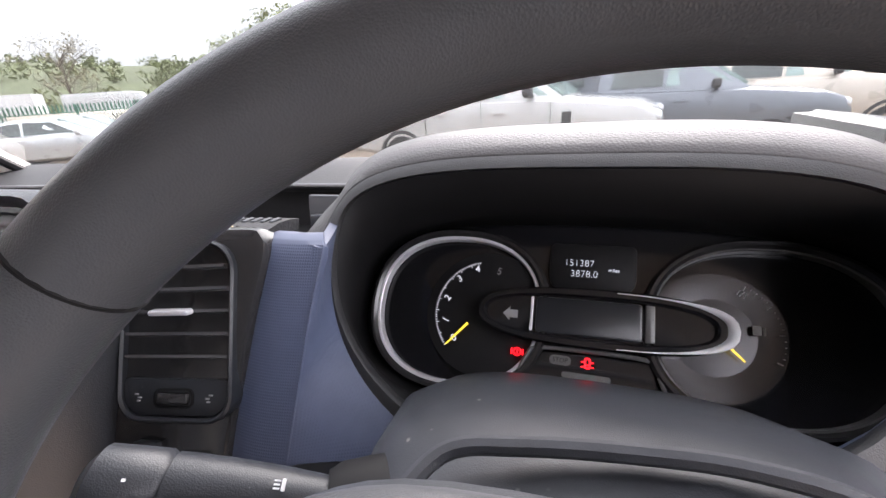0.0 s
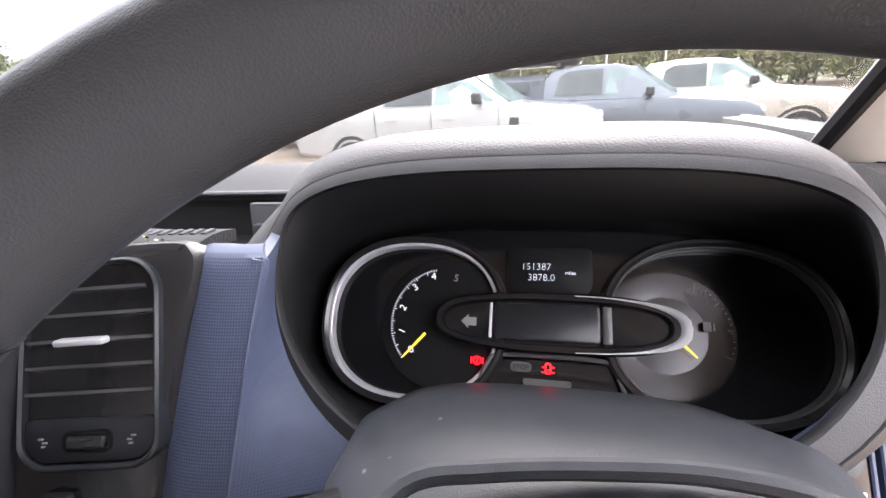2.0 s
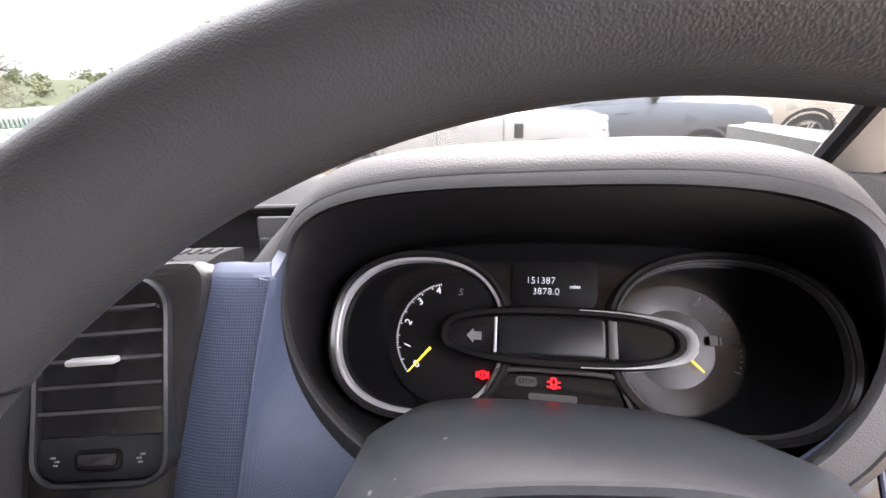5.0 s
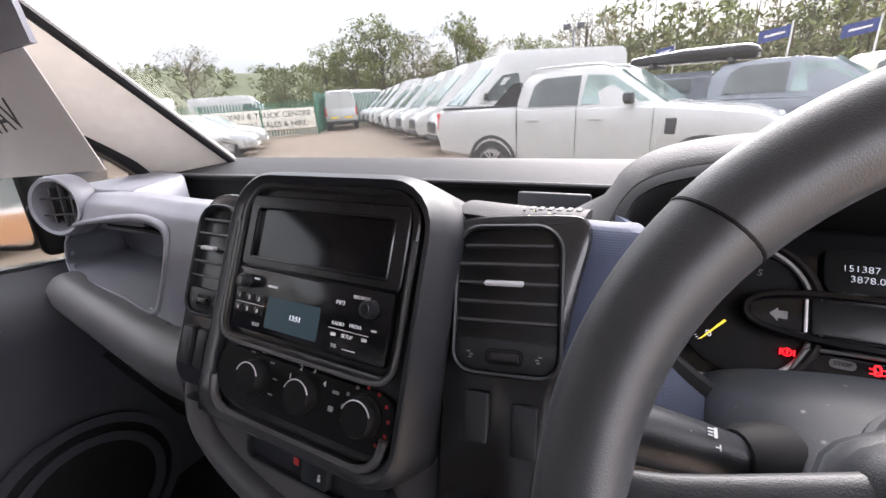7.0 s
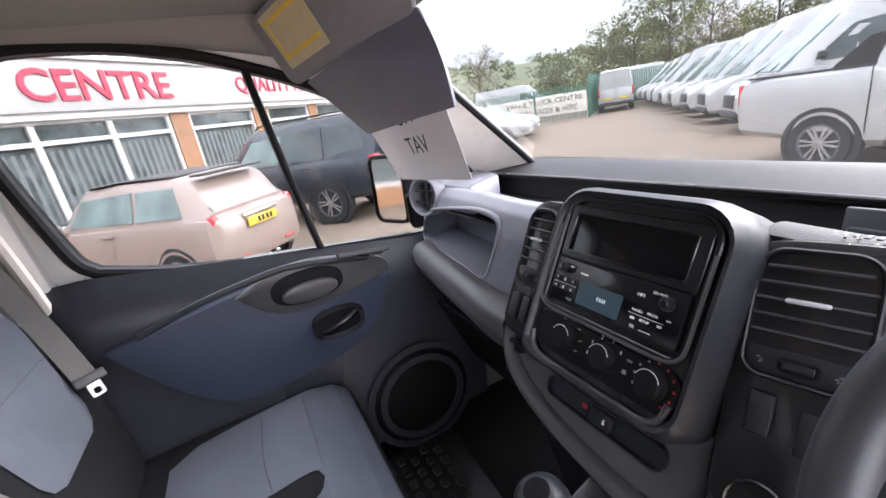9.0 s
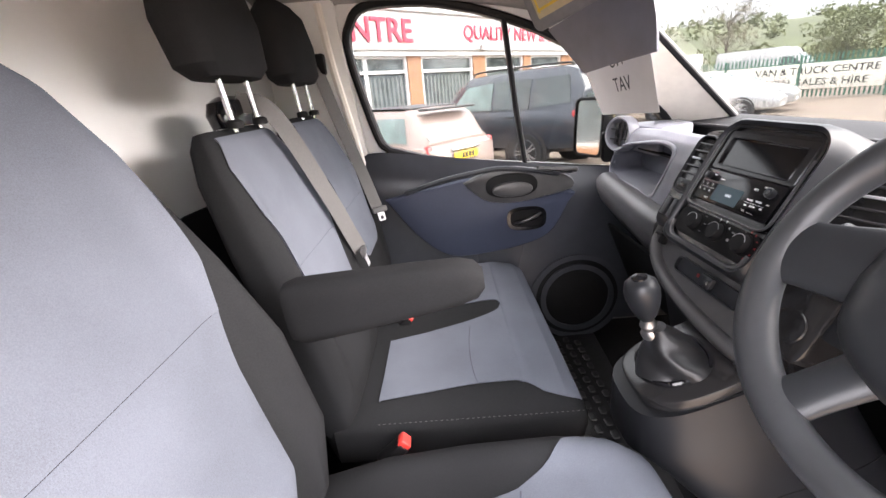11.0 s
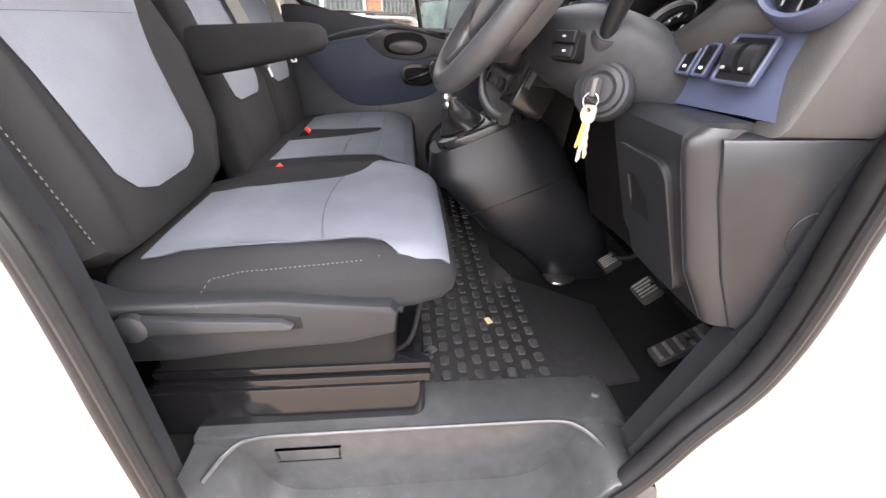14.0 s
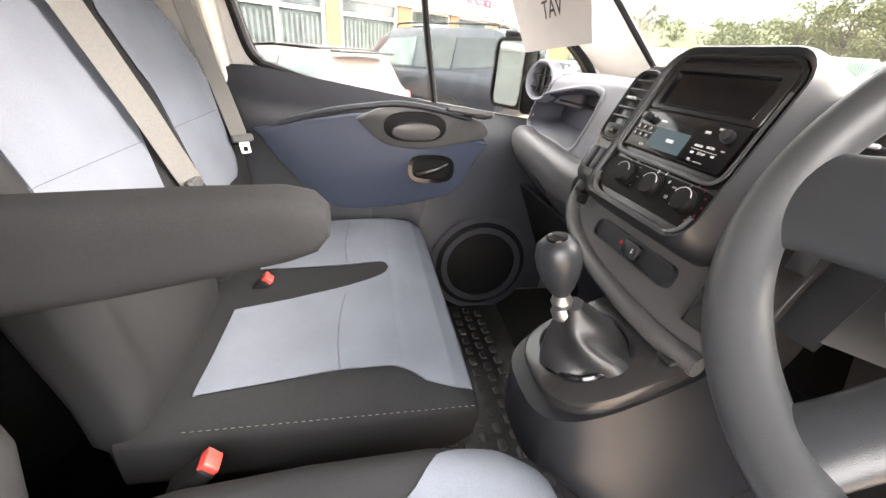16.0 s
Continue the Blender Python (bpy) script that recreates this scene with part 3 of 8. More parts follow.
tube(bm, spline([(0.80, -0.115, 0.564), (0.745, -0.085, 0.574), (0.724, -0.04, 0.581), (0.722, 0.10, 0.583), (0.722, 0.45, 0.583), (0.723, 0.59, 0.582), (0.735, 0.635, 0.576), (0.76, 0.665, 0.566), (0.80, 0.685, 0.562)], 40), 0.0055, 8)
part("lip", bm, SILL, sill)
bm = B()
lathe(bm, Matrix.Translation((0.66, 0.70, 0.585)), [(0.009, -0.01), (0.009, 0.003), (0.005, 0.005)], 14)
part("screw", bm, STEEL, sill)

# rubber mat with raised pads
bm = B()
slab(bm, I4, [(-0.80, 0.30), (0.62, 0.30), (0.635, 0.55), (0.60, 0.845), (0.30, 0.85), (0.13, 0.63), (-0.02, 0.58), (-0.80, 0.62)], 0.555, 0.567, 0.003)
rubber_mat = part("rubber_mat", bm, RUBBER)
tagged(rubber_mat, "black rubber floor mat with raised studs and scuffs", "floor mat")
# stud colour is lighter than the mat to carry the pads' sheen
PAD = finish(slab(B(), I4, rrect(0.032, 0.021, 0.006, 2), 0, 0.0050, 0.0015), "stud", mat("lightened_rubber_stud", (0.036, 0.036, 0.036), 0.30, 0, 0.3, 60, 0.3, 700))
rnd = random.Random(4)
for i in range(27):
    for j in range(8):
        x, y = -0.76 + i * 0.052 + (j % 2) * 0.026, 0.325 + j * 0.041
        if (x < 0.14 and y < 0.57) or (x >= 0.14 and y < 0.75 - 0.35 * max(0.0, x - 0.30)):
            stud = new("stud", PAD)
            stud.parent = rubber_mat
            stud.matrix_basis = pose(x, y, 0.567, 0, 0, rnd.uniform(-3, 3))
bm = B()
lathe(bm, Matrix.Translation((0.47, 0.335, 0.567)), [(0.013, 0), (0.013, 0.004), (0.006, 0.005), (0.005, 0.003)], 18)
part("mat_clip", bm, PLASTIC_SOFT, rubber_mat)
bm = B()
box(bm, Matrix.Translation((0.365, 0.505, 0.573)) @ pose(0, 0, 0, 0, 0, 20), 0.026, 0.017, 0.004, 0.001)
solid("scrap_of_card", bm, LABEL_TAN, "tan scrap of card lying on the rubber mat", "scrap")


# ---- seats ----
def pad(bm, m, rows, e=4.0, k=96):
    """An upholstered pad. Rows: along, half width, low, high, raise of the side bolsters; sections stand across the first axis of m."""
    rings = []
    for y, a, lo, hi, bol in rows:
        ring = []
        for i in range(k):
            t = 2 * math.pi * i / k
            c, s = math.cos(t), math.sin(t)
            x = a * math.copysign(abs(c) ** (2 / e), c)
            z = (lo + hi) / 2 + (hi - lo) / 2 * math.copysign(abs(s) ** (2 / e), s)
            if s > 0:
                z += bol * math.exp(-((abs(x) / a - 0.84) / 0.13) ** 2) * min(1, s * 2)
            ring.append(m @ Vector((x, y, z)))
        rings.append(ring)
    return loft(bm, rings)


def pad_top(rows, x, y, e=4.0):
    a, lo, hi, bol = lerp_table(y, rows)
    f = max(0.0, 1 - min(1, abs(x) / a) ** e) ** (1 / e)
    return (lo + hi) / 2 + (hi - lo) / 2 * f + bol * math.exp(-((abs(x) / a - 0.84) / 0.13) ** 2)


def pad_panel(bm, m, rows, edge, lift=0.006, nu=30, nv=36, e=4.0):
    """A cloth panel on a pad's face: edge rows (along, left, right)."""
    y0, y1 = edge[0][0], edge[-1][0]

    def at(u, v):
        y = y0 + (y1 - y0) * v
        l, r = lerp_table(y, edge)
        x = l + (r - l) * u
        rim = min(1.0, min(u, 1 - u) * 9, min(v, 1 - v) * 12)
        return m @ Vector((x, y, pad_top(rows, x, y, e) + lift * (0.62 + 0.38 * rim ** 0.5)))
    return sheet(bm, at, nu, nv, 0.006)


def seam(bm, m, rows, pts, r=0.0022, lift=0.003, e=4.0):
    tube(bm, [m @ Vector((x, y, pad_top(rows, x, y, e) + lift)) for x, y in pts], r, 6)


def stitches(bm, pts, r=0.0016, gap=0.5):
    """A run of short raised stitches along a curve."""
    pts = [Vector(p) for p in pts]
    for a, b in zip(pts[::2], pts[1::2]):
        tube(bm, [a, a + (b - a) * 0.9], r, 5)


# driver's seat
seat = thing("driver_seat", "driver's seat in pale blue and charcoal cloth with stitched bolsters", "car seat", (0.445, 0.1, 0.567))
CM = fr((0.414, -0.16, 0.90), (1, 0, 0), (0, 1, 0.01))
c_rows = [(-0.10, 0.22, -0.03, 0.035, 0.0), (-0.07, 0.262, -0.05, 0.05, 0.0), (0.0, 0.275, -0.05, 0.058, 0.005), (0.05, 0.280, -0.05, 0.065, 0.015), (0.20, 0.288, -0.055, 0.064, 0.030), (0.36, 0.292, -0.055, 0.068, 0.026),
          (0.45, 0.284, -0.05, 0.068, 0.010), (0.50, 0.266, -0.045, 0.055, 0.0), (0.525, 0.240, -0.03, 0.03, 0.0), (0.533, 0.215, -0.015, 0.010, 0.0)]
part("cushion", pad(B(), CM, c_rows), SEAT_DARK, seat)
part("centre_panel", pad_panel(B(), CM, c_rows, [(-0.03, -0.095, 0.215), (0.03, -0.10, 0.225), (0.08, -0.108, 0.226), (0.18, -0.140, 0.214), (0.27, -0.165, 0.196), (0.33, -0.205, 0.186), (0.365, -0.245, 0.190), (0.39, -0.258, 0.208), (0.42, -0.262, 0.255), (0.46, -0.255, 0.258), (0.518, -0.228, 0.228)]), SEAT_BLUE, seat, "pale blue woven cloth panel")
part("seam", (lambda b: (seam(b, CM, c_rows, [(x / 100, 0.262 + 0.02 * (x / 18) ** 2) for x in range(-16, 20)], 0.0016, 0.0060), b)[1])(B()), SEAM, seat)
bm = B()
side_run = []
for i in range(101):
    y = 0.083 + 0.395 * i / 100
    a_, lo_, hi_, bo_ = lerp_table(y, c_rows)
    zt = lerp_table(y, [(0.083, 0.010), (0.110, 0.044), (0.167, 0.055), (0.29, 0.063), (0.392, 0.070), (0.48, 0.066)])[0]
    best = min((abs((lo_ + hi_) / 2 + (hi_ - lo_) / 2 * math.sin(q) ** 0.5 + bo_ * math.exp(-((math.cos(q) ** 0.5 - 0.84) / 0.13) ** 2) * min(1, math.sin(q) * 2) - zt), q) for q in [radians(0.5 * k) for k in range(1, 130)])[1]
    side_run.append(CM @ Vector((a_ * math.cos(best) ** 0.5 + 0.0015, y, zt + 0.0008)))
stitches(bm, side_run, 0.0009)
part("stitching", bm, STITCH, seat)
BKM = fr((0.440, -0.195, 0.965), (-1, 0, 0), (0, -0.26, 1))
b_rows = [(0.0, 0.21, -0.10, -0.01, 0.0), (0.03, 0.250, -0.12, 0.01, 0.012), (0.14, 0.275, -0.12, 0.018, 0.04), (0.30, 0.282, -0.12, 0.012, 0.05),
          (0.44, 0.265, -0.11, 0.004, 0.035), (0.60, 0.232, -0.10, -0.006, 0.012), (0.69, 0.200, -0.09, -0.018, 0.0), (0.73, 0.165, -0.075, -0.035, 0.0), (0.742, 0.13, -0.06, -0.048, 0.0)]
part("backrest", pad(B(), BKM, b_rows, 3.4), SEAT_DARK, seat)
part("back_panel_low", pad_panel(B(), BKM, b_rows, [(0.075, -0.06, 0.06), (0.09, -0.11, 0.11), (0.13, -0.145, 0.145), (0.22, -0.155, 0.155), (0.30, -0.165, 0.165), (0.3784, -0.186, 0.186)], e=3.4), SEAT_BLUE, seat, "pale blue woven cloth panel")
part("back_panel_high", pad_panel(B(), BKM, b_rows, [(0.379, -0.187, 0.187), (0.45, -0.20, 0.20), (0.60, -0.20, 0.20), (0.68, -0.185, 0.185), (0.72, -0.15, 0.15)], e=3.4), SEAT_BLUE, seat, "pale blue woven cloth panel")
bm = B()
stitches(bm, [BKM @ Vector((-0.957 * lerp_table(0.05 + 0.57 * i / 110, b_rows)[0], 0.05 + 0.57 * i / 110, pad_top(b_rows, 0.957 * lerp_table(0.05 + 0.57 * i / 110, b_rows)[0], 0.05 + 0.57 * i / 110, 3.4) + 0.004)) for i in range(111)], 0.0014)
part("stitching", bm, STITCH, seat)
# headrest of the driver's seat
bm = B()
for x in (0.385, 0.505):
    tube(bm, [(x, -0.44, 1.64), (x, -0.455, 1.75)], 0.006, 10)
part("headrest_post", bm, CHROME, seat)
HM = fr((0.445, -0.465, 1.735), (-1, 0, 0), (0, -0.12, 1))
part("headrest", pad(B(), HM, [(0.0, 0.09, -0.04, 0.03, 0), (0.02, 0.12, -0.055, 0.045, 0), (0.10, 0.13, -0.06, 0.05, 0), (0.16, 0.12, -0.05, 0.04, 0), (0.185, 0.09, -0.03, 0.02, 0)], 3), SEAT_DARK, seat)
# armrest
bm = B()
AM = fr((0.113, -0.245, 1.274), (1, 0, 0), (0, 1, 0.05))
pad(bm, AM, [(0.0, 0.028, -0.070, 0.030, 0), (0.02, 0.034, -0.078, 0.036, 0), (0.12, 0.036, -0.066, 0.036, 0), (0.22, 0.036, -0.050, 0.036, 0), (0.29, 0.036, -0.038, 0.034, 0), (0.318, 0.031, -0.030, 0.027, 0), (0.331, 0.020, -0.016, 0.014, 0)], 3.2)
part("armrest", bm, SEAT_DARK, seat, "charcoal cloth folding armrest")
# side shroud, lever, base
bm = B()
SH = side(0.70)
slab(bm, SH, [(-0.26, 0.955), (-0.20, 0.92), (0.05, 0.925), (0.12, 0.918), (0.25, 0.905), (0.262, 0.89), (0.255, 0.845), (0.18, 0.825), (0.02, 0.815), (-0.12, 0.80), (-0.26, 0.80)][::-1], -0.02, 0.03, 0.012)
shroud = part("side_shroud", bm, PLASTIC, seat)
bm = B()
slab(bm, SH, [(-0.20, 0.905), (-0.16, 0.912), (0.06, 0.898), (0.098, 0.89), (0.10, 0.868), (0.06, 0.862), (-0.16, 0.862), (-0.21, 0.872)][::-1], 0.026, 0.033, 0.004)
part("lever_recess", bm, DARK, shroud)
bm = B()
slab(bm, SH, [(-0.185, 0.905), (-0.15, 0.908), (0.07, 0.893), (0.088, 0.882), (0.08, 0.872), (-0.15, 0.872), (-0.19, 0.88)][::-1], 0.034, 0.048, 0.006)
lathe(bm, Matrix.Translation((0.735, -0.165, 0.889)) @ pose(0, 0, 0, 0, 90, 0), [(0.026, 0), (0.026, 0.014), (0.018, 0.02)], 20)
part("recliner_lever", bm, HOOD, shroud)
bm = B()
slab(bm, I4, rrect(0.46, 0.46, 0.02, 4, 0.44, 0.02), 0.70, 0.85, 0.004)
part("seat_base", bm, DARK, seat)
for x in (0.22, 0.66):
    bm = B()
    box(bm, Matrix.Translation((x, 0.05, 0.69)), 0.05, 0.54, 0.022, 0.004)
    box(bm, Matrix.Translation((x, 0.05, 0.715)), 0.034, 0.54, 0.018, 0.003)
    part("runner", bm, GLOSS, seat, "glossy black steel seat runner")
bm = B()
slab(bm, I4, rrect(0.50, 0.56, 0.03, 4, 0.44, 0.03), 0.565, 0.680, 0.006)
part("pedestal", bm, GLOSS, seat, "glossy black steel seat pedestal")
bm = B()
tube(bm, spline([(0.62, 0.18, 0.70), (0.64, 0.27, 0.74), (0.62, 0.30, 0.82), (0.60, 0.30, 0.86)], 14), 0.005, 8)
part("slide_bar", bm, DARK, seat)

# double bench for passengers
bench = thing("bench_seat", "double passenger bench in pale blue and charcoal cloth", "car seat", (-0.4, 0.1, 0.567))
BM_ = fr((-0.395, -0.20, 0.875), (1, 0, 0), (0, 1, 0.01))
n_rows = [(-0.085, 0.385, -0.05, 0.035, 0.0), (-0.05, 0.425, -0.08, 0.048, 0.0), (0.05, 0.430, -0.08, 0.052, 0.006), (0.25, 0.432, -0.08, 0.052, 0.014), (0.40, 0.430, -0.08, 0.056, 0.010),
          (0.47, 0.422, -0.08, 0.050, 0.0), (0.505, 0.405, -0.07, 0.028, 0.0), (0.518, 0.385, -0.05, 0.0, 0.0)]
part("cushion", pad(B(), BM_, n_rows, 7), SEAT_DARK, bench)
part("centre_panel", pad_panel(B(), BM_, n_rows, [(0.045, 0.115, 0.365), (0.15, 0.085, 0.355), (0.28, 0.036, 0.338), (0.33, 0.012, 0.338), (0.36, -0.008, 0.338), (0.375, -0.026, 0.342), (0.38, -0.05, 0.345)], e=7), SEAT_BLUE, bench, "pale blue woven cloth panel")
part("centre_panel", pad_panel(B(), BM_, n_rows, [(0.06, -0.30, -0.065), (0.12, -0.345, -0.066), (0.28, -0.37, -0.074), (0.33, -0.38, -0.080), (0.36, -0.385, -0.080), (0.375, -0.388, -0.070), (0.38, -0.39, -0.05)], e=7), SEAT_BLUE, bench, "pale blue woven cloth panel")
part("front_panel", pad_panel(B(), BM_, n_rows, [(0.38, -0.39, 0.345), (0.42, -0.395, 0.375), (0.47, -0.39, 0.385), (0.507, -0.375, 0.372)], e=7), SEAT_BLUE, bench, "pale blue woven cloth panel")
for s in (-1, 1):
    bm = B()
    seam(bm, BM_, n_rows, [(s * x / 100, 0.265 + 0.012 * ((x - 21) / 15) ** 2) for x in range(8, 35)], 0.0014, 0.0060, 7)
    part("seam", bm, SEAM, bench)
bm = B()
stitches(bm, [(0.035, -0.15 + 0.45 * i / 80, 0.925) for i in range(81)], 0.0006)
part("stitching", bm, STITCH, bench)
for cx, hw in ((-0.175, 0.20), (-0.605, 0.205)):
    PM = fr((cx, -0.21, 0.95), (-1, 0, 0), (0, -0.26, 1))
    p_rows = [(-0.06, hw * 0.95, -0.09, -0.02, 0.0), (-0.035, hw, -0.10, 0.003, 0.0), (0.04, hw, -0.09, 0.015, 0.008), (0.2, hw, -0.09, 0.02, 0.022), (0.40, hw * 0.98, -0.085, 0.012, 0.018), (0.54, hw * 0.88, -0.08, 0.0, 0.004), (0.60, hw * 0.78, -0.07, -0.012, 0.0), (0.625, hw * 0.66, -0.06, -0.03, 0.0)]
    back = part("backrest", pad(B(), PM, p_rows, 4.5), SEAT_DARK, bench)
    part("back_panel_low", pad_panel(B(), PM, p_rows, [(0.155, -hw * 0.40, hw * 0.40), (0.17, -hw * 0.56, hw * 0.56), (0.2, -hw * 0.64, hw * 0.64), (0.3284, -hw * 0.72, hw * 0.72)], e=4.5), SEAT_BLUE, back, "pale blue woven cloth panel")
    part("back_panel_high", pad_panel(B(), PM, p_rows, [(0.329, -hw * 0.72, hw * 0.72), (0.45, -hw * 0.80, hw * 0.80), (0.55, -hw * 0.78, hw * 0.78), (0.61, -hw * 0.62, hw * 0.62)], e=4.5), SEAT_BLUE, back, "pale blue woven cloth panel")
    for dx in (-0.06, 0.06):
        bm = B()
        tube(bm, [(cx + dx, -0.37, 1.54), (cx + dx, -0.385, 1.69)], 0.0062, 10)
        part("headrest_post", bm, CHROME, back)
        bm = B()
        lathe(bm, Matrix.Translation((cx + dx, -0.368, 1.548)), [(0.016, 0), (0.016, 0.012), (0.010, 0.016)], 14)
        part("post_collar", bm, DARK, back)
    HM = fr((cx, -0.385, 1.640), (-1, 0, 0), (0, -0.10, 1))
    part("headrest", pad(B(), HM, [(0.0, 0.115, -0.035, 0.035, 0), (0.02, 0.142, -0.05, 0.05, 0), (0.10, 0.148, -0.06, 0.056, 0), (0.18, 0.132, -0.05, 0.046, 0), (0.21, 0.10, -0.03, 0.025, 0)], 3.2), SEAT_DARK, bench, "black padded headrest")
bm = B()
slab(bm, I4, rrect(0.78, 0.44, 0.03, 4, -0.395, 0.02), 0.565, 0.82, 0.01)
part("seat_base", bm, DARK, bench)


def strap(bm, pts, w=0.046, t=0.0016, face=(0.4, -1, 0.3)):
    """Flat webbing along pts."""
    pts = [Vector(p) for p in pts]
    rings = []
    for i, p in enumerate(pts):
        d = (pts[min(i + 1, len(pts) - 1)] - pts[max(i - 1, 0)]).normalized()
        n = Vector(face).normalized()
        n = (n - d * n.dot(d)).normalized()
        s = d.cross(n)
        rings.append([p + s * w / 2 - n * t / 2, p + s * w / 2 + n * t / 2, p - s * w / 2 + n * t / 2, p - s * w / 2 - n * t / 2])
    return loft(bm, rings)


belt = thing("seat_belt", "grey seat belt with chrome tongue on the bench back", "seat belt", (-0.4, -0.35, 1.5))
part("webbing", strap(B(), spline([(-0.25, -0.42, 1.600), (-0.262, -0.345, 1.565), (-0.31, -0.268, 1.36), (-0.338, -0.236, 1.25), (-0.352, -0.217, 1.19)], 20), 0.047, 0.0016, (0.7, 1, 0.2)), BELT, belt)
bm = B()
TM = fr((-0.353, -0.214, 1.185), (-1, -0.1, 0), (0, -0.26, 1))
slab(bm, TM, rrect(0.062, 0.024, 0.006, 3), 0, 0.010, 0.003)
part("tongue_housing", bm, PLASTIC_SOFT, belt)
bm = B()
hoop(bm, TM, rrect(0.030, 0.036, 0.005, 3, 0, -0.028), rrect(0.014, 0.014, 0.003, 3, 0, -0.032), 0.003, 0.006, 0.001)
part("tongue", bm, SILVER, belt)
bm = B()
pad(bm, fr((-0.26, -0.435, 1.545), (1, 0, 0), (0, -0.1, 1)), [(0.0, 0.08, -0.03, 0.03, 0), (0.03, 0.085, -0.035, 0.035, 0), (0.055, 0.07, -0.03, 0.03, 0), (0.066, 0.04, -0.015, 0.015, 0)], 2.6)
part("belt_guide", bm, GLOSS, belt, "glossy black belt guide on the seat top")
belt2 = thing("seat_belt", "grey seat belt hanging on the door post", "seat belt", (-0.85, -0.3, 1.6))
part("webbing", strap(B(), spline([(-0.850, -0.385, 1.70), (-0.822, -0.325, 1.50), (-0.785, -0.262, 1.32), (-0.752, -0.222, 1.20)], 16), 0.046, 0.0016, (0.75, 0.6, 0.2)), BELT, belt2)
bm = B()
TM = fr((-0.750, -0.217, 1.198), (-0.62, 0.78, 0), (-0.25, -0.26, 0.93))
slab(bm, TM, rrect(0.060, 0.022, 0.006, 3), 0, 0.010, 0.003)
part("tongue_housing", bm, PLASTIC_SOFT, belt2)
bm = B()
hoop(bm, TM, rrect(0.028, 0.034, 0.005, 3, 0, -0.026), rrect(0.013, 0.013, 0.003, 3, 0, -0.030), 0.003, 0.006, 0.001)
part("tongue", bm, SILVER, belt2)
bm = B()
box(bm, fr((-0.868, -0.385, 1.71), (0, 1, 0), (0, -0.3, 1)), 0.06, 0.07, 0.03, 0.008)
part("belt_guide", bm, DARK, belt2)
for x, y, z in ((-0.385, -0.134, 0.934), (0.112, -0.11, 0.940)):
    bk = thing("belt_buckle", "black belt buckle with a red release button", "seat belt buckle", (x, y, z - 0.05), "seat belt buckles")
    bm = B()
    KM = fr((x, y, z - 0.015), (1, 0.05, 0), (0, 0.75, 0.65))
    slab(bm, KM, rrect(0.034, 0.07, 0.006, 3), -0.012, 0.012, 0.004, True)
    part("buckle_body", bm, DARK, bk)
    bm = B()
    slab(bm, KM @ Matrix.Translation((0, 0.036, 0)), rrect(0.028, 0.016, 0.003, 3), -0.008, 0.0135, 0.002)
    part("release_button", bm, RED_BUTTON, bk)


# ---- dashboard ----
dash = thing("dashboard", "grey and navy moulded plastic dashboard of a van", "dashboard", (0.0, 0.9, 0.9))


def top_edge(x):
    return 0.975 + 0.03 * math.exp(-((x - 0.1) / 0.5) ** 2) - 0.05 * max(0, -x - 0.5)


def dash_top(u, v):
    x = -0.92 + 1.84 * u
    y0 = top_edge(x)
    y = y0 + (1.34 - y0) * v
    z = 1.405 + 0.022 * math.sin(math.pi * min(1, v * 2.2) / 2) - 0.07 * max(0, v - 0.35) ** 1.3
    return (x, y, z)


part("top_panel", sheet(B(), dash_top, 48, 16, 0.012), DASH_SHELF, dash, "grey grained dash top under the windscreen")
# open tray in the dash top
bm = B()
sheet(bm, lambda u, v: (-0.92 + 1.14 * u, 0.745 + (top_edge(-0.92 + 1.14 * u) + 0.006 - 0.745) * v, 1.335 + 0.004 * math.sin(9 * u)), 24, 6, 0.006)
part("tray_floor", bm, DARK, dash)
bm = B()
sheet(bm, lambda u, v: (-0.92 + 1.14 * u, top_edge(-0.92 + 1.14 * u) + 0.004 + 0.006 * v, 1.335 + 0.072 * v), 24, 3, 0.006)
part("tray_back", bm, DARK, dash)
bm = B()
tube(bm, [(-0.92 + 1.13 * i / 40, top_edge(-0.92 + 1.13 * i / 40) + 0.002, 1.404) for i in range(41)], 0.004, 8)
part("tray_lip", bm, PLASTIC_SOFT, dash)
bm = B()
box(bm, pose(0.118, 0.972, 1.368, 80, 0, 0), 0.115, 0.06, 0.012, 0.004)
socket = part("socket_plate", bm, HOOD, dash)
bm = B()
box(bm, pose(0.118, 0.962, 1.358, 82, 0, 0), 0.095, 0.026, 0.018, 0.003)
part("socket_cover", bm, PLASTIC, socket)
bm = B()
box(bm, pose(0.135, 0.9525, 1.358, 82, 0, 0), 0.018, 0.005, 0.002, 0.0005)
part("socket_slot", bm, GLOSS, socket)


# passenger side: upper moulding with an open cubby and a round vent
def recede(x):
    """The dash falls back towards the passenger door."""
    return 0.12 * max(0.0, -x - 0.38)


def pass_face(x, w):
    """Section of the upper moulding: w runs from the tray lip over the crown down the face."""
    y, z = lerp_table(w, [(0.0, 0.735, 1.375), (0.12, 0.73, 1.405), (0.25, 0.712, 1.424), (0.36, 0.688, 1.424), (0.46, 0.664, 1.408), (0.60, 0.645, 1.36), (0.80, 0.628, 1.29), (0.92, 0.620, 1.245), (1.0, 0.628, 1.232)])
    drop = 0.012 * max(0, (-x - 0.55) / 0.25)
    return (x, y + recede(x), z - drop - 0.10 * recede(x))


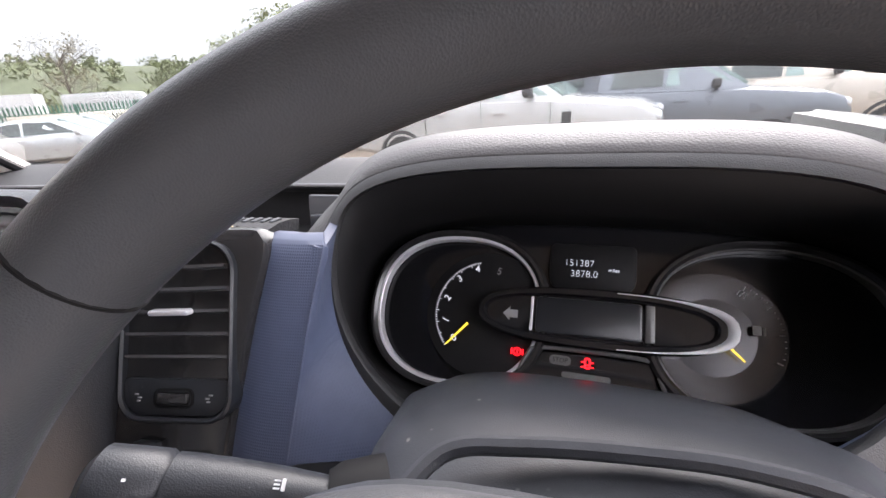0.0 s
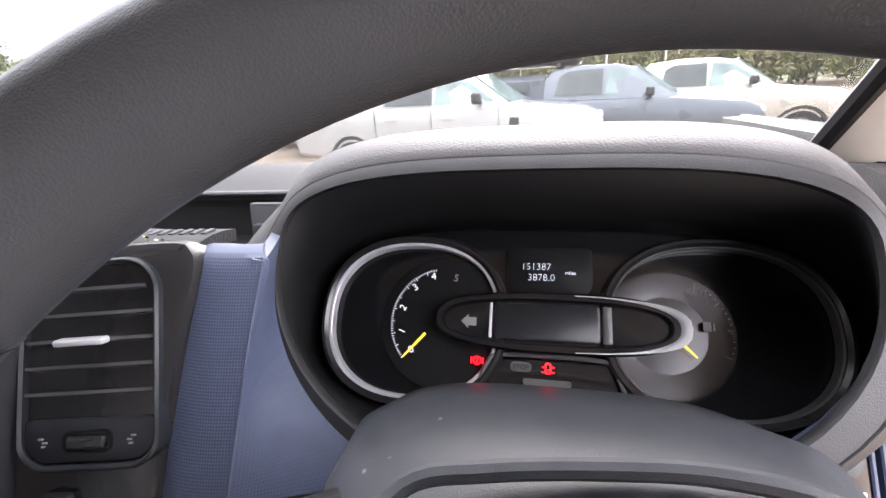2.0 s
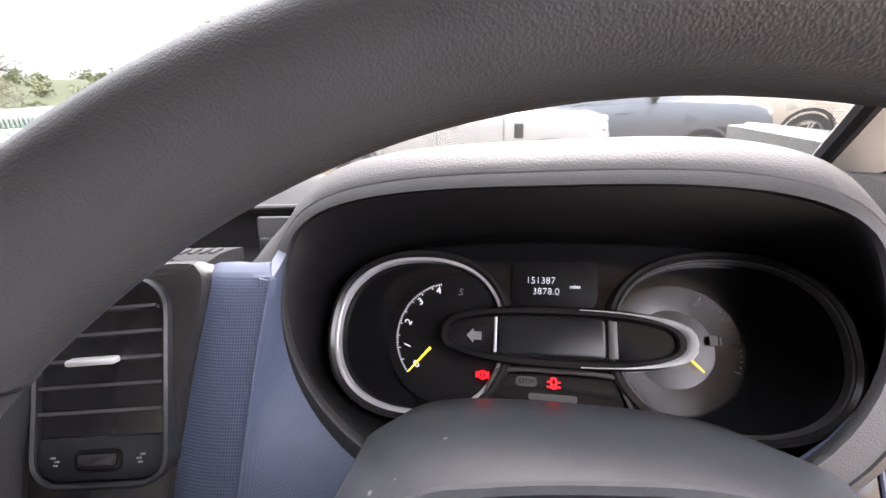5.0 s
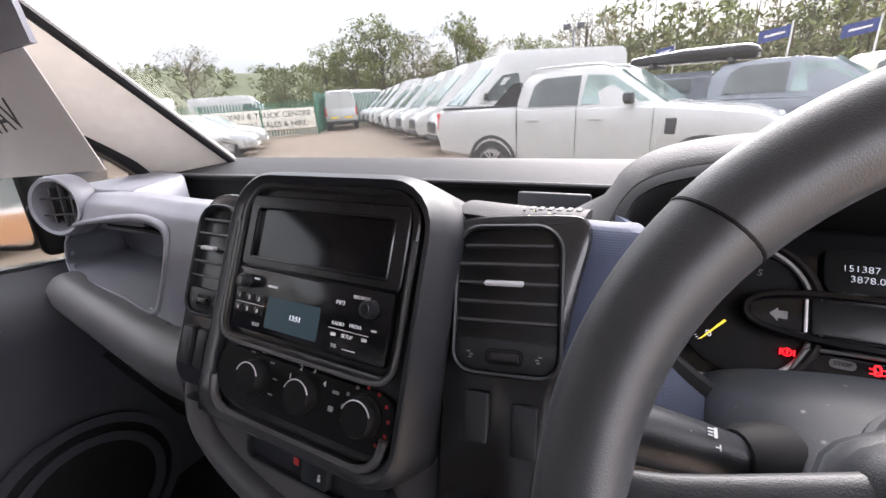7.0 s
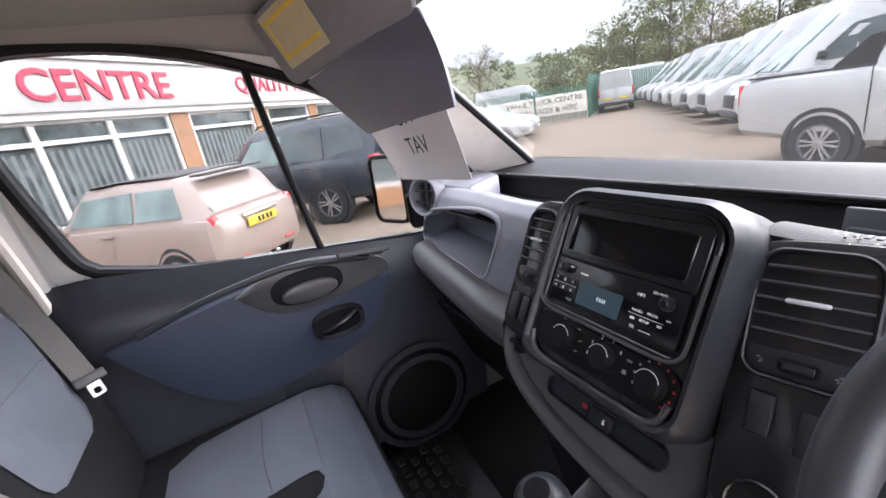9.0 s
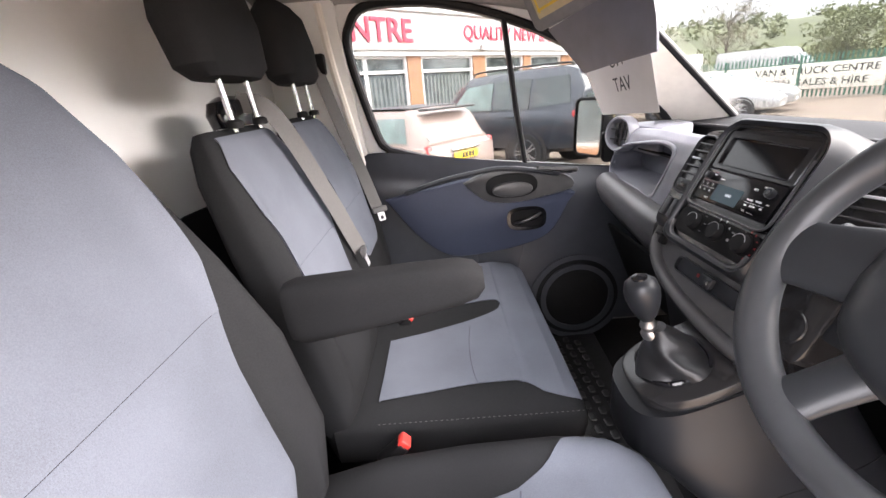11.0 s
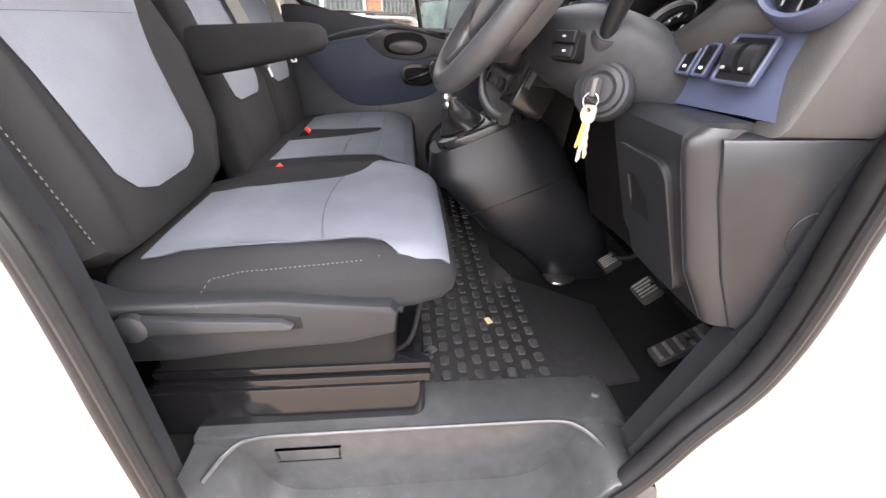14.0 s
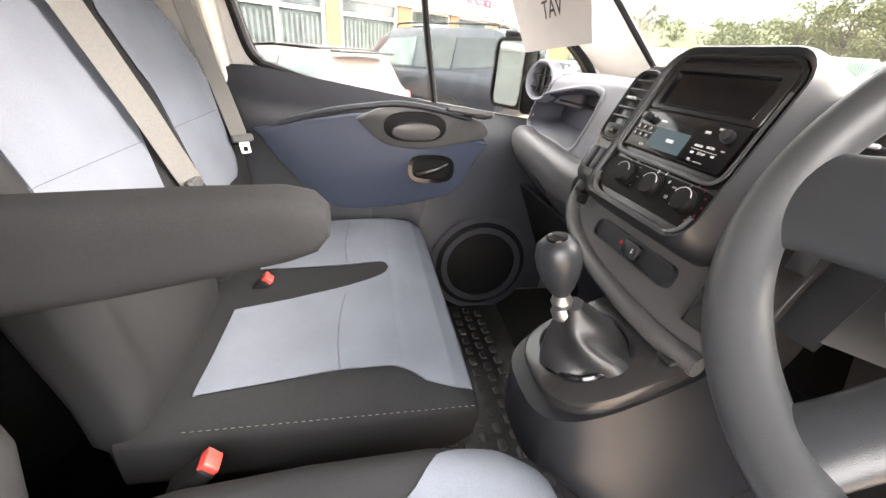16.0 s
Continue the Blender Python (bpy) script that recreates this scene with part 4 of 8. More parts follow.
CUB = [(-0.869, 1.306), (-0.824, 1.337), (-0.763, 1.355), (-0.527, 1.387), (-0.419, 1.388), (-0.388, 1.371), (-0.395, 1.329), (-0.416, 1.282), (-0.438, 1.257), (-0.475, 1.249), (-0.575, 1.252), (-0.763, 1.244), (-0.851, 1.243), (-0.878, 1.266)]


def in_cub(x, z):
    c = False
    for (ax, az), (bx, bz) in zip(CUB, CUB[1:] + CUB[:1]):
        if (az > z) != (bz > z) and x < ax + (z - az) / (bz - az) * (bx - ax):
            c = not c
    return c


bm = B()
NX, NW = 90, 60
grid = [[pass_face(-0.905 + 0.66 * i / NX, j / NW) for j in range(NW + 1)] for i in range(NX + 1)]
vv = {}


def gv(i, j):
    if (i, j) not in vv:
        vv[i, j] = bm.verts.new(grid[i][j])
    return vv[i, j]


for i in range(NX):
    for j in range(NW):
        cx_, cz_ = (grid[i][j][0] + grid[i + 1][j][0]) / 2, (grid[i][j][2] + grid[i][j + 1][2]) / 2
        if j > 0.42 * NW and in_cub(-0.61 + (cx_ + 0.61) * 0.985, 1.313 + (cz_ - 1.313) * 0.96):
            continue
        bm.faces.new((gv(i, j), gv(i + 1, j), gv(i + 1, j + 1), gv(i, j + 1)))
upper = part("upper_moulding", bm, DASH_UP, dash, "blue-grey moulded upper dash")
upper.modifiers.new("thickness", "SOLIDIFY").thickness = 0.006


def face_y(z):
    return lerp_table(-z, [(-1.41, 0.664), (-1.36, 0.645), (-1.29, 0.628), (-1.245, 0.620)])[0]


bm = B()
rim, deep = [], []
cub_s = [tuple(p) for p in spline([(*p, 0) for p in CUB + CUB[:1]], 60)][:-1]
for x, z, _ in cub_s:
    rim.append((x, face_y(z) - 0.010 + recede(x), z))
for x, z, _ in cub_s:
    deep.append((x * 0.97 - 0.016, 0.735 + recede(x), 1.335 + (z - 1.335) * 0.82))
outr = [(x + (x + 0.61) * 0.050, y + 0.0105, z + (z - 1.313) * 0.17) for x, y, z in rim]
midr = [(x + (x + 0.61) * 0.028, y + 0.006, z + (z - 1.313) * 0.09) for x, y, z in rim]
inn = [(x, y + 0.006, z) for x, y, z in rim]
loft(bm, [outr, midr, inn], True, False)
part("cubby_rim", bm, DASH_UP, dash).modifiers.new("thickness", "SOLIDIFY").thickness = 0.003
bm = B()
loft(bm, [inn, deep], True, False)
bm.faces.new(list(bm.verts)[-len(deep):])
part("cubby", bm, CUBBY, dash, "open slate cubby in the dash").modifiers.new("thickness", "SOLIDIFY").thickness = -0.003


def round_vent(m, r, parent, body):
    """A round air vent: collar, barrel, vanes."""
    bm = B()
    lathe(bm, m, [(r * 0.80, -0.03), (r * 0.80, 0.0), (r * 0.84, 0.008), (r * 0.94, 0.010), (r, 0.004), (r * 1.02, -0.012), (r * 1.02, -0.035), (r * 0.80, -0.036)], 36)
    v = part("round_vent", bm, body, parent, "round air vent with a wide collar")
    bm = B()
    lathe(bm, m, [(r * 0.79, -0.034), (r * 0.79, -0.030), (0.001, -0.030)], 30)
    part("vent_throat", bm, DARK, v)
    for k in (-1, 0, 1):
        bm = B()
        box(bm, m @ Matrix.Translation((k * r * 0.38, 0, -0.012)) @ pose(0, 0, 0, 0, 25, 0), 0.003, r * 1.45 * math.cos(k * 0.6), 0.014, 0.0008)
        part("vane", bm, PLASTIC_SOFT, v)
    for k in (-0.3, 0.25):
        bm = B()
        box(bm, m @ Matrix.Translation((0, k * r, -0.008)), r * 1.45, 0.004, 0.008, 0.001)
        part("cross_vane", bm, PLASTIC, v)
    return v


round_vent(fr((-0.845, 0.690, 1.388), (0.93, 0.36, 0), (0, 0.12, 1)), 0.063, dash, DASH_UP)
# shoulder behind the round vent, up to the windscreen
bm = B()
sh_o = [(-0.925, 0.745), (-0.80, 0.745), (-0.69, 0.750), (-0.665, 0.760), (-0.690, 0.805), (-0.730, 0.875), (-0.748, 0.905), (-0.80, 0.93), (-0.925, 0.95)]
sh_s = [(p.x, p.y) for p in spline([(*p, 0) for p in sh_o], 32)]
slab(bm, I4, sh_s, 1.325, 1.4165, 0.009)
part("end_shoulder", bm, DASH_UP, dash, "blue-grey shoulder of the dash end")
# lower passenger shelf
bm = B()
sheet(bm, lambda u, v: (lambda x, p: (x, p[0] + recede(x), p[1]))(-0.86 + 0.58 * u, lerp_table(v, [(0, 0.625, 1.236), (0.12, 0.592, 1.238), (0.26, 0.572, 1.222), (0.42, 0.570, 1.190), (0.6, 0.586, 1.15), (1, 0.66, 1.06)])), 20, 22, 0.008)
part("lower_moulding", bm, PLASTIC_SOFT, dash, "dark grey lower dash moulding")
bm = B()
sheet(bm, lambda u, v: (-0.80 + 0.56 * u, 0.66 + 0.10 * v, 1.06 - 0.24 * v), 6, 6, 0.01)
part("kick_panel", bm, DARK, dash)
bm = B()
box(bm, pose(-0.42, 0.70, 1.0, 68, 0, 0), 0.12, 0.10, 0.01, 0.004)
part("glovebox_catch", bm, PLASTIC, dash)
# firewall closes the footwells
bm = B()
slab(bm, fr((0, 1.12, 0.55), (1, 0, 0), (0, 0.12, 1)), [(-0.92, 0), (0.85, 0), (0.85, 0.84), (-0.92, 0.84)], -0.03, 0.0)
part("firewall", bm, DARK, dash)

# ---- centre stack ----
stack = thing("centre_console", "charcoal centre stack with radio, heater dials and air vents", "console", (-0.03, 0.6, 1.1))
SL = 0.455
CF = fr((-0.033, 0.598, 1.376), (1, 0, 0), (0, SL, 0.89))


# hood round the bezel, drawn back into the tray
bm = B()
ring0 = rrect(0.274, 0.280, (0.055, 0.055, 0.03, 0.03), 6, -0.002, -0.020)
ring1 = rrect(0.254, 0.260, (0.045, 0.045, 0.03, 0.03), 6, 0.002, -0.020)
rows = [(inset(ring0, -0.004), -0.10), (inset(ring0, -0.003), -0.030), (ring0, -0.008), (inset(ring0, 0.004), 0.004), (inset(ring1, -0.003), 0.009), (ring1, 0.006), (inset(ring1, 0.004), -0.004)]
loft(bm, [[CF @ Vector((x, y, z)) for x, y in r] for r, z in rows], True, False)
part("hood", bm, HOOD, stack).modifiers.new("thickness", "SOLIDIFY").thickness = -0.003
bm = B()
slab(bm, CF, inset(ring1, -0.002), -0.03, -0.002)
face = part("fascia", bm, CONSOLE, stack)
# upper gloss frame round the blank display and radio
bm = B()
up_o = rrect(0.226, 0.168, (0.03, 0.03, 0.016, 0.016), 5, 0.000, 0.018)
hoop(bm, CF, inset(up_o, -0.006), inset(up_o, 0.002), -0.002, 0.006, 0.002)
part("bezel", bm, CONSOLE, stack)
bm = B()
hoop(bm, CF, rrect(0.216, 0.080, 0.006, 3, 0.0, 0.052), rrect(0.186, 0.056, 0.004, 3, -0.002, 0.050), -0.002, 0.004, 0.0015)
disp = part("display_frame", bm, CONSOLE, stack)
bm = B()
slab(bm, CF, rrect(0.188, 0.058, 0.004, 3, -0.002, 0.050), -0.0015, -0.0005)
part("display_screen", bm, PIANO, disp, "blank black display screen")
bm = B()
hoop(bm, CF, rrect(0.190, 0.060, 0.004, 3, -0.002, 0.050), rrect(0.184, 0.054, 0.003, 3, -0.002, 0.050), 0.0, 0.0052, 0.001)
part("display_edge", bm, GLOSS, disp)
radio = thing("car_radio", "black car radio with a lit clock display", "radio", (-0.03, 0.58, 1.33))
RF = CF @ Matrix.Translation((0.0, -0.023, 0.002))
bm = B()
slab(bm, RF, rrect(0.212, 0.068, 0.005, 3), -0.006, 0.004, 0.002)
part("radio_face", bm, GLOSS, radio)
bm = B()
slab(bm, RF, rrect(0.074, 0.033, 0.002, 2, -0.014, -0.010), 0.004, 0.0048)
lcd = part("radio_display", bm, LCD_BACK, radio, "teal lit radio display")
words("13:51", 0.0075, RF @ Matrix.Translation((-0.008, -0.010, 0.0055)), LCD, lcd, "clock_digits")
for x, y, r in ((-0.088, 0.018, 0.0075), (0.083, 0.016, 0.0085)):
    bm = B()
    lathe(bm, RF @ Matrix.Translation((x, y, 0.004)), [(r, 0), (r, 0.006), (r * 0.9, 0.010), (r * 0.6, 0.0105)], 24)
    kn = part("knob", bm, PLASTIC, radio)
    bm = B()
    lathe(bm, RF @ Matrix.Translation((x, y, 0.0145)), [(r * 0.55, 0), (r * 0.5, 0.0008)], 16)
    part("knob_cap", bm, CONSOLE, kn)
for i in range(3):
    for j in range(2):
        bm = B()
        slab(bm, RF, rrect(0.0135, 0.0095, 0.0015, 2, -0.094 + i * 0.0155, 0.001 - j * 0.0125), 0.004, 0.0062, 0.001)
        b = part("button", bm, CONSOLE, radio)
        words(str(i + 1 + 3 * j), 0.006, RF @ Matrix.Translation((-0.094 + i * 0.0155, 0.001 - j * 0.0125, 0.0065)), PRINT, b, "button_number")
for x, y, t in ((-0.064, -0.026, "TEXT"), (0.047, -0.004, "RADIO"), (0.068, -0.003, "MEDIA"), (0.060, -0.014, "SETUP"), (0.046, -0.025, "TEL"), (0.070, 0.024, "BROWSE")):
    words(t, 0.0049, RF @ Matrix.Translation((x, y, 0.0045)), PRINT, radio, "button_label")
words("MP3", 0.006, RF @ Matrix.Translation((0.046, 0.016, 0.0045)), PRINT, radio, "button_label")
bars([(-0.048, 0.017, 0.014, 0.0025), (-0.074, 0.022, 0.008, 0.002), (0.043, -0.0145, 0.006, 0.003), (0.080, -0.013, 0.006, 0.003), (0.089, -0.003, 0.006, 0.002), (0.064, -0.026, 0.016, 0.0008), (0.06, -0.009, 0.048, 0.0006), (-0.0785, -0.0055, 0.044, 0.0006)], RF @ Matrix.Translation((0, 0, 0.004)), PRINT, radio, "button_print")
# silver line below the radio
bm = B()
tube(bm, spline([CF @ Vector((x, y, 0.006)) for x, y in [(-0.121, 0.06), (-0.121, 0.0), (-0.121, -0.045), (-0.116, -0.063), (-0.098, -0.071), (-0.05, -0.072), (0.05, -0.072), (0.095, -0.071), (0.112, -0.063), (0.117, -0.045), (0.117, 0.0), (0.117, 0.06)]], 60), 0.0022, 8)
part("trim_line", bm, PLASTIC_SOFT, stack)
# heater panel
HF = CF @ Matrix.Translation((0.0, -0.104, 0.0))
bm = B()
slab(bm, HF, rrect(0.240, 0.056, (0.02, 0.02, 0.026, 0.026), 5, 0.004, -0.002), -0.004, 0.003, 0.002)
heat = part("heater_panel", bm, DARK, stack)
for k, x in enumerate((-0.050, 0.020, 0.092)):
    bm = B()
    KM = HF @ Matrix.Translation((x, 0.003, 0.003))
    lathe(bm, KM, [(0.0195, 0), (0.0195, 0.003), (0.0172, 0.004), (0.0166, 0.013), (0.0148, 0.0155), (0.0001, 0.016)], 32)
    kb = part("heater_dial", bm, DARK, stack, "round heater dial with a silver pointer")
    bm = B()
    tube(bm, [KM @ Vector((0.0160 * math.cos(a), 0.0160 * math.sin(a), 0.0150)) for a in [radians(20 + 14 * i) for i in range(11)]], 0.0006, 6)
    part("dial_edge", bm, SILVER, kb)
for k in range(5):
    words("01234"[k], 0.0075, HF @ Matrix.Translation((0.020 + 0.027 * math.cos(radians(190 - 38 * k)), 0.002 + 0.026 * math.sin(radians(190 - 38 * k)), 0.0035)), PRINT, heat, "dial_number")
dots = [(0.092 + 0.026 * math.cos(radians(a)), 0.002 + 0.026 * math.sin(radians(a)), 0.0032, 0.0032) for a in range(-50, 230, 28)]
bars(dots[:6], HF @ Matrix.Translation((0, 0, 0.003)), RED_DIM, heat, "heat_marks")
bars(dots[6:] + [(-0.050 + 0.026 * math.cos(radians(a)), 0.003 + 0.026 * math.sin(radians(a)), 0.006, 0.0016) for a in range(-30, 120, 37)] + [(0.056, 0.014, 0.008, 0.003), (0.053, -0.002, 0.006, 0.005)], HF @ Matrix.Translation((0, 0, 0.003)), PRINT_DIM, heat, "dial_marks")
bm = B()
tube(bm, spline([CF @ Vector((x, y, 0.004)) for x, y in [(-0.116, -0.115), (-0.110, -0.135), (-0.090, -0.147), (-0.05, -0.149), (0.06, -0.149), (0.095, -0.147), (0.112, -0.135), (0.117, -0.115)]], 50), 0.0045, 8)
part("trim_line", bm, PLASTIC_SOFT, stack)


SLAT = mat("satin_vent_slat", (0.062, 0.062, 0.065), 0.22, 0, 0.1, 30)


def slat_vent(m, w, h, parent):
    """A tall air vent: thin eased frame, dark throat, slats, chrome tab and thumb wheel. m: centre."""
    bm = B()
    o = rrect(w + 0.007, h + 0.008, (0.025, 0.025, 0.021, 0.021), 6)
    i_ = rrect(w, h, (0.022, 0.022, 0.018, 0.018), 6)
    hoop(bm, m, o, i_, -0.030, 0.002, 0.0016)
    v = part("air_vent", bm, PLASTIC, parent)
    bm = B()
    slab(bm, m, inset(i_, -0.002), -0.034, -0.028)
    part("vent_throat", bm, DARK, v)
    for k in range(5):
        y = h / 2 - 0.0165 - k * 0.0174
        wk = w - (0.012 if k == 0 else 0.002)
        bm = B()
        rows = [(-0.024, -0.0060), (-0.012, -0.0032), (-0.003, -0.0008), (0.0, 0.0006)]
        top = [[m @ Vector((x, y + dy + 0.0011, z)) for z, dy in rows] for x in (-wk / 2, wk / 2)]
        low = [[m @ Vector((x, y + dy - 0.0011, z)) for z, dy in rows[::-1]] for x in (-wk / 2, wk / 2)]
        loft(bm, [top[0] + low[0], top[1] + low[1]])
        part("slat", bm, SLAT, v)
        if k == 2:
            bm = B()
            box(bm, m @ Matrix.Translation((-0.002, y, 0.003)) @ pose(0, 0, 0, 12, 0, 0), w * 0.38, 0.0046, 0.008, 0.0018)
            part("vent_tab", bm, SILVER, v, "chrome adjusting tab")
    for x in (-w * 0.30, -w * 0.1, w * 0.1, w * 0.30):
        bm = B()
        box(bm, m @ Matrix.Translation((x, 0.012, -0.024)), 0.0016, h - 0.04, 0.008, 0.0005)
        part("upright_vane", bm, DARK, v)
    bm = B()
    slab(bm, m, rrect(w - 0.002, 0.028, (0.003, 0.003, 0.016, 0.016), 5, 0, -h / 2 + 0.015), -0.012, -0.001, 0.0012)
    low = part("wheel_plate", bm, PLASTIC, v)
    bm = B()
    cup(bm, m, rrect(w * 0.34, 0.012, 0.004, 3, 0, -h / 2 + 0.0145), 0.0005, -0.004, 0.0015)
    part("wheel_slot", bm, DARK, low)
    bm = B()
    box(bm, m @ Matrix.Translation((0, -h / 2 + 0.0145, 0.000)), w * 0.29, 0.0085, 0.006, 0.002)
    part("thumb_wheel", bm, CONSOLE, low)
    bars([(-w * 0.36, -h / 2 + 0.017, 0.0035, 0.0012), (-w * 0.33, -h / 2 + 0.0145, 0.0035, 0.0012), (-w * 0.34, -h / 2 + 0.012, 0.003, 0.0012),
          (w * 0.34, -h / 2 + 0.017, 0.0035, 0.0012), (w * 0.31, -h / 2 + 0.0145, 0.0035, 0.0012), (w * 0.32, -h / 2 + 0.012, 0.003, 0.0012)], m @ Matrix.Translation((0, 0, -0.001)), PRINT_DIM, low, "vent_marks")
    return v


VR = fr((0.157, 0.650, 1.373), (0.98, 0.16, 0.04), (0, 0.45, 0.89))
slat_vent(VR, 0.094, 0.132, stack)
VL = fr((-0.205, 0.604, 1.383), (1, 0.02, 0), (0, 0.45, 0.89))
slat_vent(VL, 0.062, 0.130, stack)
# moulding that carries the right vent and two blank switches
bm = B()
RO = [(p.x, p.y) for p in spline([(*p, 0) for p in ((-0.062, -0.25), (-0.018, -0.252), (0.026, -0.25), (0.034, -0.16), (0.045, -0.074), (0.052, -0.04), (0.062, 0.01), (0.073, 0.055), (0.070, 0.074), (0.052, 0.081), (-0.03, 0.080), (-0.054, 0.070), (-0.062, 0.045), (-0.062, -0.10), (-0.062, -0.25))], 84)][:-1]
slab(bm, VR, RO, -0.10, -0.004, 0.008)
part("vent_moulding", bm, CONSOLE, stack)
bm = B()
slab(bm, VL, rrect(0.095, 0.24, (0.02, 0.04, 0.03, 0.02), 5, 0.002, -0.035), -0.07, -0.006, 0.008)
part("vent_moulding", bm, CONSOLE, stack)
for k, (x, y) in enumerate(((-0.024, -0.107), (0.020, -0.114))):
    bm = B()
    slab(bm, VR, rrect(0.023, 0.045, 0.003, 2, x, y), -0.006, 0.002, 0.002)
    part("switch_blank", bm, HOOD, stack)
for k, x in enumerate((-0.016, 0.012)):
    bm = B()
    slab(bm, VL, rrect(0.018, 0.045, 0.003, 2, x, -0.106), -0.006, 0.002, 0.002)
    part("switch_blank", bm, HOOD, stack)
# crumbs of dirt lying on the crown
rc = random.Random(8)
for k in range(9):
    bm = B()
    box(bm, pose(0.150 + 0.06 * rc.random(), 0.694 + 0.020 * rc.random(), 1.4405, rc.uniform(0, 40), rc.uniform(0, 40), rc.uniform(0, 180)), 0.0024, 0.0020, 0.0018, 0.0005)
    solid("crumb", bm, DARK if k % 3 else LABEL_TAN, "small dark crumb of dirt lying on the dash", "crumb", group="crumbs on the dash")
# grille on the crown above the right vent
bm = B()
sheet(bm, lambda u, v: (0.090 + 0.122 * u, 0.688 + 0.052 * v + 0.012 * u, 1.441 - 0.006 * min(1, u * 1.7) + 0.004 * math.sin(math.pi * v)), 10, 4, 0.01)
crown = part("crown", bm, DASH_SHELF, stack)
for k in range(8):
    bm = B()
    box(bm, pose(0.140 + k * 0.009, 0.726 + 0.0009 * k, 1.4385, 0, 0, 0), 0.005, 0.012, 0.003, 0.0008)
    part("grille_bar", bm, PLASTIC, crown)

# curved lower band with central lock switch
bm = B()
band = spline([(-0.262, 0.60, 1.245), (-0.268, 0.578, 1.20), (-0.245, 0.558, 1.165), (-0.19, 0.545, 1.135), (-0.10, 0.533, 1.118), (0.0, 0.528, 1.108), (0.10, 0.530, 1.102), (0.17, 0.545, 1.10)], 40)
tube(bm, band, 0.016, 12)
part("lower_band", bm, PLASTIC_SOFT, stack, "grey curved band below the console")
bm = B()
sheet(bm, lambda u, v: (lambda p: (p.x * (1 - v) + (-0.20 + 0.34 * u) * v, (p.y + 0.004) * (1 - v) + (0.578 + 0.10 * max(0.0, u - 0.72)) * v, p.z * (1 - v) + 1.235 * v))(band[min(40, int(u * 40))]), 40, 6, 0.01)
part("switch_panel", bm, PLASTIC_SOFT, stack)
LKF = fr((-0.032, 0.5515, 1.176), (1, 0, 0), (0, 0.38, 1))
bm = B()
cup(bm, LKF, rrect(0.205, 0.030, 0.011, 4, 0, 0), 0.003, -0.004)
part("switch_recess", bm, PLASTIC, stack)
bm = B()
slab(bm, LKF, rrect(0.038, 0.026, 0.004, 3, 0.006, 0), -0.004, 0.005, 0.002)
lk = part("lock_switch", bm, PLASTIC, stack)
bars([(0.014, -0.002, 0.004, 0.004), (0.014, 0.002, 0.003, 0.003)], LKF @ Matrix.Translation((0, 0, 0.005)), PRINT, lk, "lock_mark")
bars([(-0.028, 0.0, 0.009, 0.008)], LKF @ Matrix.Translation((0, 0, -0.0035)), RED_DIM, lk, "hazard_mark")
bm = B()
box(bm, fr((-0.222, 0.562, 1.205), (1, 0.1, 0), (0, 0.3, 1)), 0.020, 0.034, 0.016, 0.004)
box(bm, fr((-0.216, 0.548, 1.218), (1, 0.1, 0), (0, 0.3, 1)), 0.026, 0.008, 0.012, 0.003)
part("power_socket", bm, DARK, stack)
# panel below the band
bm = B()
sheet(bm, lambda u, v: (-0.255 + 0.42 * u, 0.565 + 0.10 * v + 0.02 * (2 * u - 1) ** 2, 1.13 - 0.40 * v), 10, 10, 0.01)
part("lower_panel", bm, POD, stack)
bm = B()
hoop(bm, VR @ Matrix.Translation((-0.012, -0.205, -0.004)), oval(0.030, 0.030, 24), oval(0.026, 0.026, 24), -0.004, 0.004, 0.002)
part("cup_ring", bm, CONSOLE, stack)

# ---- gear lever ----
gear = thing("gear_lever", "gear lever with leather gaiter on a tall black pod", "gear lever", (0.06, 0.45, 0.567))
bm = B()
g_rows = [(0.567, 0.86, 0.10, 0.12, 0.07), (0.66, 0.80, 0.125, 0.15, 0.0915), (0.78, 0.70, 0.152, 0.20, 0.109), (0.90, 0.595, 0.15, 0.21, 0.10), (0.99, 0.525, 0.135, 0.18, 0.078), (1.055, 0.495, 0.122, 0.145, 0.068)]
rings = []
for z, y, hw, hd, cx in g_rows:
    rings.append([(cx + a, y + b, z + (b * 0.42 if z > 0.9 else 0)) for a, b in oval(hw * 0.86, hd, 36, 3.2)])
loft(bm, rings)
pod_ = part("pod", bm, POD, gear, "tall black plastic pod")
bm = B()
tube(bm, [(0.10 + a, 0.595 + b, 0.902 + 0.42 * b) for a, b in oval(0.130, 0.2106, 48, 3.2)], 0.0012, 6, True)
part("pod_seam", bm, DARK, pod_)
GF = fr((0.062, 0.472, 1.062), (1, 0, 0), (0, 1, 0.42))
bm = B()
slab(bm, GF, oval(0.098, 0.130, 40, 3.0, 0.008, 0.015), -0.02, 0.006, 0.006)
part("pod_top", bm, CONSOLE, gear)
bm = B()
hoop(bm, GF, oval(0.069, 0.065, 40, 2.6, 0, -0.022), oval(0.059, 0.055, 40, 2.6, 0, -0.022), 0.004, 0.013, 0.003)
part("gaiter_ring", bm, GLOSS, gear)
bm = B()
rings = []
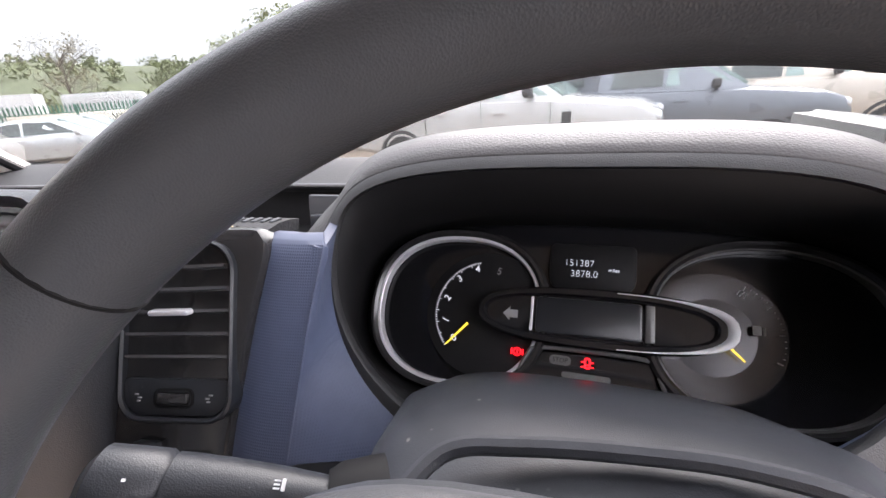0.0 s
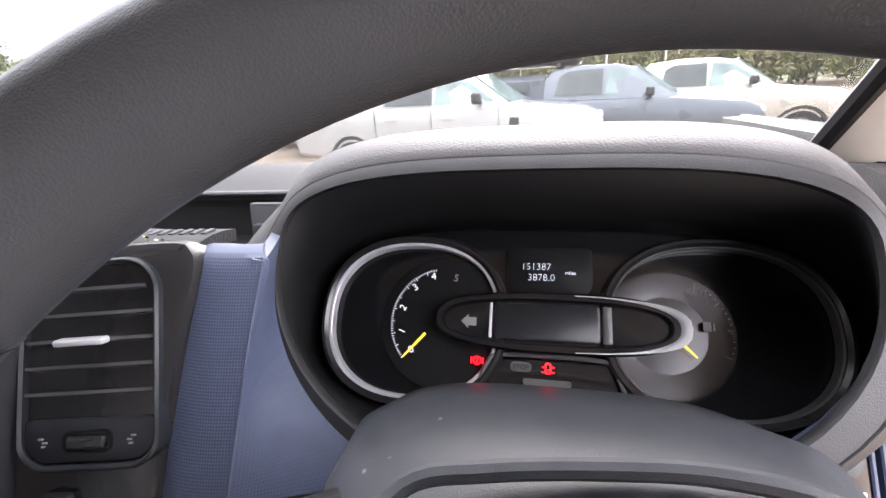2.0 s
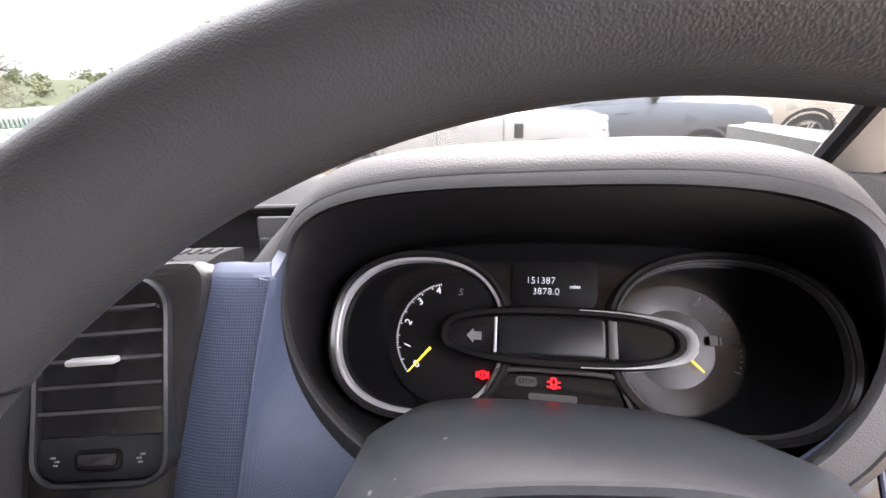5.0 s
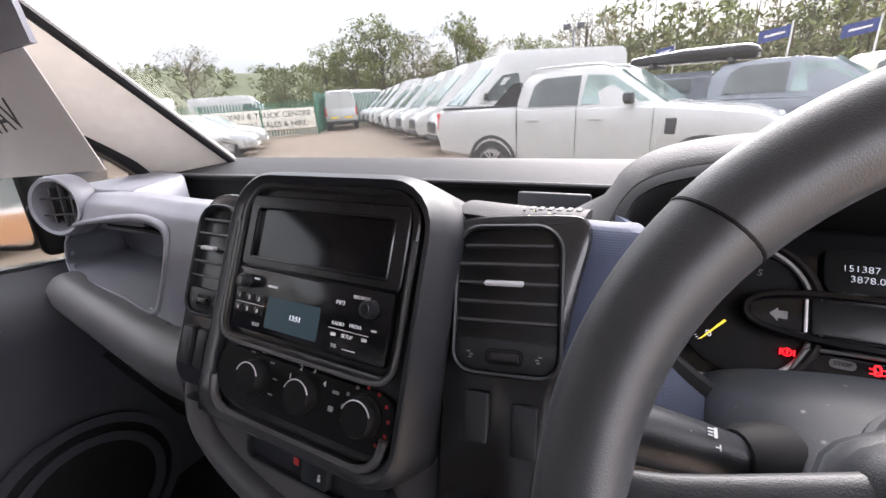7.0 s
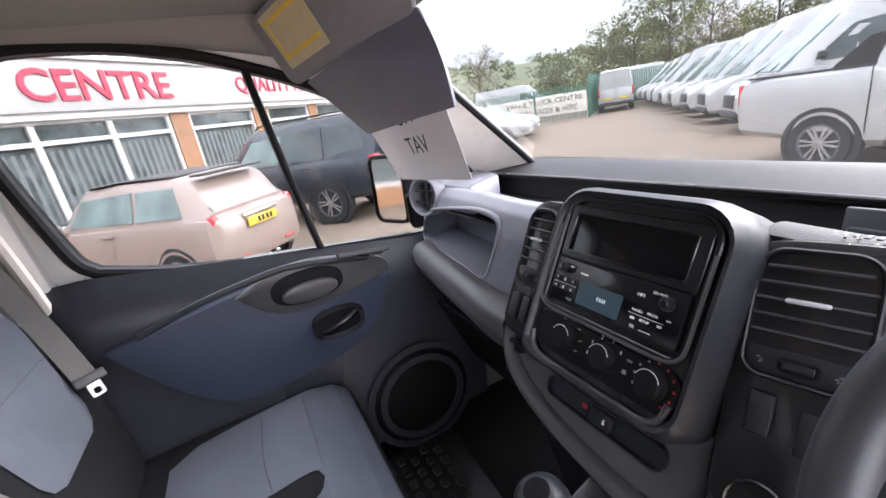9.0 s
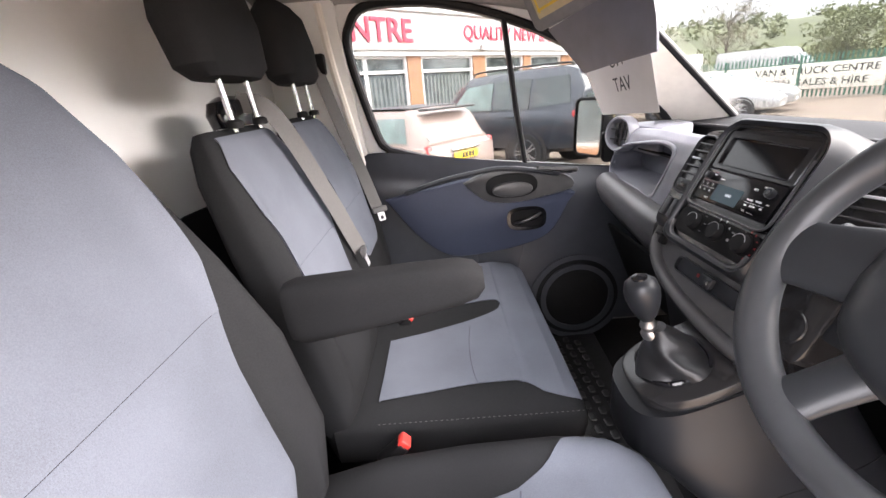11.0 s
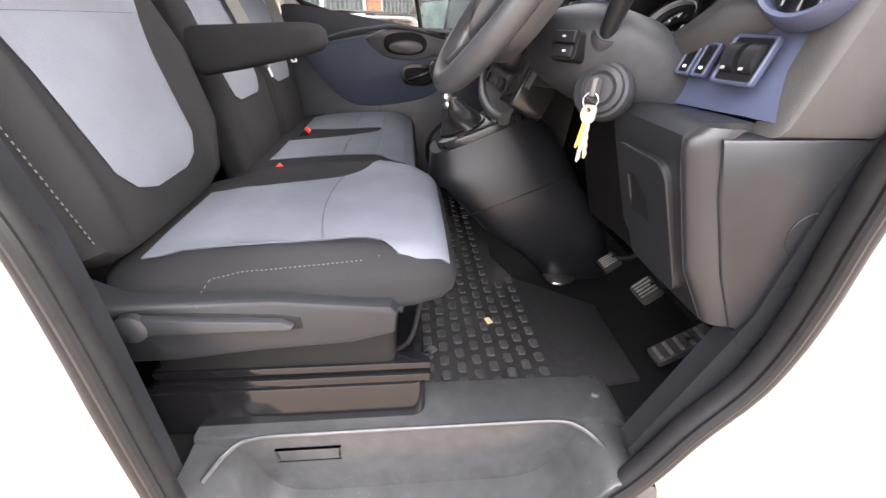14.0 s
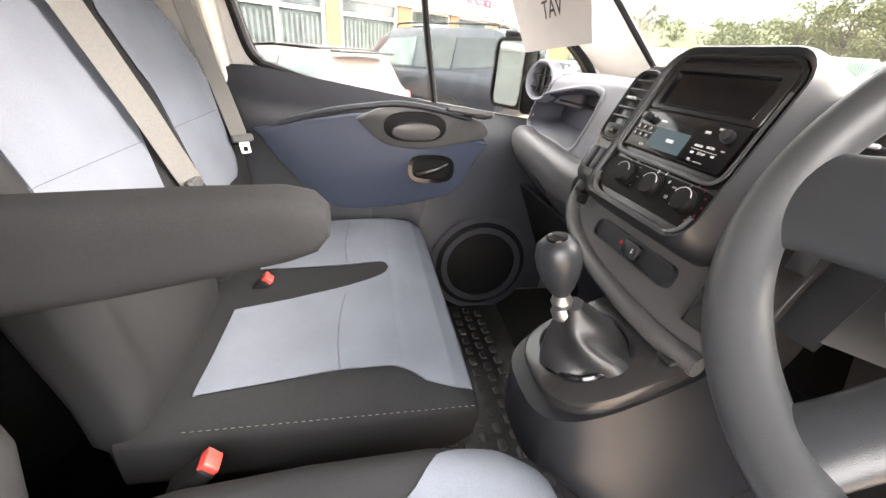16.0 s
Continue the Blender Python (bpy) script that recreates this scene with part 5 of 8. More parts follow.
for k in range(13):
    t = k / 12
    r = 0.056 * (1 - t) ** 1.25 + 0.016
    h = 0.006 + 0.085 * t ** 0.85
    rings.append([GF @ Vector((r * math.cos(a) * (1 + 0.10 * math.sin(5 * a + 7 * t) * (1 - t)), -0.022 * (1 - t) - 0.026 * t + 0.92 * r * math.sin(a) * (1 + 0.13 * math.sin(3 * a + 4 * t) * (1 - t)), h + 0.006 * math.sin(4 * a + 9 * t) * (1 - t))) for a in [2 * math.pi * j / 40 for j in range(40)]])
loft(bm, rings)
part("gaiter", bm, mat("black_leather", (0.014, 0.014, 0.015), 0.35, 0, 0.2, 60, 0.4, 500), gear, "creased black leather gaiter")
KB = fr((0.057, 0.402, 1.122), (1, 0, 0), (0, 0.97, 0.25))
bm = B()
lathe(bm, KB, [(0.015, -0.01), (0.017, 0.0), (0.013, 0.008), (0.016, 0.018), (0.012, 0.028), (0.0125, 0.034)], 24)
part("collar", bm, STEEL, gear)
bm = B()
lathe(bm, KB, [(0.012, 0.030), (0.019, 0.042), (0.026, 0.060), (0.0305, 0.078), (0.0315, 0.094), (0.028, 0.110), (0.018, 0.119), (0.004, 0.122)], 32)
kn = part("gear_knob", bm, HOOD, gear)
bm = B()
lathe(bm, KB, [(0.0145, 0.1195), (0.014, 0.1222), (0.0001, 0.124)], 24)
part("shift_cap", bm, GLOSS, kn)
bm = B()
box(bm, GF @ Matrix.Translation((0.078, 0.075, 0.008)), 0.03, 0.045, 0.008, 0.003)
part("pod_button", bm, PLASTIC, gear)


# ---- instrument cluster and hood ----
cluster = thing("instrument_cluster", "instrument cluster with rev counter and lit warning lamps", "instrument panel", (0.46, 0.83, 1.2))
RIM = fr((0.455, 0.77, 1.43), (1, 0, 0), (0, 0.57, 0.82))
open_o = []
for i in range(72):
    c_, s_ = math.cos(2 * math.pi * i / 72), math.sin(2 * math.pi * i / 72)
    e_ = 2 / 3.2 if s_ > 0 else 2 / 2.1
    open_o.append((0.213 * math.copysign(abs(c_) ** e_, c_) + 0.001, -0.02 + (0.068 if s_ > 0 else 0.160) * math.copysign(abs(s_) ** e_, s_)))


def pushed(pts, y, dz):
    """The outline on the rim plane, carried towards the windscreen."""
    return [RIM @ Vector((a, b, 0)) + Vector((0, y, dz)) for a, b in pts]


def shell(out, y, dz):
    """The hood's outside: the same outline, swelling downwards and sideways behind its lower half."""
    pts = []
    for a, b in inset(open_o, -out):
        k = max(0.0, min(1.0, (0.0 - b) / 0.06)) * min(1.0, y / 0.11) * 0.085
        d = Vector((a, (b + 0.02) * 0.9)).normalized()
        low = 0.012 * max(0.0, min(1.0, (0.01 - b) / 0.06)) * min(1.0, out / 0.008)
        pts.append((a + d.x * (k + low), b + d.y * (k * 0.6 + low)))
    return pushed(pts, y, dz)


bm = B()
loft(bm, [pushed(inset(open_o, 0.001), 0.004, 0), pushed(inset(open_o, -0.0015), -0.001, 0.0005), pushed(inset(open_o, -0.006), 0.000, 0.001), shell(0.0088, 0.0045, 0.0030), shell(0.0080, 0.0060, 0.0030)], True, False)
part("hood_rim", bm, HOOD_RIM, cluster, "dark moulded lip of the hood").modifiers.new("thickness", "SOLIDIFY").thickness = 0.002
bm = B()
hood_rows = [shell(0.0080, 0.0062, 0.0024), shell(0.0096, 0.0064, 0.0040), shell(0.0145, 0.013, 0.0062), shell(0.024, 0.045, 0.010), shell(0.033, 0.11, -0.008), shell(0.035, 0.20, -0.058), shell(0.036, 0.26, -0.10)]
loft(bm, [ring[-4:] + ring[:41] for ring in hood_rows], False, False)
part("hood", bm, DASH_TOP, cluster, "grey grained hood over the dials").modifiers.new("thickness", "SOLIDIFY").thickness = 0.002
bm = B()
loft(bm, [ring[40:69] for ring in hood_rows], False, False)
part("hood_skirt", bm, HOOD_RIM, cluster, "black underside of the hood").modifiers.new("thickness", "SOLIDIFY").thickness = 0.002
FACE = fr((0.463, 0.83, 1.312), (1, 0, 0), (0, 0.6, 0.8))
bm = B()
loft(bm, [pushed(inset(open_o, 0.001), 0.004, 0), [FACE @ Vector((a, b, 0.022)) for a, b in oval(0.250, 0.104, 72, 3.0, 0.012, 0.000)], [FACE @ Vector((a, b, -0.004)) for a, b in oval(0.252, 0.098, 72, 3.0, 0.012, 0.002)]], True, False)
part("hood_lining", bm, DARK, cluster).modifiers.new("thickness", "SOLIDIFY").thickness = -0.002
bm = B()
slab(bm, FACE, rrect(0.53, 0.24, 0.05, 5, 0.012, 0), -0.03, -0.004)
part("dial_plate", bm, GLOSS, cluster)
# raised surrounds of the two dial wells
LL, RL = oval(0.093, 0.082, 64, 2.3, -0.131, 0.0), oval(0.097, 0.080, 64, 2.3, 0.154, 0.003)
for nm, o in (("left", LL), ("right", RL)):
    bm = B()
    hoop(bm, FACE, inset(o, -0.006), inset(o, 0.003), -0.004, 0.012, 0.003)
    part("dial_surround", bm, CONSOLE, cluster)
    bm = B()
    hoop(bm, FACE, inset(o, 0.002), inset(o, 0.0065 if nm == "left" else 0.005), -0.003, 0.008, 0.001)
    part("surround_edge", bm, SILVER if nm == "left" else PLASTIC_SOFT, cluster, "satin silver dial edge")
bm = B()
hoop(bm, FACE, oval(0.116, 0.029, 64, 2.6, 0.012, 0.001), oval(0.104, 0.020, 64, 2.6, 0.008, 0.001), 0.004, 0.015, 0.002)
pod = part("centre_pod", bm, GLOSS, cluster)
bm = B()
slab(bm, FACE, oval(0.106, 0.022, 56, 2.6, 0.008, 0.001), 0.002, 0.009)
part("pod_glass", bm, GLOSS, pod)
bm = B()
tube(bm, [FACE @ Vector((0.012 + 0.111 * math.copysign(abs(math.cos(a)) ** 0.77, math.cos(a)), 0.001 + 0.026 * math.copysign(abs(math.sin(a)) ** 0.77, math.sin(a)), 0.014)) for a in [radians(-85 + 8.5 * i) for i in range(21)]], [0.0014 + 0.0062 * math.sin(math.pi * i / 20) ** 3 for i in range(21)], 10, flat=0.5)
part("pod_edge", bm, SILVER, pod, "silver curved pod edge")
bm = B()
slab(bm, FACE, rrect(0.098, 0.036, 0.004, 3, 0.003, 0.001), 0.009, 0.0122, 0.002)
part("pod_bar", bm, PLASTIC, pod)
for x in (-0.050, 0.058):
    bm = B()
    box(bm, FACE @ Matrix.Translation((x, 0.001, 0.0115)), 0.003 if x < 0 else 0.008, 0.034, 0.003, 0.0008)
    part("pod_edge", bm, SILVER if x < 0 else PLASTIC_SOFT, pod)
bm = B()
slab(bm, FACE, [(-0.079, -0.001), (-0.072, 0.006), (-0.072, 0.003), (-0.064, 0.003), (-0.064, -0.005), (-0.072, -0.005), (-0.072, -0.008)][::-1], 0.009, 0.0096)
part("turn_arrow", bm, PRINT_DIM, pod)
# rev counter
TC = (-0.098, -0.003)
bm = B()
lathe(bm, FACE @ Matrix.Translation((*TC, -0.003)), [(0.066, 0), (0.066, 0.0045), (0.062, 0.005), (0.0001, 0.0045)], 56)
tach = part("rev_dial", bm, DARK, cluster)
for k, (x, y, w) in enumerate(((-0.130, -0.032, 35), (-0.141, -0.014, 70), (-0.142, 0.010, 60), (-0.131, 0.032, 35), (-0.112, 0.044, 10), (-0.088, 0.043, -12))):
    words(str(k), 0.0106, FACE @ Matrix.Translation((x, y, 0.0025)) @ pose(0, 0, 0, 0, 0, w), NUMERAL if k < 5 else PRINT_DIM, tach, "dial_number")
for k in range(51):
    a = radians(222 - 2.72 * k)
    L = 0.0042 if k % 5 == 0 else 0.0022
    if k > 44:
        continue
    bm = B()
    slab(bm, FACE @ Matrix.Translation((TC[0], TC[1], 0.002)) @ pose(0, 0, 0, 0, 0, math.degrees(a)), rrect(L, 0.0008, 0.0003, 1, 0.0562 - L / 2, 0), 0, 0.0006)
    part("scale_mark", bm, NUMERAL, tach)
bm = B()
slab(bm, FACE @ Matrix.Translation((-0.116, -0.015, 0.004)) @ pose(0, 0, 0, 0, 0, 228.7), [(0.0, 0.0013), (0.0, -0.0013), (0.033, -0.0006), (0.033, 0.0006)][::-1], 0, 0.001)
part("needle", bm, YELLOW, tach, "yellow dial needle")
# fuel gauge
FC = (0.112, -0.003)
bm = B()
lathe(bm, FACE @ Matrix.Translation((FC[0], FC[1], -0.003)), [(0.060, 0), (0.060, 0.0040), (0.057, 0.0042), (0.020, -0.003), (0.0001, -0.005)], 48)
fuel = part("fuel_dial", bm, mat("polished_dial_black", (0.065, 0.065, 0.068), 0.20, 0.85, 0.2, 20), cluster)
for k in range(16):
    a = radians(62 - 5.5 * k)
    L = 0.005 if k % 5 == 0 else 0.0016
    bm = B()
    slab(bm, FACE @ Matrix.Translation((FC[0], FC[1], 0.0044)) @ pose(0, 0, 0, 0, 0, math.degrees(a)), rrect(L, 0.0008, 0.0003, 1, 0.054 - L / 2, 0), 0, 0.0005)
    part("scale_mark", bm, PRINT_DIM, fuel)
words("1/1", 0.008, FACE @ Matrix.Translation((0.134, 0.037, 0.0046)) @ pose(0, 0, 0, 0, 0, -30), PRINT_DIM, fuel, "dial_number")
bm = B()
slab(bm, FACE, rrect(0.0065, 0.0085, 0.001, 2, 0.145, 0.006), 0.0026, 0.0036)
slab(bm, FACE, rrect(0.0015, 0.007, 0.0004, 2, 0.1505, 0.0055), 0.0032, 0.0042)
part("pump_mark", bm, PRINT_DIM, fuel)
bm = B()
slab(bm, FACE @ Matrix.Translation((0.121, -0.009, 0.004)) @ pose(0, 0, 0, 0, 0, -45), [(0.0, 0.0013), (0.0, -0.0013), (0.019, -0.0006), (0.019, 0.0006)][::-1], 0, 0.001)
part("needle", bm, YELLOW, fuel, "yellow dial needle")
# trip display
bm = B()
slab(bm, FACE, rrect(0.083, 0.050, (0.006, 0.006, 0.016, 0.016), 4, 0.0055, 0.052), -0.004, 0.006, 0.002)
trip = part("trip_display", bm, DARK, cluster)
words("151387", 0.0098, FACE @ Matrix.Translation((-0.007, 0.0565, 0.0066)), LCD, trip, "trip_digits", bold=-0.0002)
words("3878.0", 0.0098, FACE @ Matrix.Translation((-0.002, 0.0455, 0.0066)), LCD, trip, "trip_digits", bold=-0.0002)
words("miles", 0.0050, FACE @ Matrix.Translation((0.026, 0.0510, 0.0066)), LCD, trip, "trip_unit")
# lower warning strip
bm = B()
slab(bm, FACE, [(-0.044, -0.033), (0.060, -0.033), (0.082, -0.100), (-0.085, -0.100)][::-1], -0.004, 0.007, 0.003)
strip = part("warning_strip", bm, GLOSS, cluster)
bm = B()
tube(bm, spline([FACE @ Vector(p) for p in ((-0.090, -0.088, 0.008), (-0.066, -0.072, 0.008), (-0.052, -0.040, 0.008), (-0.036, -0.031, 0.008), (0.05, -0.031, 0.008), (0.064, -0.040, 0.008), (0.078, -0.072, 0.008), (0.10, -0.088, 0.008))], 40), 0.0022, 8)
part("strip_edge", bm, PLASTIC_SOFT, cluster)
bm = B()
slab(bm, FACE, rrect(0.020, 0.009, 0.004, 3, -0.020, -0.041), 0.007, 0.0078)
stop = part("stop_lamp", bm, PRINT_FAINT, strip)
words("STOP", 0.006, FACE @ Matrix.Translation((-0.020, -0.041, 0.0082)), DARK, stop, "lamp_word")
bm = B()
slab(bm, FACE, rrect(0.044, 0.006, 0.002, 2, 0.004, -0.054), 0.007, 0.0078)
part("light_bar", bm, PRINT_FAINT, strip)
bm = B()
hoop(bm, FACE, rrect(0.0058, 0.0105, 0.0020, 3, 0.005, -0.041), rrect(0.0030, 0.0072, 0.0012, 3, 0.005, -0.041), 0.007, 0.0080, 0.0002)
slab(bm, FACE, rrect(0.0056, 0.0012, 0.0004, 2, 0.005, -0.0425), 0.007, 0.0079)
for x, y in ((0.0005, -0.0445), (0.0005, -0.0400), (0.0095, -0.0445), (0.0095, -0.0400)):
    slab(bm, FACE, rrect(0.0030, 0.0012, 0.0004, 2, x, y), 0.007, 0.0079)
part("door_lamp", bm, RED_GLOW, strip, "lit red door warning lamp")
bm = B()
hoop(bm, FACE, oval(0.0042, 0.0042, 24, 2, -0.062, -0.038), oval(0.0030, 0.0030, 24, 2, -0.062, -0.038), 0.004, 0.0066, 0.0002)
slab(bm, FACE, rrect(0.0014, 0.0040, 0.0005, 2, -0.062, -0.038), 0.004, 0.0066)
for x in (-0.0676, -0.0564):
    slab(bm, FACE, rrect(0.0012, 0.0062, 0.0005, 2, x, -0.038), 0.004, 0.0066)
part("brake_lamp", bm, RED_GLOW, cluster, "lit red brake warning lamp")

# ---- navy panels round the cluster ----
STRIP = [(-1.43, 0.208, 0.268), (-1.38, 0.204, 0.262), (-1.30, 0.199, 0.2565), (-1.19, 0.192, 0.250)]


def hood_edge(z):
    """Half width of the hood's outer rim and its y, at a height."""
    b = max(-0.176, (z - 1.43) / 0.821)
    d = max(0.0, -0.02 - b) / 0.164
    return 0.217 * math.sqrt(max(0.0, 1 - d * d)), 0.77 + 0.571 * b + 0.006


def strip_pt(u, v):
    """The strip from behind its crown down the sloping face."""
    y, z = lerp_table(v, [(0, 0.748, 1.424), (0.10, 0.722, 1.434), (0.15, 0.706, 1.431), (0.20, 0.696, 1.416), (0.6, 0.635, 1.297), (1, 0.581, 1.19)])
    x0, x1 = lerp_table(-z, STRIP)
    x1 -= 0.60 * max(0.0, y - 0.703)
    return (x0 + (x1 - x0) * u, y - 0.003 * math.sin(math.pi * u), z)


bm = B()
sheet(bm, lambda u, v: strip_pt(u, 0.660 * v), 8, 30, -0.01)
part("navy_strip", bm, BLUE, dash, "navy patterned trim strip")
bm = B()
sheet(bm, lambda u, v: strip_pt(u, 0.662 + 0.338 * v), 8, 8, -0.01)
part("strip_foot", bm, PLASTIC, dash, "black foot of the trim strip")
bm = B()
tube(bm, [strip_pt(1.0, 0.16 + 0.50 * k / 20) for k in range(21)], 0.0011, 6)
part("trim_bead", bm, BLUE, dash)


def navy_left(u, v):
    """From the strip's crease back under the hood's rim."""
    z = 1.428 - 0.228 * v
    x0, y0 = lerp_table(-z, STRIP)[1], lerp_table(-z, [(-1.431, 0.705), (-1.416, 0.697), (-1.297, 0.636), (-1.19, 0.582)])[0]
    hw, y1 = hood_edge(z)
    x1 = 0.455 - hw
    return (x0 + (x1 - x0) * u, y0 + (y1 - y0) * u ** 0.9, z - 0.004 * u)


part("navy_panel", sheet(B(), lambda u, v: navy_left(u, 0.640 * v), 16, 24, -0.008), BLUE, dash, "navy patterned trim panel")
part("panel_foot", sheet(B(), lambda u, v: navy_left(u, 0.642 + 0.358 * v), 12, 6, -0.008), PLASTIC, dash, "black trim below the navy panel")


def navy_right(u, v):
    """Switch panel right of the column, up beside the hood."""
    z = 1.222 + 0.205 * v
    hw, y0 = hood_edge(z)
    x0 = 0.456 + hw
    x = x0 + (0.80 - x0) * u
    y = 0.760 + lerp_table(v, [(0, 0.0), (0.35, 0.03), (1.0, 0.10)])[0]
    return (x, y0 + (y - y0) * u ** 0.8, z)


navy_r = part("navy_panel", sheet(B(), navy_right, 16, 14, -0.01), BLUE_SMOOTH, dash, "navy switch panel beside the column")
SW = fr((0.70, 0.722, 1.288), (0.97, 0.26, 0), (0, 0.42, 0.9))
for x, w in ((-0.048, 0.016), (-0.020, 0.016)):
    bm = B()
    hoop(bm, SW, rrect(w + 0.008, 0.048, 0.003, 2, x, 0), rrect(w, 0.040, 0.002, 2, x, 0), -0.002, 0.006, 0.001)
    s1 = part("switch", bm, BLUE_SMOOTH, navy_r)
    bm = B()
    slab(bm, SW, rrect(w, 0.040, 0.002, 2, x, 0), -0.002, 0.005, 0.002)
    part("rocker", bm, GLOSS, s1)
    bars([(x, -0.012, 0.006, 0.004)], SW @ Matrix.Translation((0, 0, 0.005)), PRINT, s1, "switch_mark")
bm = B()
hoop(bm, SW, rrect(0.062, 0.066, 0.006, 3, 0.036, 0.004), rrect(0.052, 0.056, 0.004, 3, 0.036, 0.004), -0.002, 0.008, 0.002)
s2 = part("mirror_switch", bm, BLUE_SMOOTH, navy_r)
bm = B()
slab(bm, SW, rrect(0.052, 0.056, 0.004, 3, 0.036, 0.004), -0.002, 0.004)
part("switch_back", bm, DARK, s2)
for x in (0.023, 0.049):
    bm = B()
    lathe(bm, SW @ Matrix.Translation((x, 0.006, 0.0)) @ pose(0, 0, 0, 0, 90, 0) @ Matrix.Translation((0, 0, -0.010)), [(0.001, 0), (0.020, 0.001), (0.020, 0.019), (0.001, 0.02)], 18)
    part("roller", bm, PLASTIC, s2)
bars([(0.023, -0.012, 0.006, 0.004), (0.049, -0.012, 0.006, 0.004), (0.023, 0.010, 0.005, 0.003)], SW @ Matrix.Translation((0, 0, 0.017)), PRINT_DIM, s2, "switch_mark")
round_vent(fr((0.775, 0.742, 1.385), (0.86, 0.45, 0), (0, 0.3, 0.95)), 0.050, dash, BLUE_SMOOTH)
bm = B()
slab(bm, side(0.79), [(0.745, 1.205), (0.80, 1.42), (0.95, 1.44), (1.25, 1.40), (1.25, 1.20)][::-1], -0.02, 0.03, 0.02)
part("end_cap", bm, DASH_TOP, dash, "grey end cap of the dash")
# knee bolster with fuse-box lid
bm = B()
sheet(bm, lambda u, v: (0.585 + 0.20 * u, *lerp_table(v, [(0, 0.735, 1.222), (0.08, 0.665, 1.222), (0.16, 0.640, 1.205), (0.30, 0.655, 1.15), (0.65, 0.705, 1.00), (1, 0.765, 0.90)])), 10, 26, -0.012)
part("knee_bolster", bm, PLASTIC, dash, "black knee bolster below the column")
FB = fr((0.690, 0.680, 1.07), (1, 0.0, 0), (0, -0.34, 0.94))
bm = B()
hoop(bm, FB, rrect(0.150, 0.235, (0.03, 0.02, 0.02, 0.02), 4, 0.0, -0.02), rrect(0.055, 0.070, 0.006, 4, -0.02, 0.01), -0.014, 0.006, 0.002)
lid = part("fuse_lid", bm, PLASTIC, dash, "black fuse-box lid with a finger pull")
bm = B()
sheet(bm, lambda u, v: FB @ Vector((-0.0485 + 0.057 * u, -0.026 + 0.072 * v, 0.005 - 0.017 * min(1, 1.4 * v * (0.35 + 0.65 * u)))), 10, 10, -0.002)
part("finger_pull", bm, DARK, lid)
bm = B()
sheet(bm, lambda u, v: (0.785 + 0.022 * math.sin(math.pi / 2 * u), *(Vector(lerp_table(v, [(0, 0.665, 1.219), (0.12, 0.642, 1.200), (0.30, 0.657, 1.15), (0.65, 0.707, 1.0), (1, 0.767, 0.90)])) + Vector((0.045, 0)) * u * u)), 8, 20, -0.01)
part("bolster_edge", bm, HOOD, dash)
bm = B()
slab(bm, side(0.80), [(0.68, 1.208), (0.70, 1.13), (0.75, 1.0), (0.80, 0.90), (0.90, 0.87), (1.08, 0.66), (1.10, 1.208)], -0.02, 0.012, 0.006)
kick = part("side_panel", bm, PLASTIC, dash, "grey side kick panel")
bm = B()
hoop(bm, side(0.812), oval(0.036, 0.036, 32, 2, 0.86, 1.07), oval(0.034, 0.034, 32, 2, 0.86, 1.07), -0.002, 0.002, 0.0005)
part("round_cover", bm, PLASTIC, kick)
bm = B()
sheet(bm, lambda u, v: (0.20 + 0.40 * u, 0.73 + 0.10 * v + 0.02 * math.sin(u * 3), 1.20 - 0.36 * v), 8, 8, 0.01)
part("column_panel", bm, DARK, dash)

# ---- steering column ----
column = thing("steering_column", "black steering column shroud with stalks and ignition lock", "steering column", (0.46, 0.65, 1.2))
bm = B()
rings = []
for y, cx, cz, a, b in ((0.525, 0.458, 1.292, 0.070, 0.048), (0.545, 0.462, 1.288, 0.104, 0.062), (0.58, 0.470, 1.279, 0.126, 0.076), (0.64, 0.478, 1.276, 0.152, 0.090), (0.71, 0.482, 1.252, 0.166, 0.093), (0.80, 0.480, 1.195, 0.166, 0.090)):
    rings.append([(cx + p, y - 0.30 * q, cz + q) for p, q in oval(a, b, 44, 2.9)])
loft(bm, rings)
part("shroud", bm, COLUMN, column)
bm = B()
tube(bm, spline([(0.362, 0.545, 1.332), (0.378, 0.566, 1.360), (0.396, 0.594, 1.3705), (0.43, 0.604, 1.3725), (0.48, 0.612, 1.373), (0.53, 0.616, 1.3725), (0.575, 0.612, 1.366), (0.603, 0.592, 1.345)], 36), [0.0048 * min(1, 0.3 + k / 6, 0.3 + (36 - k) / 6) for k in range(37)], 8)
part("shroud_ridge", bm, COLUMN, column)
KF = fr((0.612, 0.598, 1.238), (0.68, 0.73, 0), (-0.15, 0.15, 1))
bm = B()
lathe(bm, KF, [(0.048, -0.03), (0.047, -0.004), (0.043, 0.002), (0.038, 0.003), (0.036, 0.010), (0.028, 0.013), (0.024, 0.010), (0.022, 0.014), (0.0001, 0.014)], 36)
lock = part("ignition_lock", bm, COLUMN, column)
bm = B()
box(bm, KF @ Matrix.Translation((0, 0, 0.026)), 0.010, 0.030, 0.026, 0.003)
part("key_head", bm, PLASTIC_SOFT, lock)
bm = B()
tube(bm, [KF @ Vector((0.012 * math.cos(a), -0.020 + 0.012 * math.sin(a), 0.034)) for a in [2 * math.pi * i / 24 for i in range(24)]], 0.0012, 6, True)
part("key_ring", bm, STEEL, lock)
keys = thing("bunch_of_keys", "brass and steel keys hanging from the ignition lock", "keys", (0.63, 0.57, 1.12))
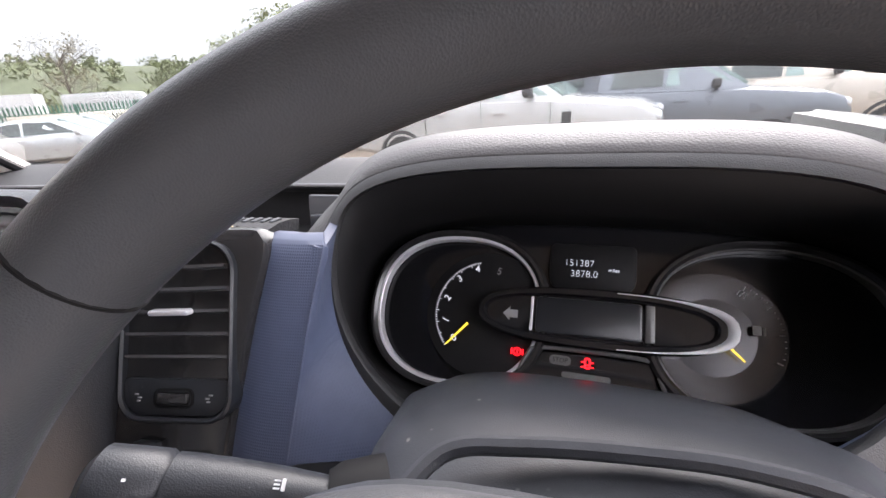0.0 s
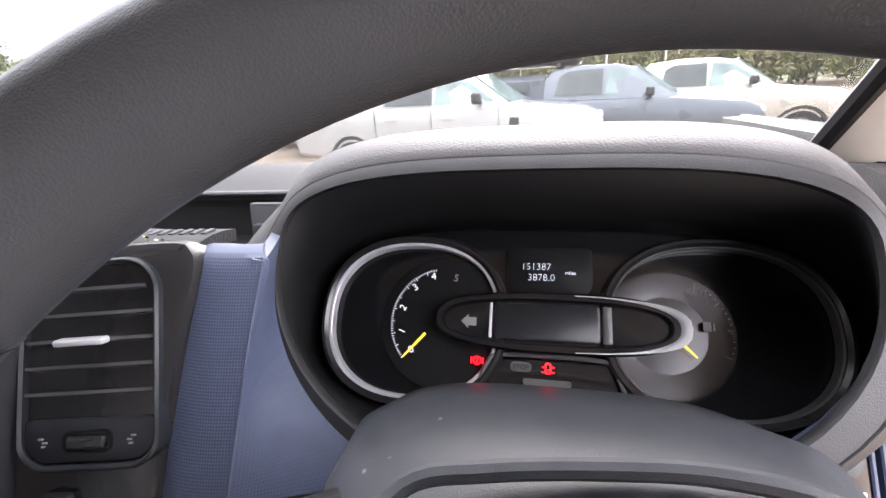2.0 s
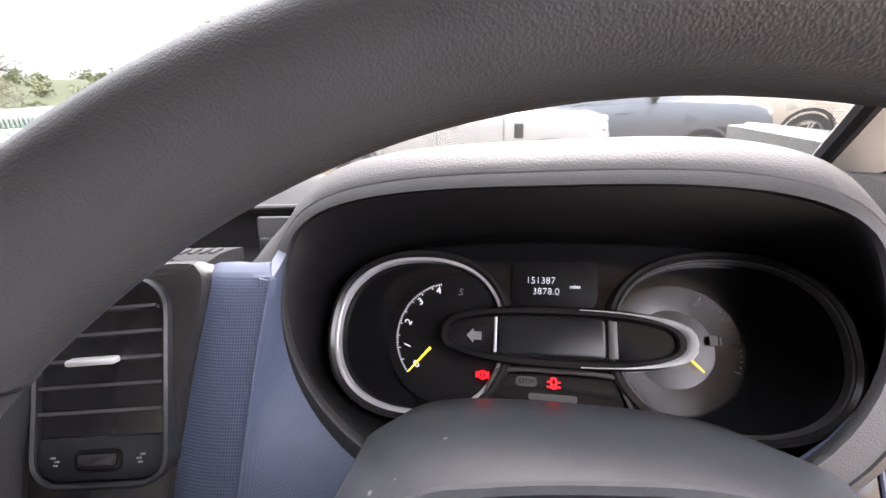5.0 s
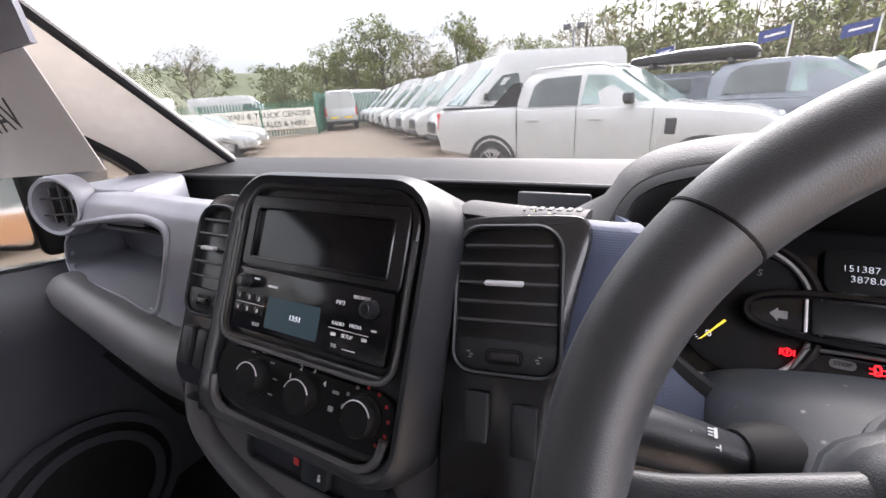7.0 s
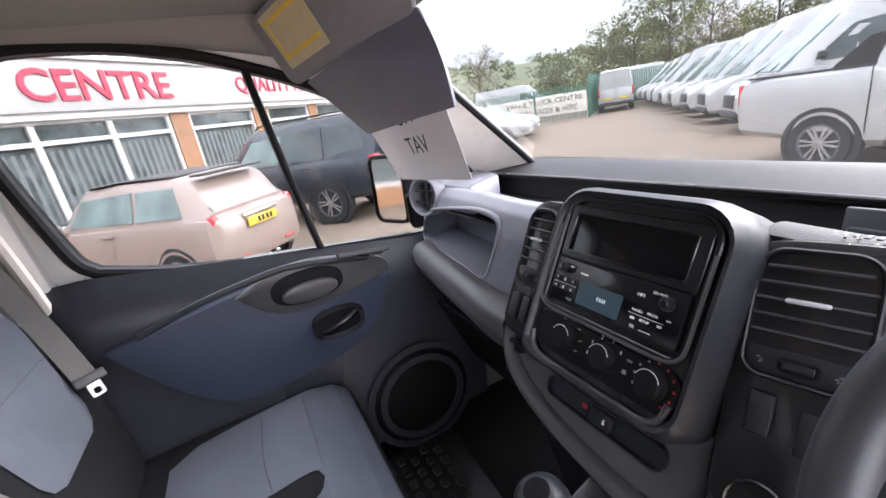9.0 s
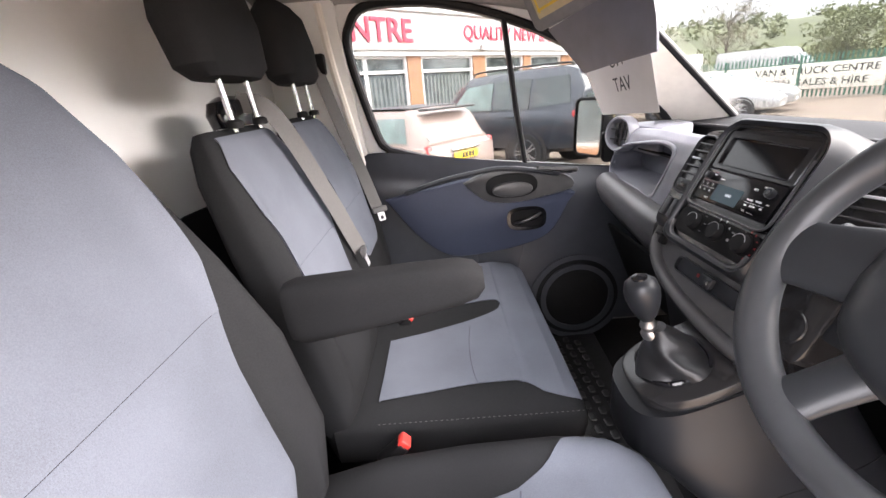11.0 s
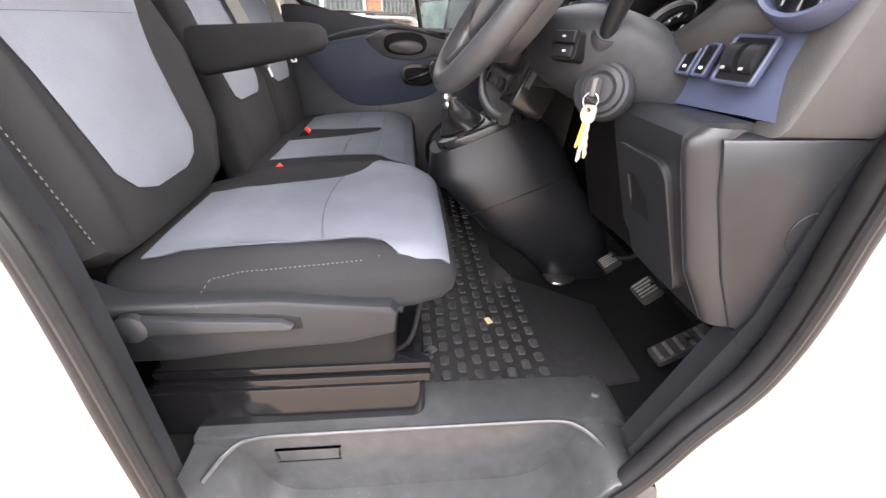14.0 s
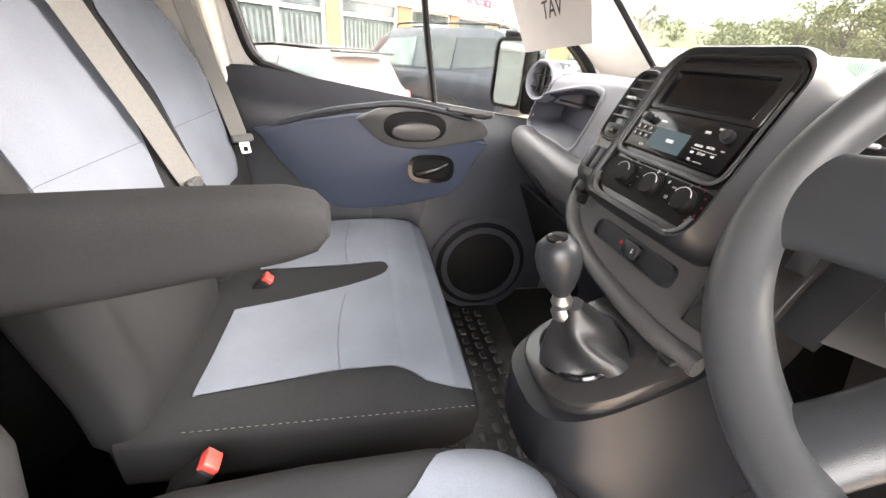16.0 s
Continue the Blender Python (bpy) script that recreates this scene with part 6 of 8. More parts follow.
for k, (dx, tilt, ma) in enumerate(((0.0, 4, STEEL), (0.005, -5, STEEL), (-0.005, 10, BRASS))):
    bm = B()
    M = Matrix.Translation((0.646 + dx, 0.572 - dx, 1.226)) @ pose(0, 0, 0, 90, tilt, 52) @ Matrix.Scale(1.12, 4)
    bow = oval(0.0105, 0.0125, 24, 2.3, 0, -0.016)
    hoop(bm, M, bow, oval(0.003, 0.003, 24, 2, 0, -0.010), k * 0.004, k * 0.004 + 0.002, 0.0004)
    L = 0.058 - 0.010 * k
    blade = [(-0.0028, -0.026), (0.0036, -0.026)] + [(0.0036 - (0.0016 if j % 2 else 0.0), -0.036 - j * (L - 0.014) / 6) for j in range(7)] + [(0.0, -0.030 - L), (-0.0028, -0.028 - L)]
    slab(bm, M, blade[::-1], k * 0.004, k * 0.004 + 0.002)
    part("key", bm, ma, keys)
# column switch block
CB = fr((0.576, 0.545, 1.300), (0.80, 0.60, 0), (-0.1, 0.2, 1))
bm = B()
slab(bm, CB, rrect(0.050, 0.046, 0.008, 3), -0.02, 0.010, 0.003)
blk = part("switch_block", bm, DARK, column)
for y in (-0.010, 0.011):
    bm = B()
    slab(bm, CB, rrect(0.040, 0.018, 0.003, 2, 0.0, y), 0.008, 0.016, 0.003)
    part("switch_key", bm, PLASTIC, blk)
bars([(0.0, 0.011, 0.006, 0.003), (0.006, -0.010, 0.006, 0.003)], CB @ Matrix.Translation((0, 0, 0.016)), PRINT, blk, "switch_mark")
# stalks
bm = B()
tube(bm, [(0.356, 0.596, 1.322), (0.337, 0.584, 1.327), (0.330, 0.580, 1.329)], [0.024, 0.0215, 0.017], 20)
part("stalk_boot", bm, DARK, column)
bm = B()
S0, S1 = Vector((0.334, 0.582, 1.328)), Vector((0.262, 0.549, 1.355))
tube(bm, [S0.lerp(S1, k) for k in (0, 0.35, 0.7, 1)], [0.0135, 0.0165, 0.0185, 0.0190], 22)
st = part("light_stalk", bm, PLASTIC, column, "black light stalk with white symbols")
bm = B()
tube(bm, [S0.lerp(S1, k) for k in (1.0, 1.05, 1.38, 1.44)], [0.0170, 0.0200, 0.0198, 0.013], 22)
stalk_end = part("stalk_end", bm, PLASTIC, st)
LS = fr(S0.lerp(S1, 0.45) + Vector((0.005, -0.0065, 0.0145)), S0 - S1, (-0.10, 0.75, 0.66))
# head lamp, fog lamp and arrow symbols, built from small bars
bars([(0.012, 0.0042, 0.0020, 0.0058), (0.0088, 0.0060, 0.0032, 0.0008), (0.0088, 0.0042, 0.0032, 0.0008), (0.0088, 0.0024, 0.0032, 0.0008),
      (-0.0040, -0.0010, 0.0018, 0.0058), (-0.0070, 0.0008, 0.0030, 0.0008), (-0.0070, -0.0010, 0.0030, 0.0008), (-0.0070, -0.0028, 0.0030, 0.0008),
      (0.0085, -0.0036, 0.0030, 0.0008), (0.0130, -0.0036, 0.0030, 0.0008), (0.0070, -0.0036, 0.0008, 0.0036), (0.0145, -0.0036, 0.0008, 0.0036)], LS, PRINT, st, "stalk_marks")
LE = fr(S0.lerp(S1, 1.15) + Vector((0.006, -0.0075, 0.0170)), S0 - S1, (-0.10, 0.75, 0.66))
bars([(0.0, 0.0, 0.0018, 0.0018), (-0.0075, -0.003, 0.0050, 0.0010), (-0.0075, -0.006, 0.0050, 0.0010)], LE, PRINT, stalk_end, "stalk_marks")
bm = B()
lathe(bm, fr((0.598, 0.596, 1.320), (0.1, 1, 0), (-0.72, 0, 0.69)), [(0.024, -0.020), (0.0225, -0.004), (0.0195, 0.001), (0.0160, 0.000), (0.015, -0.010)], 26)
part("stalk_boot", bm, COLUMN, column)
bm = B()
tube(bm, [(0.594, 0.598, 1.316), (0.608, 0.597, 1.336), (0.634, 0.596, 1.371)], [0.0130, 0.0140, 0.0165], 22)
st = part("wiper_stalk", bm, PLASTIC, column, "black wiper stalk")
bm = B()
tube(bm, [(0.634, 0.596, 1.371), (0.636, 0.596, 1.373), (0.6465, 0.5955, 1.388), (0.6495, 0.5953, 1.392)], [0.0150, 0.0172, 0.0175, 0.013], 22)
part("stalk_end", bm, GLOSS, st)
bars([(0, 0.004, 0.014, 0.002), (0, -0.002, 0.010, 0.003)], fr((0.6500, 0.5950, 1.3928), (0.5, 0.86, -0.3), (-0.6, 0.5, 0.5)), PRINT, st, "stalk_marks")

# ---- steering wheel ----
wheel = thing("steering_wheel", "black grained steering wheel with a round badge", "steering wheel", (0.445, 0.455, 1.2))
WF = fr((0.4714, 0.4673, 1.3949), (1, -0.003, 0), (0, 0.576, 0.818))
R, r0 = 0.2063, 0.0206


def rim_pt(a):
    """Middle of the slightly wide rim at an angle."""
    k = R + 0.0083 * math.cos(2 * a)
    return Vector((k * math.cos(a), k * math.sin(a), 0))


bm = B()
tube(bm, [WF @ rim_pt(2 * math.pi * i / 120) for i in range(120)], [r0 - 0.0014 * math.cos(8 * math.pi * i / 120) for i in range(120)], 24, True)
rim_ob = part("rim", bm, WHEEL, wheel)
for a0 in (147, 33):
    bm = B()
    a = radians(a0)
    c, d, e = Vector((math.cos(a), math.sin(a), 0)), Vector((-math.sin(a), math.cos(a), 0)), Vector((0, 0, 1))
    tube(bm, [WF @ (rim_pt(a) + (c * math.cos(t) + e * math.sin(t)) * (r0 - 0.0014 * math.cos(4 * a) - 0.0004)) for t in [2 * math.pi * i / 28 for i in range(28)]], 0.0011, 6, True)
    part("rim_seam", bm, DARK, rim_ob)
bm = B()
hub = [(-0.126, 0.026), (-0.106, 0.046), (-0.066, 0.060), (0.0, 0.064), (0.066, 0.060), (0.106, 0.046), (0.126, 0.026), (0.126, -0.03), (0.106, -0.083), (0.058, -0.114), (0.0, -0.121), (-0.058, -0.114), (-0.106, -0.083), (-0.126, -0.03)][::-1]
hub_s = [(p.x, p.y) for p in spline([(*p, 0) for p in hub + hub[:1]], 48)][:-1]
rows = [([(x * k, -0.028 + (y + 0.028) * k) for x, y in hub_s], z) for k, z in ((1, -0.050), (1, -0.018), (0.975, -0.009), (0.93, -0.001), (0.86, 0.006), (0.76, 0.0115), (0.62, 0.0145), (0.42, 0.0160), (0.20, 0.0165))]
loft(bm, [[WF @ Vector((x, y, z)) for x, y in r_] for r_, z in rows])
part("airbag_cover", bm, WHEEL_HUB, wheel)
bm = B()
rows = [(inset(hub_s, 0.010), -0.066), (inset(hub_s, 0.001), -0.050), (inset(hub_s, -0.002), -0.030), (inset(hub_s, 0.002), -0.021)]
loft(bm, [[WF @ Vector((x, y, z)) for x, y in r_] for r_, z in rows])
part("hub_back", bm, WHEEL, wheel)
for a0, w0, w1, sx in ((190, 0.100, 0.074, 0), (-10, 0.100, 0.074, 0), (247, 0.052, 0.046, -0.050), (293, 0.052, 0.046, 0.050)):
    bm = B()
    a = radians(a0)
    c, d, e = Vector((math.cos(a), math.sin(a), 0)), Vector((-math.sin(a), math.cos(a), 0)), Vector((0, 0, 1))
    rings = []
    for t in range(9):
        s = t / 8
        p = (Vector((0.070 * (1 if c.x > 0 else -1), -0.004, 0)).lerp(rim_pt(a), s) if not sx else Vector((sx * 0.8, -0.045, 0)).lerp(rim_pt(a), s)) + e * ((-0.040 if sx else -0.022) * (1 - s) ** 1.2)
        w = (w0 * (1 - s) + w1 * s) * (1 + 0.25 * max(0.0, 2 * s - 1) ** 4) / 2
        h = 0.016 * (1 - s) + 0.012 * s
        rings.append([WF @ (p + d * x + e * z) for x, z in oval(w, h, 28, 2.1)])
    loft(bm, rings)
    part("spoke", bm, WHEEL_HUB, wheel)
BG = WF @ Matrix.Translation((-0.012, -0.016, 0.0165))
bm = B()
lathe(bm, BG, [(0.030, -0.006), (0.030, 0.001), (0.027, 0.0025), (0.026, 0.001), (0.0001, 0.0012)], 36)
bd = part("badge", bm, CONSOLE, wheel)
bm = B()
hoop(bm, BG, oval(0.0262, 0.0262, 36), oval(0.0228, 0.0228, 36), 0.0005, 0.003, 0.0008)
slab(bm, BG, oval(0.0105, 0.018, 20, 2.0, 0.001, 0.0), 0.001, 0.003, 0.0008)
slab(bm, BG, rrect(0.036, 0.005, 0.002, 3, 0, 0.006), 0.001, 0.0032, 0.0008)
slab(bm, BG, rrect(0.020, 0.006, 0.002, 3, -0.006, -0.012), 0.001, 0.0031, 0.0008)
part("badge_emblem", bm, CHROME, bd, "chrome emblem shape")

# ---- pedals ----
for nm, x, y, z, w, h, t in (("clutch_pedal", 0.285, 0.870, 0.715, 0.060, 0.055, 40), ("brake_pedal", 0.482, 0.872, 0.750, 0.070, 0.058, 40), ("accelerator_pedal", 0.580, 0.935, 0.655, 0.055, 0.15, 32)):
    p = thing(nm, "worn ribbed metal and rubber pedal on its arm", "pedal", (x, y, z), "pedals")
    PF = pose(x, y, z, t, 0, 0)
    bm = B()
    slab(bm, PF, rrect(w, h, 0.008, 3), -0.012, 0.004, 0.004)
    part("pedal_pad", bm, RUBBER, p)
    for k in range(5):
        bm = B()
        if nm[0] == "a":
            box(bm, PF @ Matrix.Translation((0, -h / 2 + 0.016 + k * h / 5.6, 0.005)), w - 0.012, 0.010, 0.003, 0.001)
        else:
            box(bm, PF @ Matrix.Translation((-w / 2 + 0.009 + k * w / 6, 0, 0.005)), 0.005, h - 0.012, 0.004, 0.0012)
        part("pedal_rib", bm, STEEL, p, "worn bright pedal rib")
    bm = B()
    tube(bm, spline([(x, y + 0.008, z + 0.01), (x + 0.01, y + 0.08, z + 0.03), (x + 0.02, y + 0.14, z + 0.16), (x + 0.02, y + 0.16, z + 0.24)], 12), 0.009, 8)
    part("pedal_arm", bm, DARK, p)
bm = B()
pad(bm, fr((0.17, 0.74, 0.575), (1, 0.3, 0), (-0.3, 1, 0)), [(0.0, 0.03, 0.0, 0.012, 0), (0.02, 0.045, -0.004, 0.018, 0), (0.06, 0.045, -0.004, 0.018, 0), (0.085, 0.03, 0.0, 0.012, 0)], 2.4)
solid("floor_bracket", bm, STEEL, "bright metal bracket at the foot of the pod", "bracket")

# ---- passenger door ----
door = thing("door_1", "passenger door with navy and black trim, window up", "door", (-0.86, 0.15, 0.6), kind="structure")


def trim_top(y):
    return lerp_table(y, [(-0.29, 1.385), (-0.2, 1.385), (0.02, 1.352), (0.37, 1.298), (0.60, 1.265), (0.80, 1.25)])[0]


bm = B()
sheet(bm, lambda u, v: (-0.90 + 0.075 * math.sin(min(1, v * 5) * math.pi / 2) - 0.012 * math.sin(v * 6.3), -0.29 + 1.09 * u, trim_top(-0.29 + 1.09 * u) - (trim_top(-0.29 + 1.09 * u) - 0.62) * v), 40, 30, -0.02)
part("door_trim", bm, DOOR_TRIM, door, "black grained door trim")
bm = B()
blue_o = [(-0.20, 1.215), (0.00, 1.250), (0.16, 1.268), (0.32, 1.22), (0.515, 1.196), (0.50, 1.15), (0.43, 1.035), (0.30, 0.985), (0.10, 0.962), (0.0, 0.985), (-0.10, 1.075)]
blue_s = [(p.x, p.y) for p in spline([(*p, 0) for p in blue_o + blue_o[:1]], 60)][:-1]
slab(bm, side(-0.835), blue_s[::-1], -0.01, 0.024, 0.008)
part("navy_insert", bm, DOOR_BLUE, door, "navy door insert")
bm = B()
grip_o = [(0.10, 1.258), (0.20, 1.296), (0.30, 1.304), (0.42, 1.28), (0.505, 1.25), (0.51, 1.208), (0.40, 1.182), (0.30, 1.168), (0.20, 1.178), (0.145, 1.212)]
grip_s = [(p.x, p.y) for p in spline([(*p, 0) for p in grip_o + grip_o[:1]], 48)][:-1]
slab(bm, side(-0.826), grip_s[::-1], 0.0, 0.022, 0.006)
gp = part("grip_panel", bm, PLASTIC_SOFT, door)
bm = B()
slab(bm, side(-0.804), oval(0.098, 0.047, 32, 2.4, 0.282, 1.236), 0.0, 0.004, 0.002)
part("grip_hollow", bm, DARK, gp)
bm = B()
slab(bm, side(-0.80), oval(0.076, 0.028, 28, 2.2, 0.284, 1.222), 0.0, 0.010, 0.006)
part("grip_pad", bm, PLASTIC_SOFT, gp)
bm = B()
tube(bm, spline([(-0.81, -0.12, 1.235), (-0.80, 0.02, 1.275), (-0.796, 0.14, 1.295), (-0.795, 0.24, 1.304), (-0.797, 0.36, 1.288), (-0.812, 0.46, 1.262)], 30), 0.009, 10)
part("arm_ridge", bm, DOOR_TRIM, door)
bm = B()
slab(bm, fr((-0.80, 0.45, 1.282), (0.1, 1, -0.09), (1, 0.0, 0.3)), rrect(0.15, 0.046, 0.01, 4), -0.008, 0.004, 0.003)
wsw = part("window_switches", bm, PLASTIC_SOFT, door)
for k in (-0.035, 0.035):
    bm = B()
    slab(bm, fr((-0.80, 0.45, 1.282), (0.1, 1, -0.09), (1, 0.0, 0.3)), rrect(0.045, 0.022, 0.005, 3, k, 0), 0.004, 0.010, 0.003)
    part("switch_key", bm, PLASTIC, wsw)
bm = B()
han_o = oval(0.073, 0.044, 40, 3.0, 0.337, 1.104)
hoop(bm, side(-0.812), han_o[::-1], inset(han_o, 0.008)[::-1], 0.0, 0.014, 0.003)
dh = part("handle_surround", bm, GLOSS, door)
bm = B()
slab(bm, side(-0.812), inset(han_o, 0.007), 0.0, 0.003)
part("handle_hollow", bm, DARK, dh)
bm = B()
tube(bm, spline([(-0.806, 0.290, 1.086), (-0.796, 0.317, 1.093), (-0.792, 0.362, 1.109), (-0.798, 0.392, 1.121)], 12), [0.008, 0.010, 0.011, 0.011, 0.011, 0.011, 0.011, 0.011, 0.011, 0.011, 0.010, 0.009, 0.007], 10)
part("door_handle", bm, CONSOLE, dh)
for rr_, x in ((0.186, -0.812), (0.146, -0.806)):
    bm = B()
    hoop(bm, side(x), oval(rr_, rr_, 56, 2, 0.54, 0.745)[::-1], oval(rr_ - 0.012, rr_ - 0.012, 56, 2, 0.54, 0.745)[::-1], 0.0, 0.016, 0.005)
    part("speaker_ring", bm, DOOR_TRIM, door)
bm = B()
slab(bm, side(-0.826), oval(0.176, 0.176, 48, 2, 0.54, 0.745), 0.0, 0.020, 0.003)
part("speaker_grille", bm, DARK, door)
# outer skin, frame, glass, divider
bm = B()
slab(bm, side(-0.965), [(-0.30, 0.45), (1.30, 0.45), (1.30, 1.15), (0.82, 1.24), (-0.30, 1.38)], 0.0, 0.03)
part("door_skin", bm, WHITE_DIM, door)
win_o = [(-0.165, 1.402), (-0.20, 1.46), (-0.262, 1.74), (-0.245, 1.83), (-0.19, 1.872), (-0.02, 1.872), (0.12, 1.848), (0.25, 1.812), (0.44, 1.735), (0.66, 1.60), (0.86, 1.44), (0.93, 1.32), (0.90, 1.243), (0.62, 1.262), (0.37, 1.295), (0.02, 1.35)]
win_s = [(p.x, p.y) for p in spline([(*p, 0) for p in win_o + win_o[:1]], 90)][:-1]
win_c = win_s[::-1]
bm = B()
hoop(bm, side(-0.935), inset(win_c, -0.030), inset(win_c, -0.004), -0.02, 0.03, 0.008)
part("window_seal", bm, SEAL, door, "black rubber window seal")
bm = B()
hoop(bm, side(-0.945), inset(win_c, -0.085), inset(win_c, -0.026), -0.02, 0.028, 0.008)
part("window_frame", bm, WHITE_IN, door, "white painted door frame")
bm = B()
tube(bm, [(-0.922, 0.357, 1.295), (-0.922, 0.325, 1.50), (-0.922, 0.283, 1.83)], 0.0135, 8, flat=0.8)
part("window_divider", bm, SEAL, door, "black upright glass divider")
bm = B()
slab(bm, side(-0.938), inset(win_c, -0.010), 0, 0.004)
gl = part("window_glass", bm, PANE, door, "window glass darkened to dim the bright yard outside")
gl.visible_shadow = False
# door mirror
mirror = thing("door_mirror", "black door mirror with a rectangular glass", "door mirror", (-1.08, 0.68, 1.25))
MF = fr((-1.085, 0.660, 1.395), (0.93, 0.36, 0), (0, 0.05, 1))
bm = B()
mo = rrect(0.175, 0.235, (0.03, 0.03, 0.035, 0.035), 5)
rows = [(inset(mo, 0.05), -0.09), (inset(mo, 0.015), -0.06), (inset(mo, -0.006), -0.02), (inset(mo, -0.004), 0.006), (inset(mo, 0.006), 0.008), (inset(mo, 0.010), -0.004)]
loft(bm, [[MF @ Vector((x, y, z)) for x, y in r_] for r_, z in rows])
part("mirror_housing", bm, DARK, mirror)
bm = B()
slab(bm, MF, inset(mo, 0.009), -0.003, 0.001)
part("mirror_glass", bm, MIRROR, mirror)
bm = B()
slab(bm, fr((-0.935, 0.74, 1.33), (0.3, 1, 0), (0, 0, 1)), rrect(0.15, 0.12, 0.02, 4), -0.02, 0.02, 0.006)
part("mirror_arm", bm, DARK, mirror)

# rear left post and trim beside the bench
bm = B()
slab(bm, side(-0.94), [(-0.62, 0.50), (-0.28, 0.50), (-0.255, 1.36), (-0.31, 1.96), (-0.62, 1.96)], 0.0, 0.045, 0.01)
tagged(part("body_post", bm, WHITE_IN), "pale inner door post beside the bench", "door post", kind="structure")
bm = B()
tube(bm, spline([(-0.885, -0.355, 1.90), (-0.885, -0.335, 1.70), (-0.88, -0.285, 1.40), (-0.875, -0.255, 1.10), (-0.87, -0.245, 0.85)], 20), 0.014, 8)
solid("trim", bm, GREY_TRIM, "beige trim strip along the door post", "trim", kind="structure")

# ---- windscreen, pillars ----
def screen_pt(u, v):
    """Windscreen: u across, v from the scuttle up to the header."""
    s = 2 * u - 1
    x = s * (0.86 - 0.12 * v)
    y = 1.34 - 0.72 * v - 0.16 * s * s * (1 - 0.5 * v)
    z = 1.36 + 0.55 * v
    return (x, y, z)


bm = B()
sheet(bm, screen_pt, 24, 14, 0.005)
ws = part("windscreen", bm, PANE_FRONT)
tagged(ws, "windscreen glass darkened to dim the bright yard, with a pale film", "window", kind="structure")
ws.visible_shadow = False
for s, nm in ((-1, 0.0), (1, 1.0)):
    bm = B()
    rings = []
    for i in range(15):
        p = Vector(screen_pt(nm, i / 14))
        rings.append([p + Vector((s * a, b, c)) for a, b, c in ((-0.055, -0.035, -0.01), (-0.03, -0.06, -0.014), (0.03, -0.13, -0.012), (0.080, -0.19, 0.0), (0.085, -0.02, 0.01), (0.0, 0.02, 0.0))])
    loft(bm, rings)
    tagged(part("trim", bm, GREY_TRIM), "pale grey windscreen pillar trim", "pillar", kind="structure")
    bm = B()
    tube(bm, [Vector(screen_pt(nm, i / 14)) + Vector((-s * 0.058, -0.028, -0.008)) for i in range(15)], 0.011, 8)
    tagged(part("window_seal", bm, SEAL), "black rubber seal along the windscreen", "seal", kind="structure")
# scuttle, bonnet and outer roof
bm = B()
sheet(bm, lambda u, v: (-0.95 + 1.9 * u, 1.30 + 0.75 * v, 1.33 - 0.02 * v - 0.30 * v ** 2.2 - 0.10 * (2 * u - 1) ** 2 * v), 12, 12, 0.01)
tagged(part("bonnet", bm, WHITE_DIM), "white van bonnet beyond the windscreen", "bonnet", kind="structure")
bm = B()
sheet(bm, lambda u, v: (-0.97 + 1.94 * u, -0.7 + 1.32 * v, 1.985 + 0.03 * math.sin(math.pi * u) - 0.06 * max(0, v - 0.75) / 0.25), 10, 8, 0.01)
tagged(part("roof", bm, WHITE_DIM), "white van roof skin", "roof", kind="structure")

# sun visor, its labels and the paper behind it
visor = thing("sun_visor", "grey vinyl sun visor folded down with warning label", "sun visor", (-0.6, 0.45, 1.85))
VF = fr((-0.592, 0.429, 1.844), (0.936, 0.333, 0.112), (0.02, -0.42, 0.88))
bm = B()
slab(bm, VF, rrect(0.47, 0.165, (0.02, 0.02, 0.03, 0.03), 5), -0.012, 0.008, 0.007, True)
vb = part("visor_board", bm, VISOR, visor)
bm = B()
slab(bm, VF, rrect(0.178, 0.118, 0.004, 2, -0.100, 0.012), 0.008, 0.0095, 0.0004)
lab = part("warning_label", bm, LABEL_TAN, vb)
for x, y, w, h in ((-0.100, 0.054, 0.160, 0.008), (-0.100, -0.022, 0.160, 0.008), (-0.172, 0.014, 0.008, 0.09)):
    bars([(x, y, w, h)], VF @ Matrix.Translation((0, 0, 0.0095)), LABEL_YELLOW, lab, "label_band")
# slate wallet tucked under the visor
wc = [Vector(p) for p in ((-0.745, 0.405, 1.745), (-0.385, 0.545, 1.800), (-0.316, 0.553, 1.630), (-0.705, 0.514, 1.606))]


def wallet_pt(u, v):
    u = u + (0.03 * math.sin(math.pi * v) if u > 0.9 else 0)
    p = (wc[0] * (1 - u) + wc[1] * u) * (1 - v) + (wc[3] * (1 - u) + wc[2] * u) * v
    return p + Vector((0, -0.008, 0)) * math.sin(math.pi * u)


wallet = thing("document_wallet", "slate plastic document wallet tucked under the sun visor", "wallet", (-0.54, 0.5, 1.7))
cover = part("cover", sheet(B(), wallet_pt, 20, 12, 0.006), WALLET, wallet)
for u_, v_, w in ((0.30, 0.30, 0.012), (0.52, 0.22, 0.012), (0.66, 0.18, 0.013), (0.88, 0.72, 0.020), (0.82, 0.20, 0.018)):
    p = wallet_pt(u_, v_)
    du, dv = wallet_pt(u_ + 0.02, v_) - p, p - wallet_pt(u_, v_ + 0.02)
    bars([(0, 0, w, w * 0.8)], fr(p, du.normalized(), dv.normalized()) @ Matrix.Translation((0, 0, 0.0012)), PRINT_DIM, cover, "print_mark")
PF = fr((-0.545, 0.575, 1.573), (0.9976, 0.0145, 0.0675), (-0.06, -0.303, 0.951))
bm = B()
